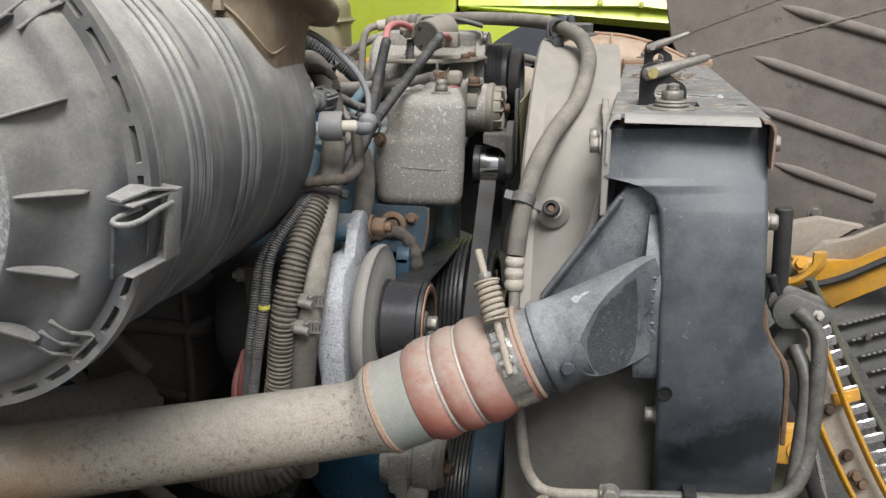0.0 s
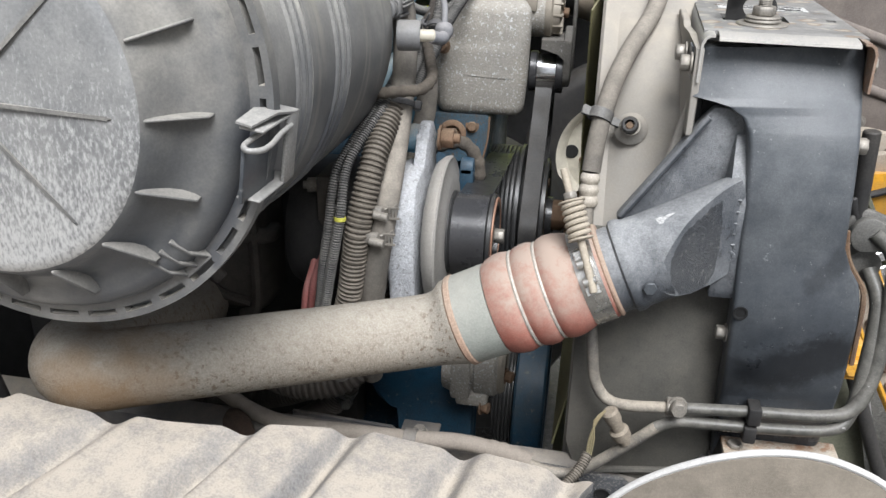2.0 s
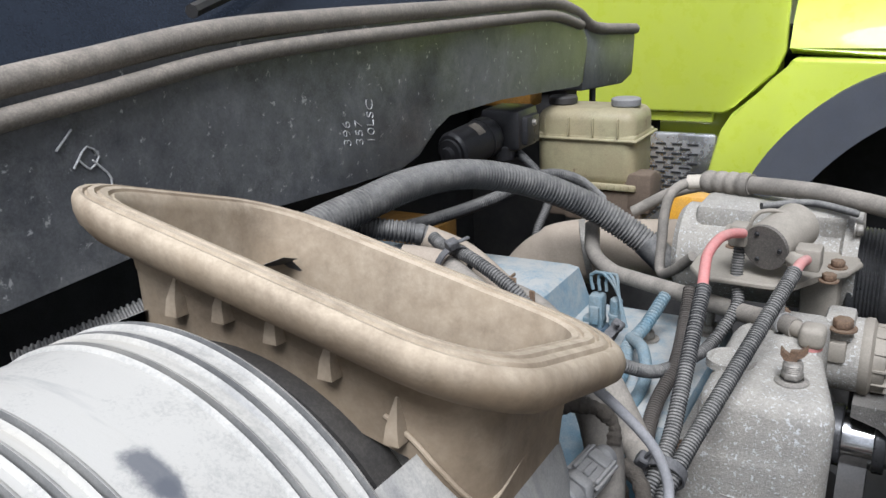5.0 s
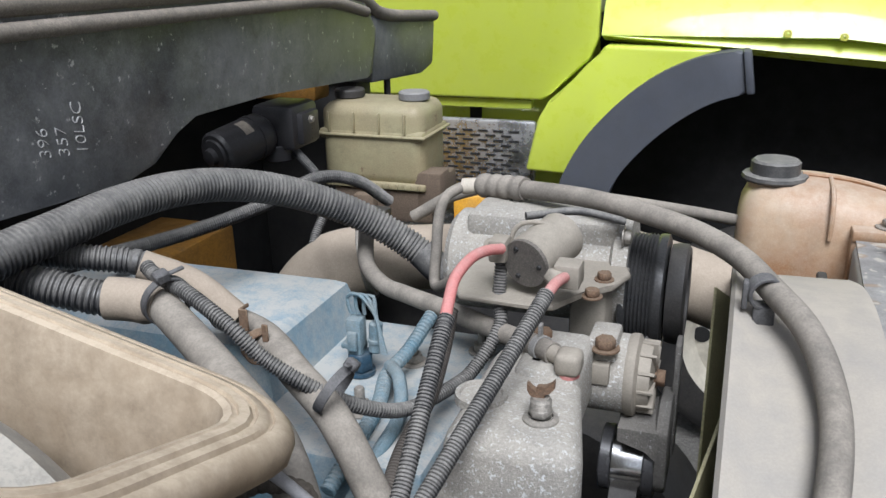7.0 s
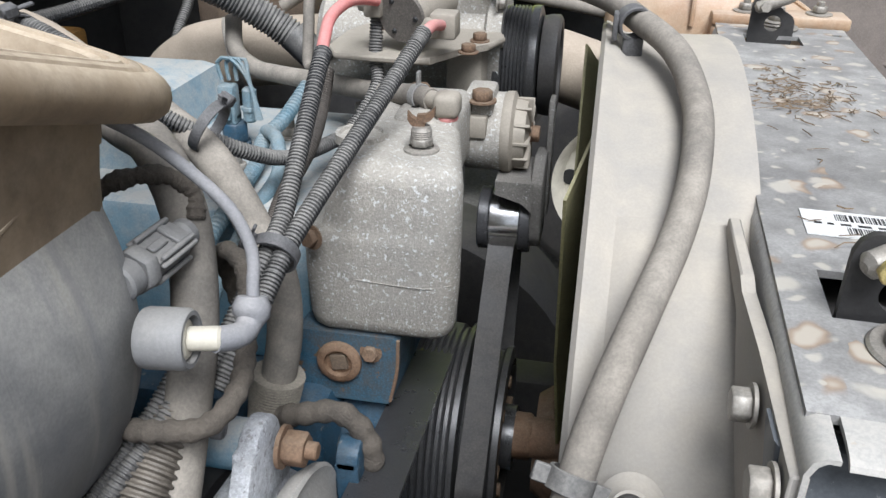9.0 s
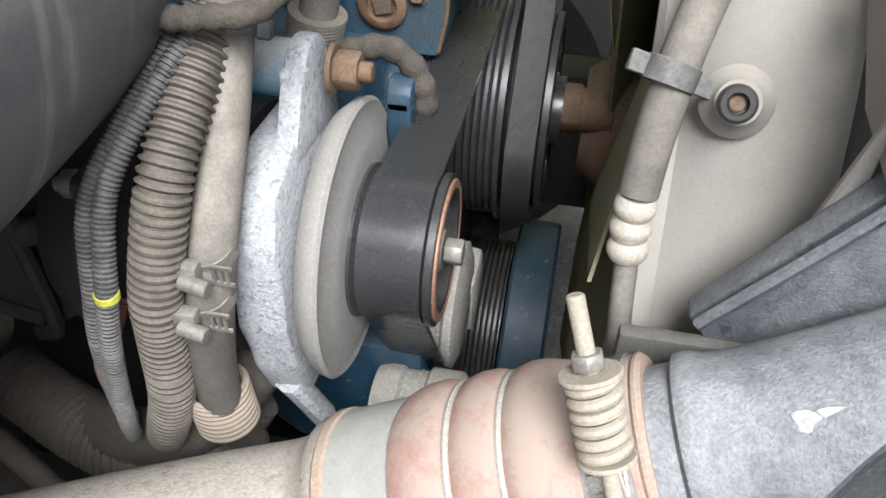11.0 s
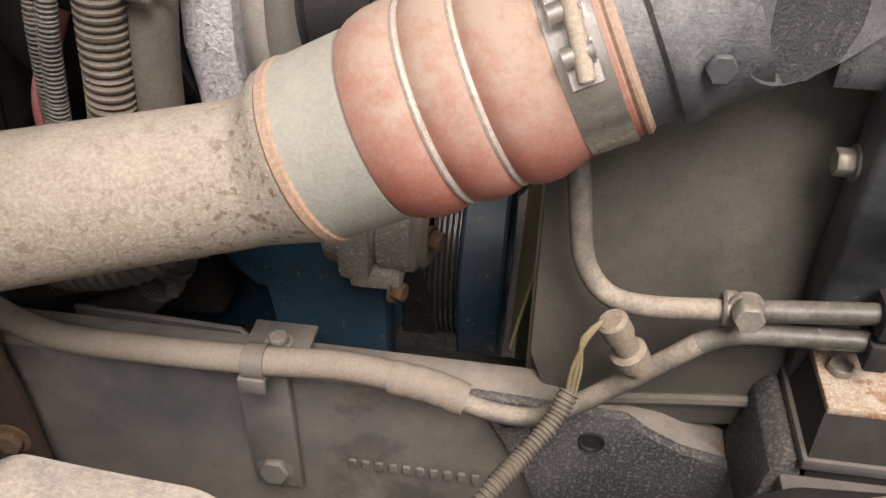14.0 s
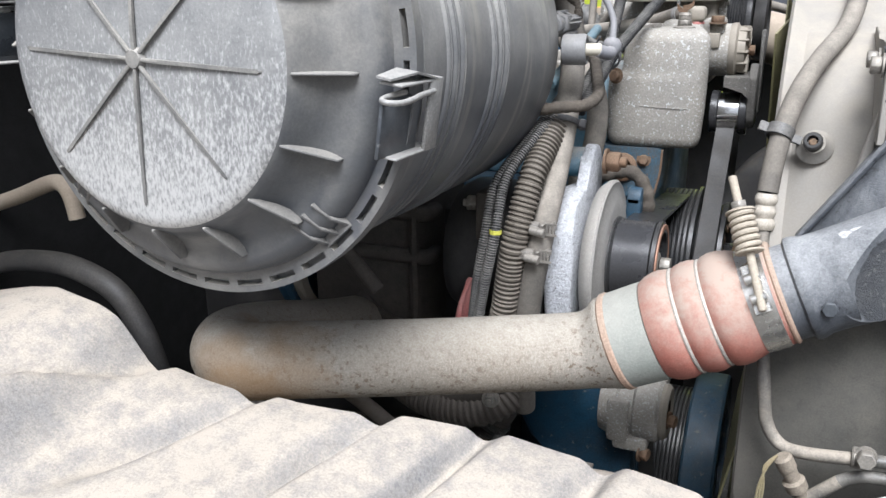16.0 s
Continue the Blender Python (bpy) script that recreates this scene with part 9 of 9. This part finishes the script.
for y in (0.33, 2.6):
    w = part("tyre", lathe([(0.28, -0.12), (0.42, -0.135), (0.48, -0.12), (0.495, -0.09), (0.495, 0.09), (0.48, 0.12), (0.42, 0.135), (0.28, 0.12)], axis_pose((-0.55, y, 0.51), (0, 1, 0)), 48, True), M_BLACK, truck, "black front tyre")
    part("rim", lathe([(0, -0.02), (0.12, -0.02), (0.25, 0.0), (0.285, -0.10), (0.285, 0.10), (0, 0.05)], axis_pose((-0.55, y, 0.51), (0, 1, 0)), 40), M_CREAM, w)

hose("edge_trim", [(-1.22, 0.815, 1.235), (-1.16, 0.82, 1.263), (-1.08, 0.82, 1.276), (-1.011, 0.82, 1.274), (-0.94, 0.82, 1.250), (-0.901, 0.82, 1.203), (-0.88, 0.82, 1.145), (-0.87, 0.83, 1.05)], 0.017, M_BLACK, "black rubber edge trim behind the splash panel", "trim", flat=0.6)
hose("support_tube", [(-1.22, 0.85, 1.335), (-1.12, 0.835, 1.366), (-1.04, 0.825, 1.395), (-1.01, 0.82, 1.399), (-0.995, 0.82, 1.385), (-0.988, 0.82, 1.350)], 0.0115, M_BEIGEHOSE, "pale bent support tube beside the canister", "tube")
for o_, way_ in (((-0.61, 1.535, 1.604), (0.8, -0.55, -0.12)),):
    sc = thing("spring_clip", "rust-coloured spring clip on the coolant hose", "hose clamp", o_)
    part("band", ring(o_, way_, 0.0185, 0.0205, 0.014, 0.0005, 28), M_RUST, sc)
    part("ear", joined(box(o_[0] - 0.016, o_[0] - 0.004, o_[1] - 0.008, o_[1] - 0.005, o_[2] + 0.018, o_[2] + 0.045, 0.001, 1), box(o_[0] - 0.016, o_[0] - 0.013, o_[1] - 0.008, o_[1] + 0.012, o_[2] + 0.040, o_[2] + 0.045, 0.001, 1)), M_RUST, sc)
    part("ear", box(o_[0] + 0.018, o_[0] + 0.026, o_[1] - 0.016, o_[1] - 0.013, o_[2] + 0.012, o_[2] + 0.034, 0.001, 1), M_RUST, sc)

# Vent holes are black discs that paint the shade inside them.
for i in range(10):
    a = math.pi * i / 5
    part("wheel_nut", hexa((0.045 + 0.165 * math.cos(a + 0.25), GY - 0.062, 0.485 + 0.165 * math.sin(a + 0.25)), (0, -1, 0), 0.018, 0.02), M_RUST, gt)
    if i % 2:
        part("vent_hole", cyl((0.045 + 0.225 * math.cos(a), GY - 0.061, 0.485 + 0.225 * math.sin(a)), (0, -1, 0), 0.036, 0.006), M_INK, gt)

hose("taped_loom", [(-0.385, 1.37, 1.33), (-0.36, 1.36, 1.345), (-0.322, 1.36, 1.354), (-0.297, 1.36, 1.335), (-0.287, 1.36, 1.30), (-0.30, 1.37, 1.26)], lambda s: 0.0115 - 0.0012 * math.sin(s * 300), M_TAPE, "taped blue-grey wiring branch below the water neck", "cable", step=0.004)
part("stay_lug", prism([(1.33, 1.24), (1.33, 1.31)] + arc(1.35, 1.312, 0.02, 180, 0, 8) + [(1.37, 1.24)], 0.024, Matrix.Translation((-0.318, 0, 0)) @ FACE_X, 0.004), M_BLUE, engine, "blue bolting lug")
